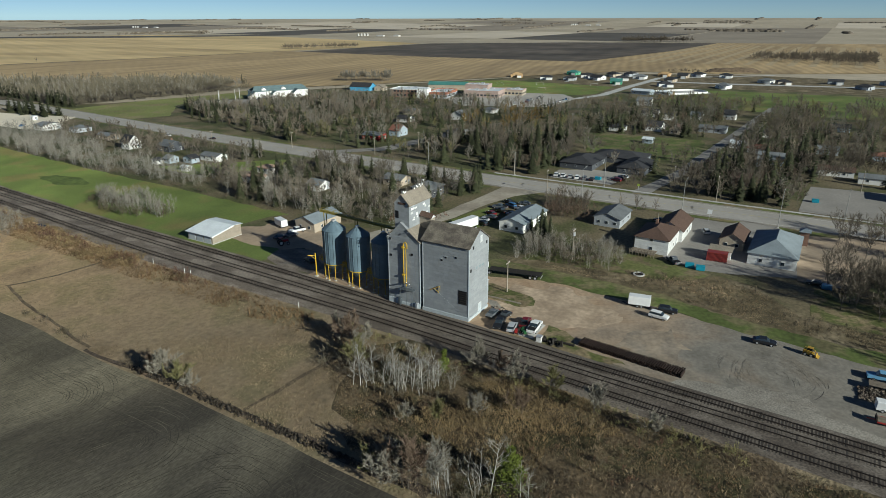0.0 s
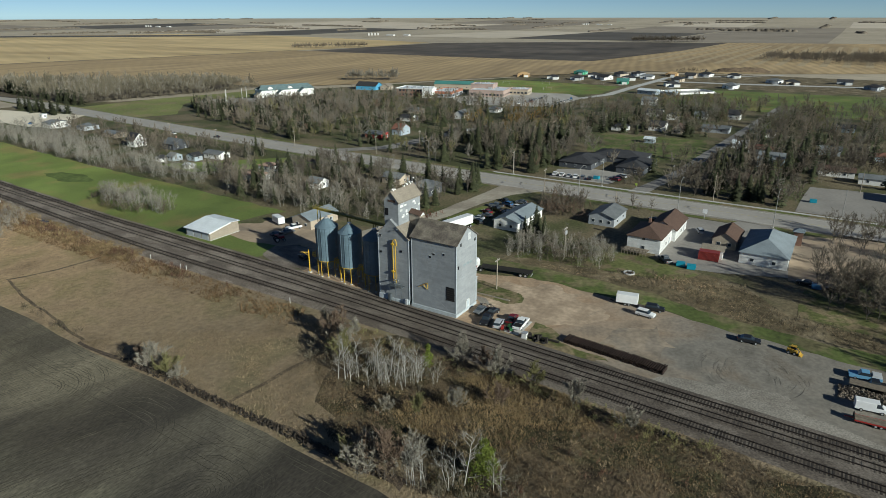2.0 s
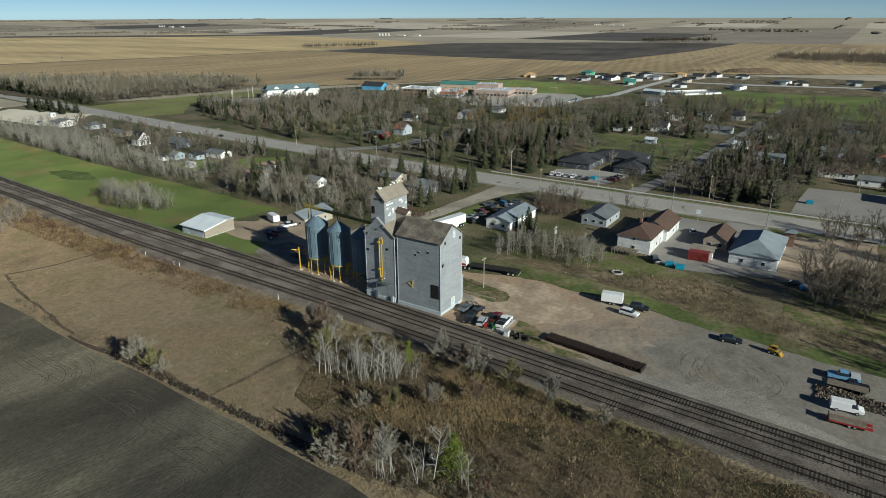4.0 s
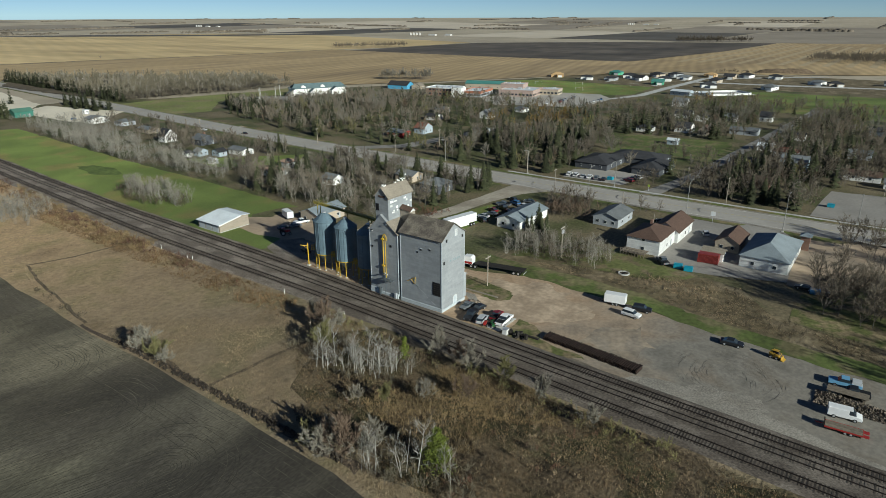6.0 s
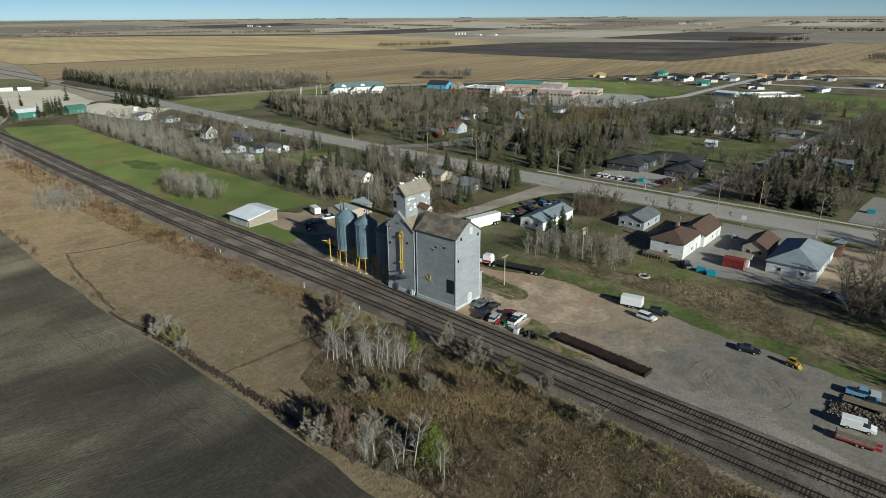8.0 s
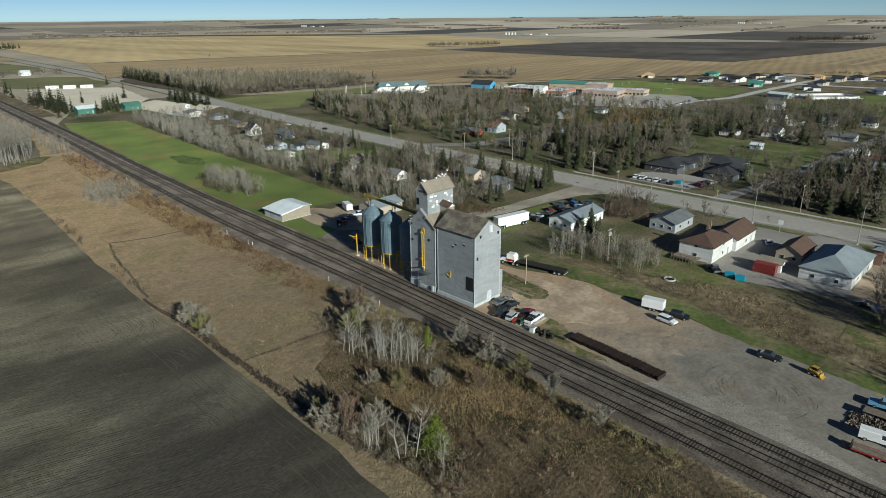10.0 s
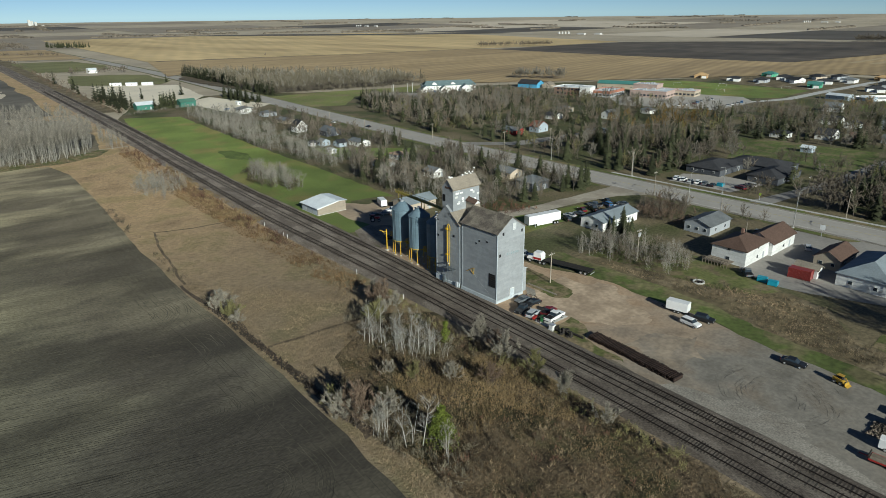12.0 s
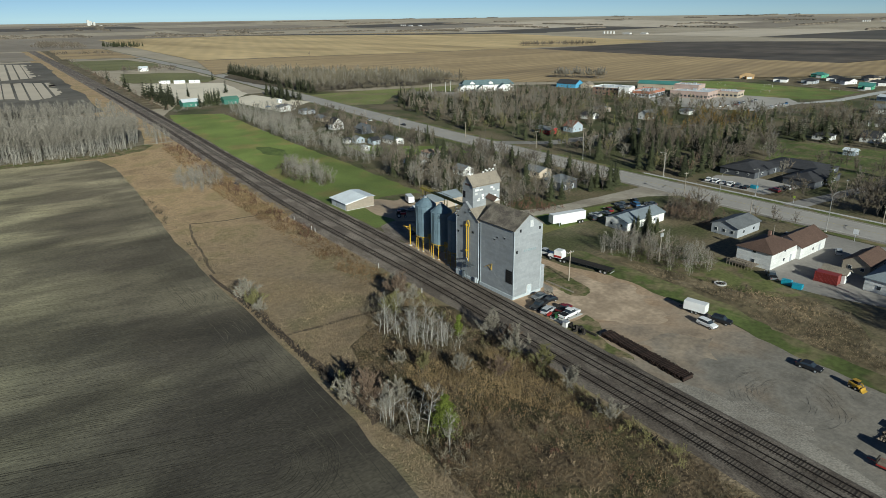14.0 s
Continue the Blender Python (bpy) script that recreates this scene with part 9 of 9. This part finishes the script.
def relay_box(x, y, s, h, label):
    th = thing("relay_cabinet", pose(x, y, 0), label, "cabinet")
    part("plinth", boxes((-s / 2 - 0.1, -s / 2 - 0.1, 0, s / 2 + 0.1, s / 2 + 0.1, 0.25)), M["concrete"], th)
    part("cabinet", boxes((-s / 2, -s / 2, 0.25, s / 2, s / 2, h), bevel=0.04), M["wall_white"], th)
    part("lid", boxes((-s / 2 - 0.06, -s / 2 - 0.06, h, s / 2 + 0.06, s / 2 + 0.06, h + 0.08)), M["galvanised"], th)


pile("boards", 0.0, -20.2, 0.9, 4.6, 0.3, 18, 0.9, M["wood_black"], "dark planks and steel dumped beside the siding", "debris", 7)
tagged(part("parking_log", boxes((14.3, -6.4, 0.06, 14.65, 3.0, 0.36), bevel=0.06), M["pole_wood"]), "long pale log laid at the grass edge", "log")
relay_box(-0.4, -17.4, 1.1, 1.3, "white steel relay cabinet beside the siding")
tagged(part("buffer_beam", boxes((0.9, -20.8, 0.1, 1.3, -24.6, 0.5), bevel=0.03), M["wood_black"]), "black timber beam lying beside the siding", "beam")


def marker(x, y, h=1.3):
    th = thing("marker_post", pose(x, y, 0), "thin white marker post beside the railway", "post", "marker posts")
    part("post", boxes((-0.06, -0.06, 0, 0.06, 0.06, h), bevel=0.01), M["wall_white"], th)
    part("cap", boxes((-0.08, -0.08, h, 0.08, 0.08, h + 0.1)), M["galvanised"], th)


for _x, _y in ((-19.5, 38), (-20, 17), (-19.8, 77), (-20, 79.5), (-20.3, 93), (-19.6, 190), (-12, 300)):
    marker(outer_x(_y) - 4.4, _y)


def ring_pit(x, y):
    th = thing("fire_ring", pose(x, y, 0.05), "pale concrete ring lying on the grass", "ring")
    bm = bmesh.new()
    n = 24
    rows = [[bm.verts.new((r * math.cos(2 * math.pi * i / n), r * math.sin(2 * math.pi * i / n), z)) for i in range(n)] for r, z in ((1.5, 0), (1.5, 0.35), (1.2, 0.35), (1.2, 0))]
    for a, b in zip(rows, rows[1:] + rows[:1]):
        for i in range(n):
            bm.faces.new((a[i], a[(i + 1) % n], b[(i + 1) % n], b[i]))
    part("ring", bm, M["concrete"], th)
    # Near-black disc filling the inside of the concrete pipe ring.
    bm = bmesh.new()
    tube(bm, (0, 0, 0), (0, 0, 0.1), 1.19, n=24)
    part("ash", bm, M["black_hole"], th)


ring_pit(47.2, -25.6)


def balcony_deck(x, y):
    th = thing("timber_deck", pose(x, y, 0), "weathered timber deck with railings behind the house", "deck")
    part("floor", boxes((-2, -3.5, 1.0, 2, 3.5, 1.12)), M["wood_old"], th)
    for i in range(9):
        part("post", boxes((-2.0, -3.5 + i * 0.86, 0, -1.88, -3.38 + i * 0.86, 2.1)), M["wood_old"], th)
    part("railing", boxes((-2.0, -3.5, 2.0, -1.85, 3.5, 2.1), (-2.0, -3.5, 1.5, -1.9, 3.5, 1.58)), M["wood_old"], th)


balcony_deck(63.2, -22.5)


def road_sign(x, y, label, paint, h, w):
    th = thing("road_sign", pose(x, y, 0), label, "sign")
    bm = bmesh.new()
    tube(bm, (0, 0, 0), (0, 0, h), 0.06, n=6)
    part("post", bm, M["galvanised"], th)
    part("panel", boxes((-0.09, -w / 2, h - w, -0.065, w / 2, h), bevel=0.0), PAINT[paint], th)


road_sign(106.5, -33.0, "white sign panel on a post by the motel", "white", 4.0, 1.5)
road_sign(134.5, -2.0, "lime-yellow warning sign on a post", "lime", 2.6, 0.9)


def terminal(x, y, z):
    """The white grain terminal far along the highway."""
    th = thing("grain_terminal", pose(x, y, z) @ Matrix.Scale(0.62, 4), "tall white concrete grain terminal far off", "grain terminal")
    # White walls take the greyer concrete colour, which stands in for haze.
    for i in range(3):
        bm = bmesh.new()
        tube(bm, (-26 + i * 14, 0, 0), (-26 + i * 14, 0, 44), 7.5, n=16)
        part("silo", bm, M["concrete"], th)
    part("headhouse", boxes((-34, -8, 0, -14, 8, 56)), M["concrete"], th)
    part("annex", boxes((16, -8, 0, 34, 8, 38)), M["concrete"], th)
    part("low_shed", boxes((40, -10, 0, 90, 10, 7)), M["concrete"], th)


terminal(640, 4230, rise(4278))


def far_farm(x, y, n, label, seed):
    rng = random.Random(seed)
    z = rise(math.hypot(x, y))
    th = thing("farmstead", pose(x, y, z) @ Matrix.Scale(0.7, 4), label, "farm")
    for i in range(n):
        bm = bmesh.new()
        tube(bm, (i * 12, -i * 9, 0), (i * 12, -i * 9, 10), 5, n=12)
        tube(bm, (i * 12, -i * 9, 10), (i * 12, -i * 9, 13), 5, 0.5, n=12)
        # Greyer than white: the haze is in the silos' and barns' colour.
        part("silo", bm, M["concrete"], th)
    part("barn", solid(bmesh.new(), [(-8, 0), (8, 0), (8, 5), (0, 8), (-8, 5)], "y", -150, -110), M["concrete"], th)
    part("barn", solid(bmesh.new(), [(30, 0), (48, 0), (48, 5), (39, 8), (30, 5)], "y", -210, -180), M["concrete"], th)


far_farm(1650, 1330, 4, "white silos and barns of a far farm", 3)
far_farm(1900, 2900, 3, "white silos of a distant farm", 4)
far_farm(3300, 1200, 4, "white silos of a distant farm", 5)
building("white_farmhouse", 232, 650, 10, 14, 3, "gable", "y", 2, "wall_white", "roof_grey", "white farmhouse on far pasture")
for _i in range(3):
    building("parked_trailer", 86 + _i * 13, 626 - _i * 8, 11, 3, 2.8, "flat", "y", 0, "wall_white", "roof_white", "white box trailer stored on the sandy lot", windows=0, doors=0, category="trailer", rot=-25)
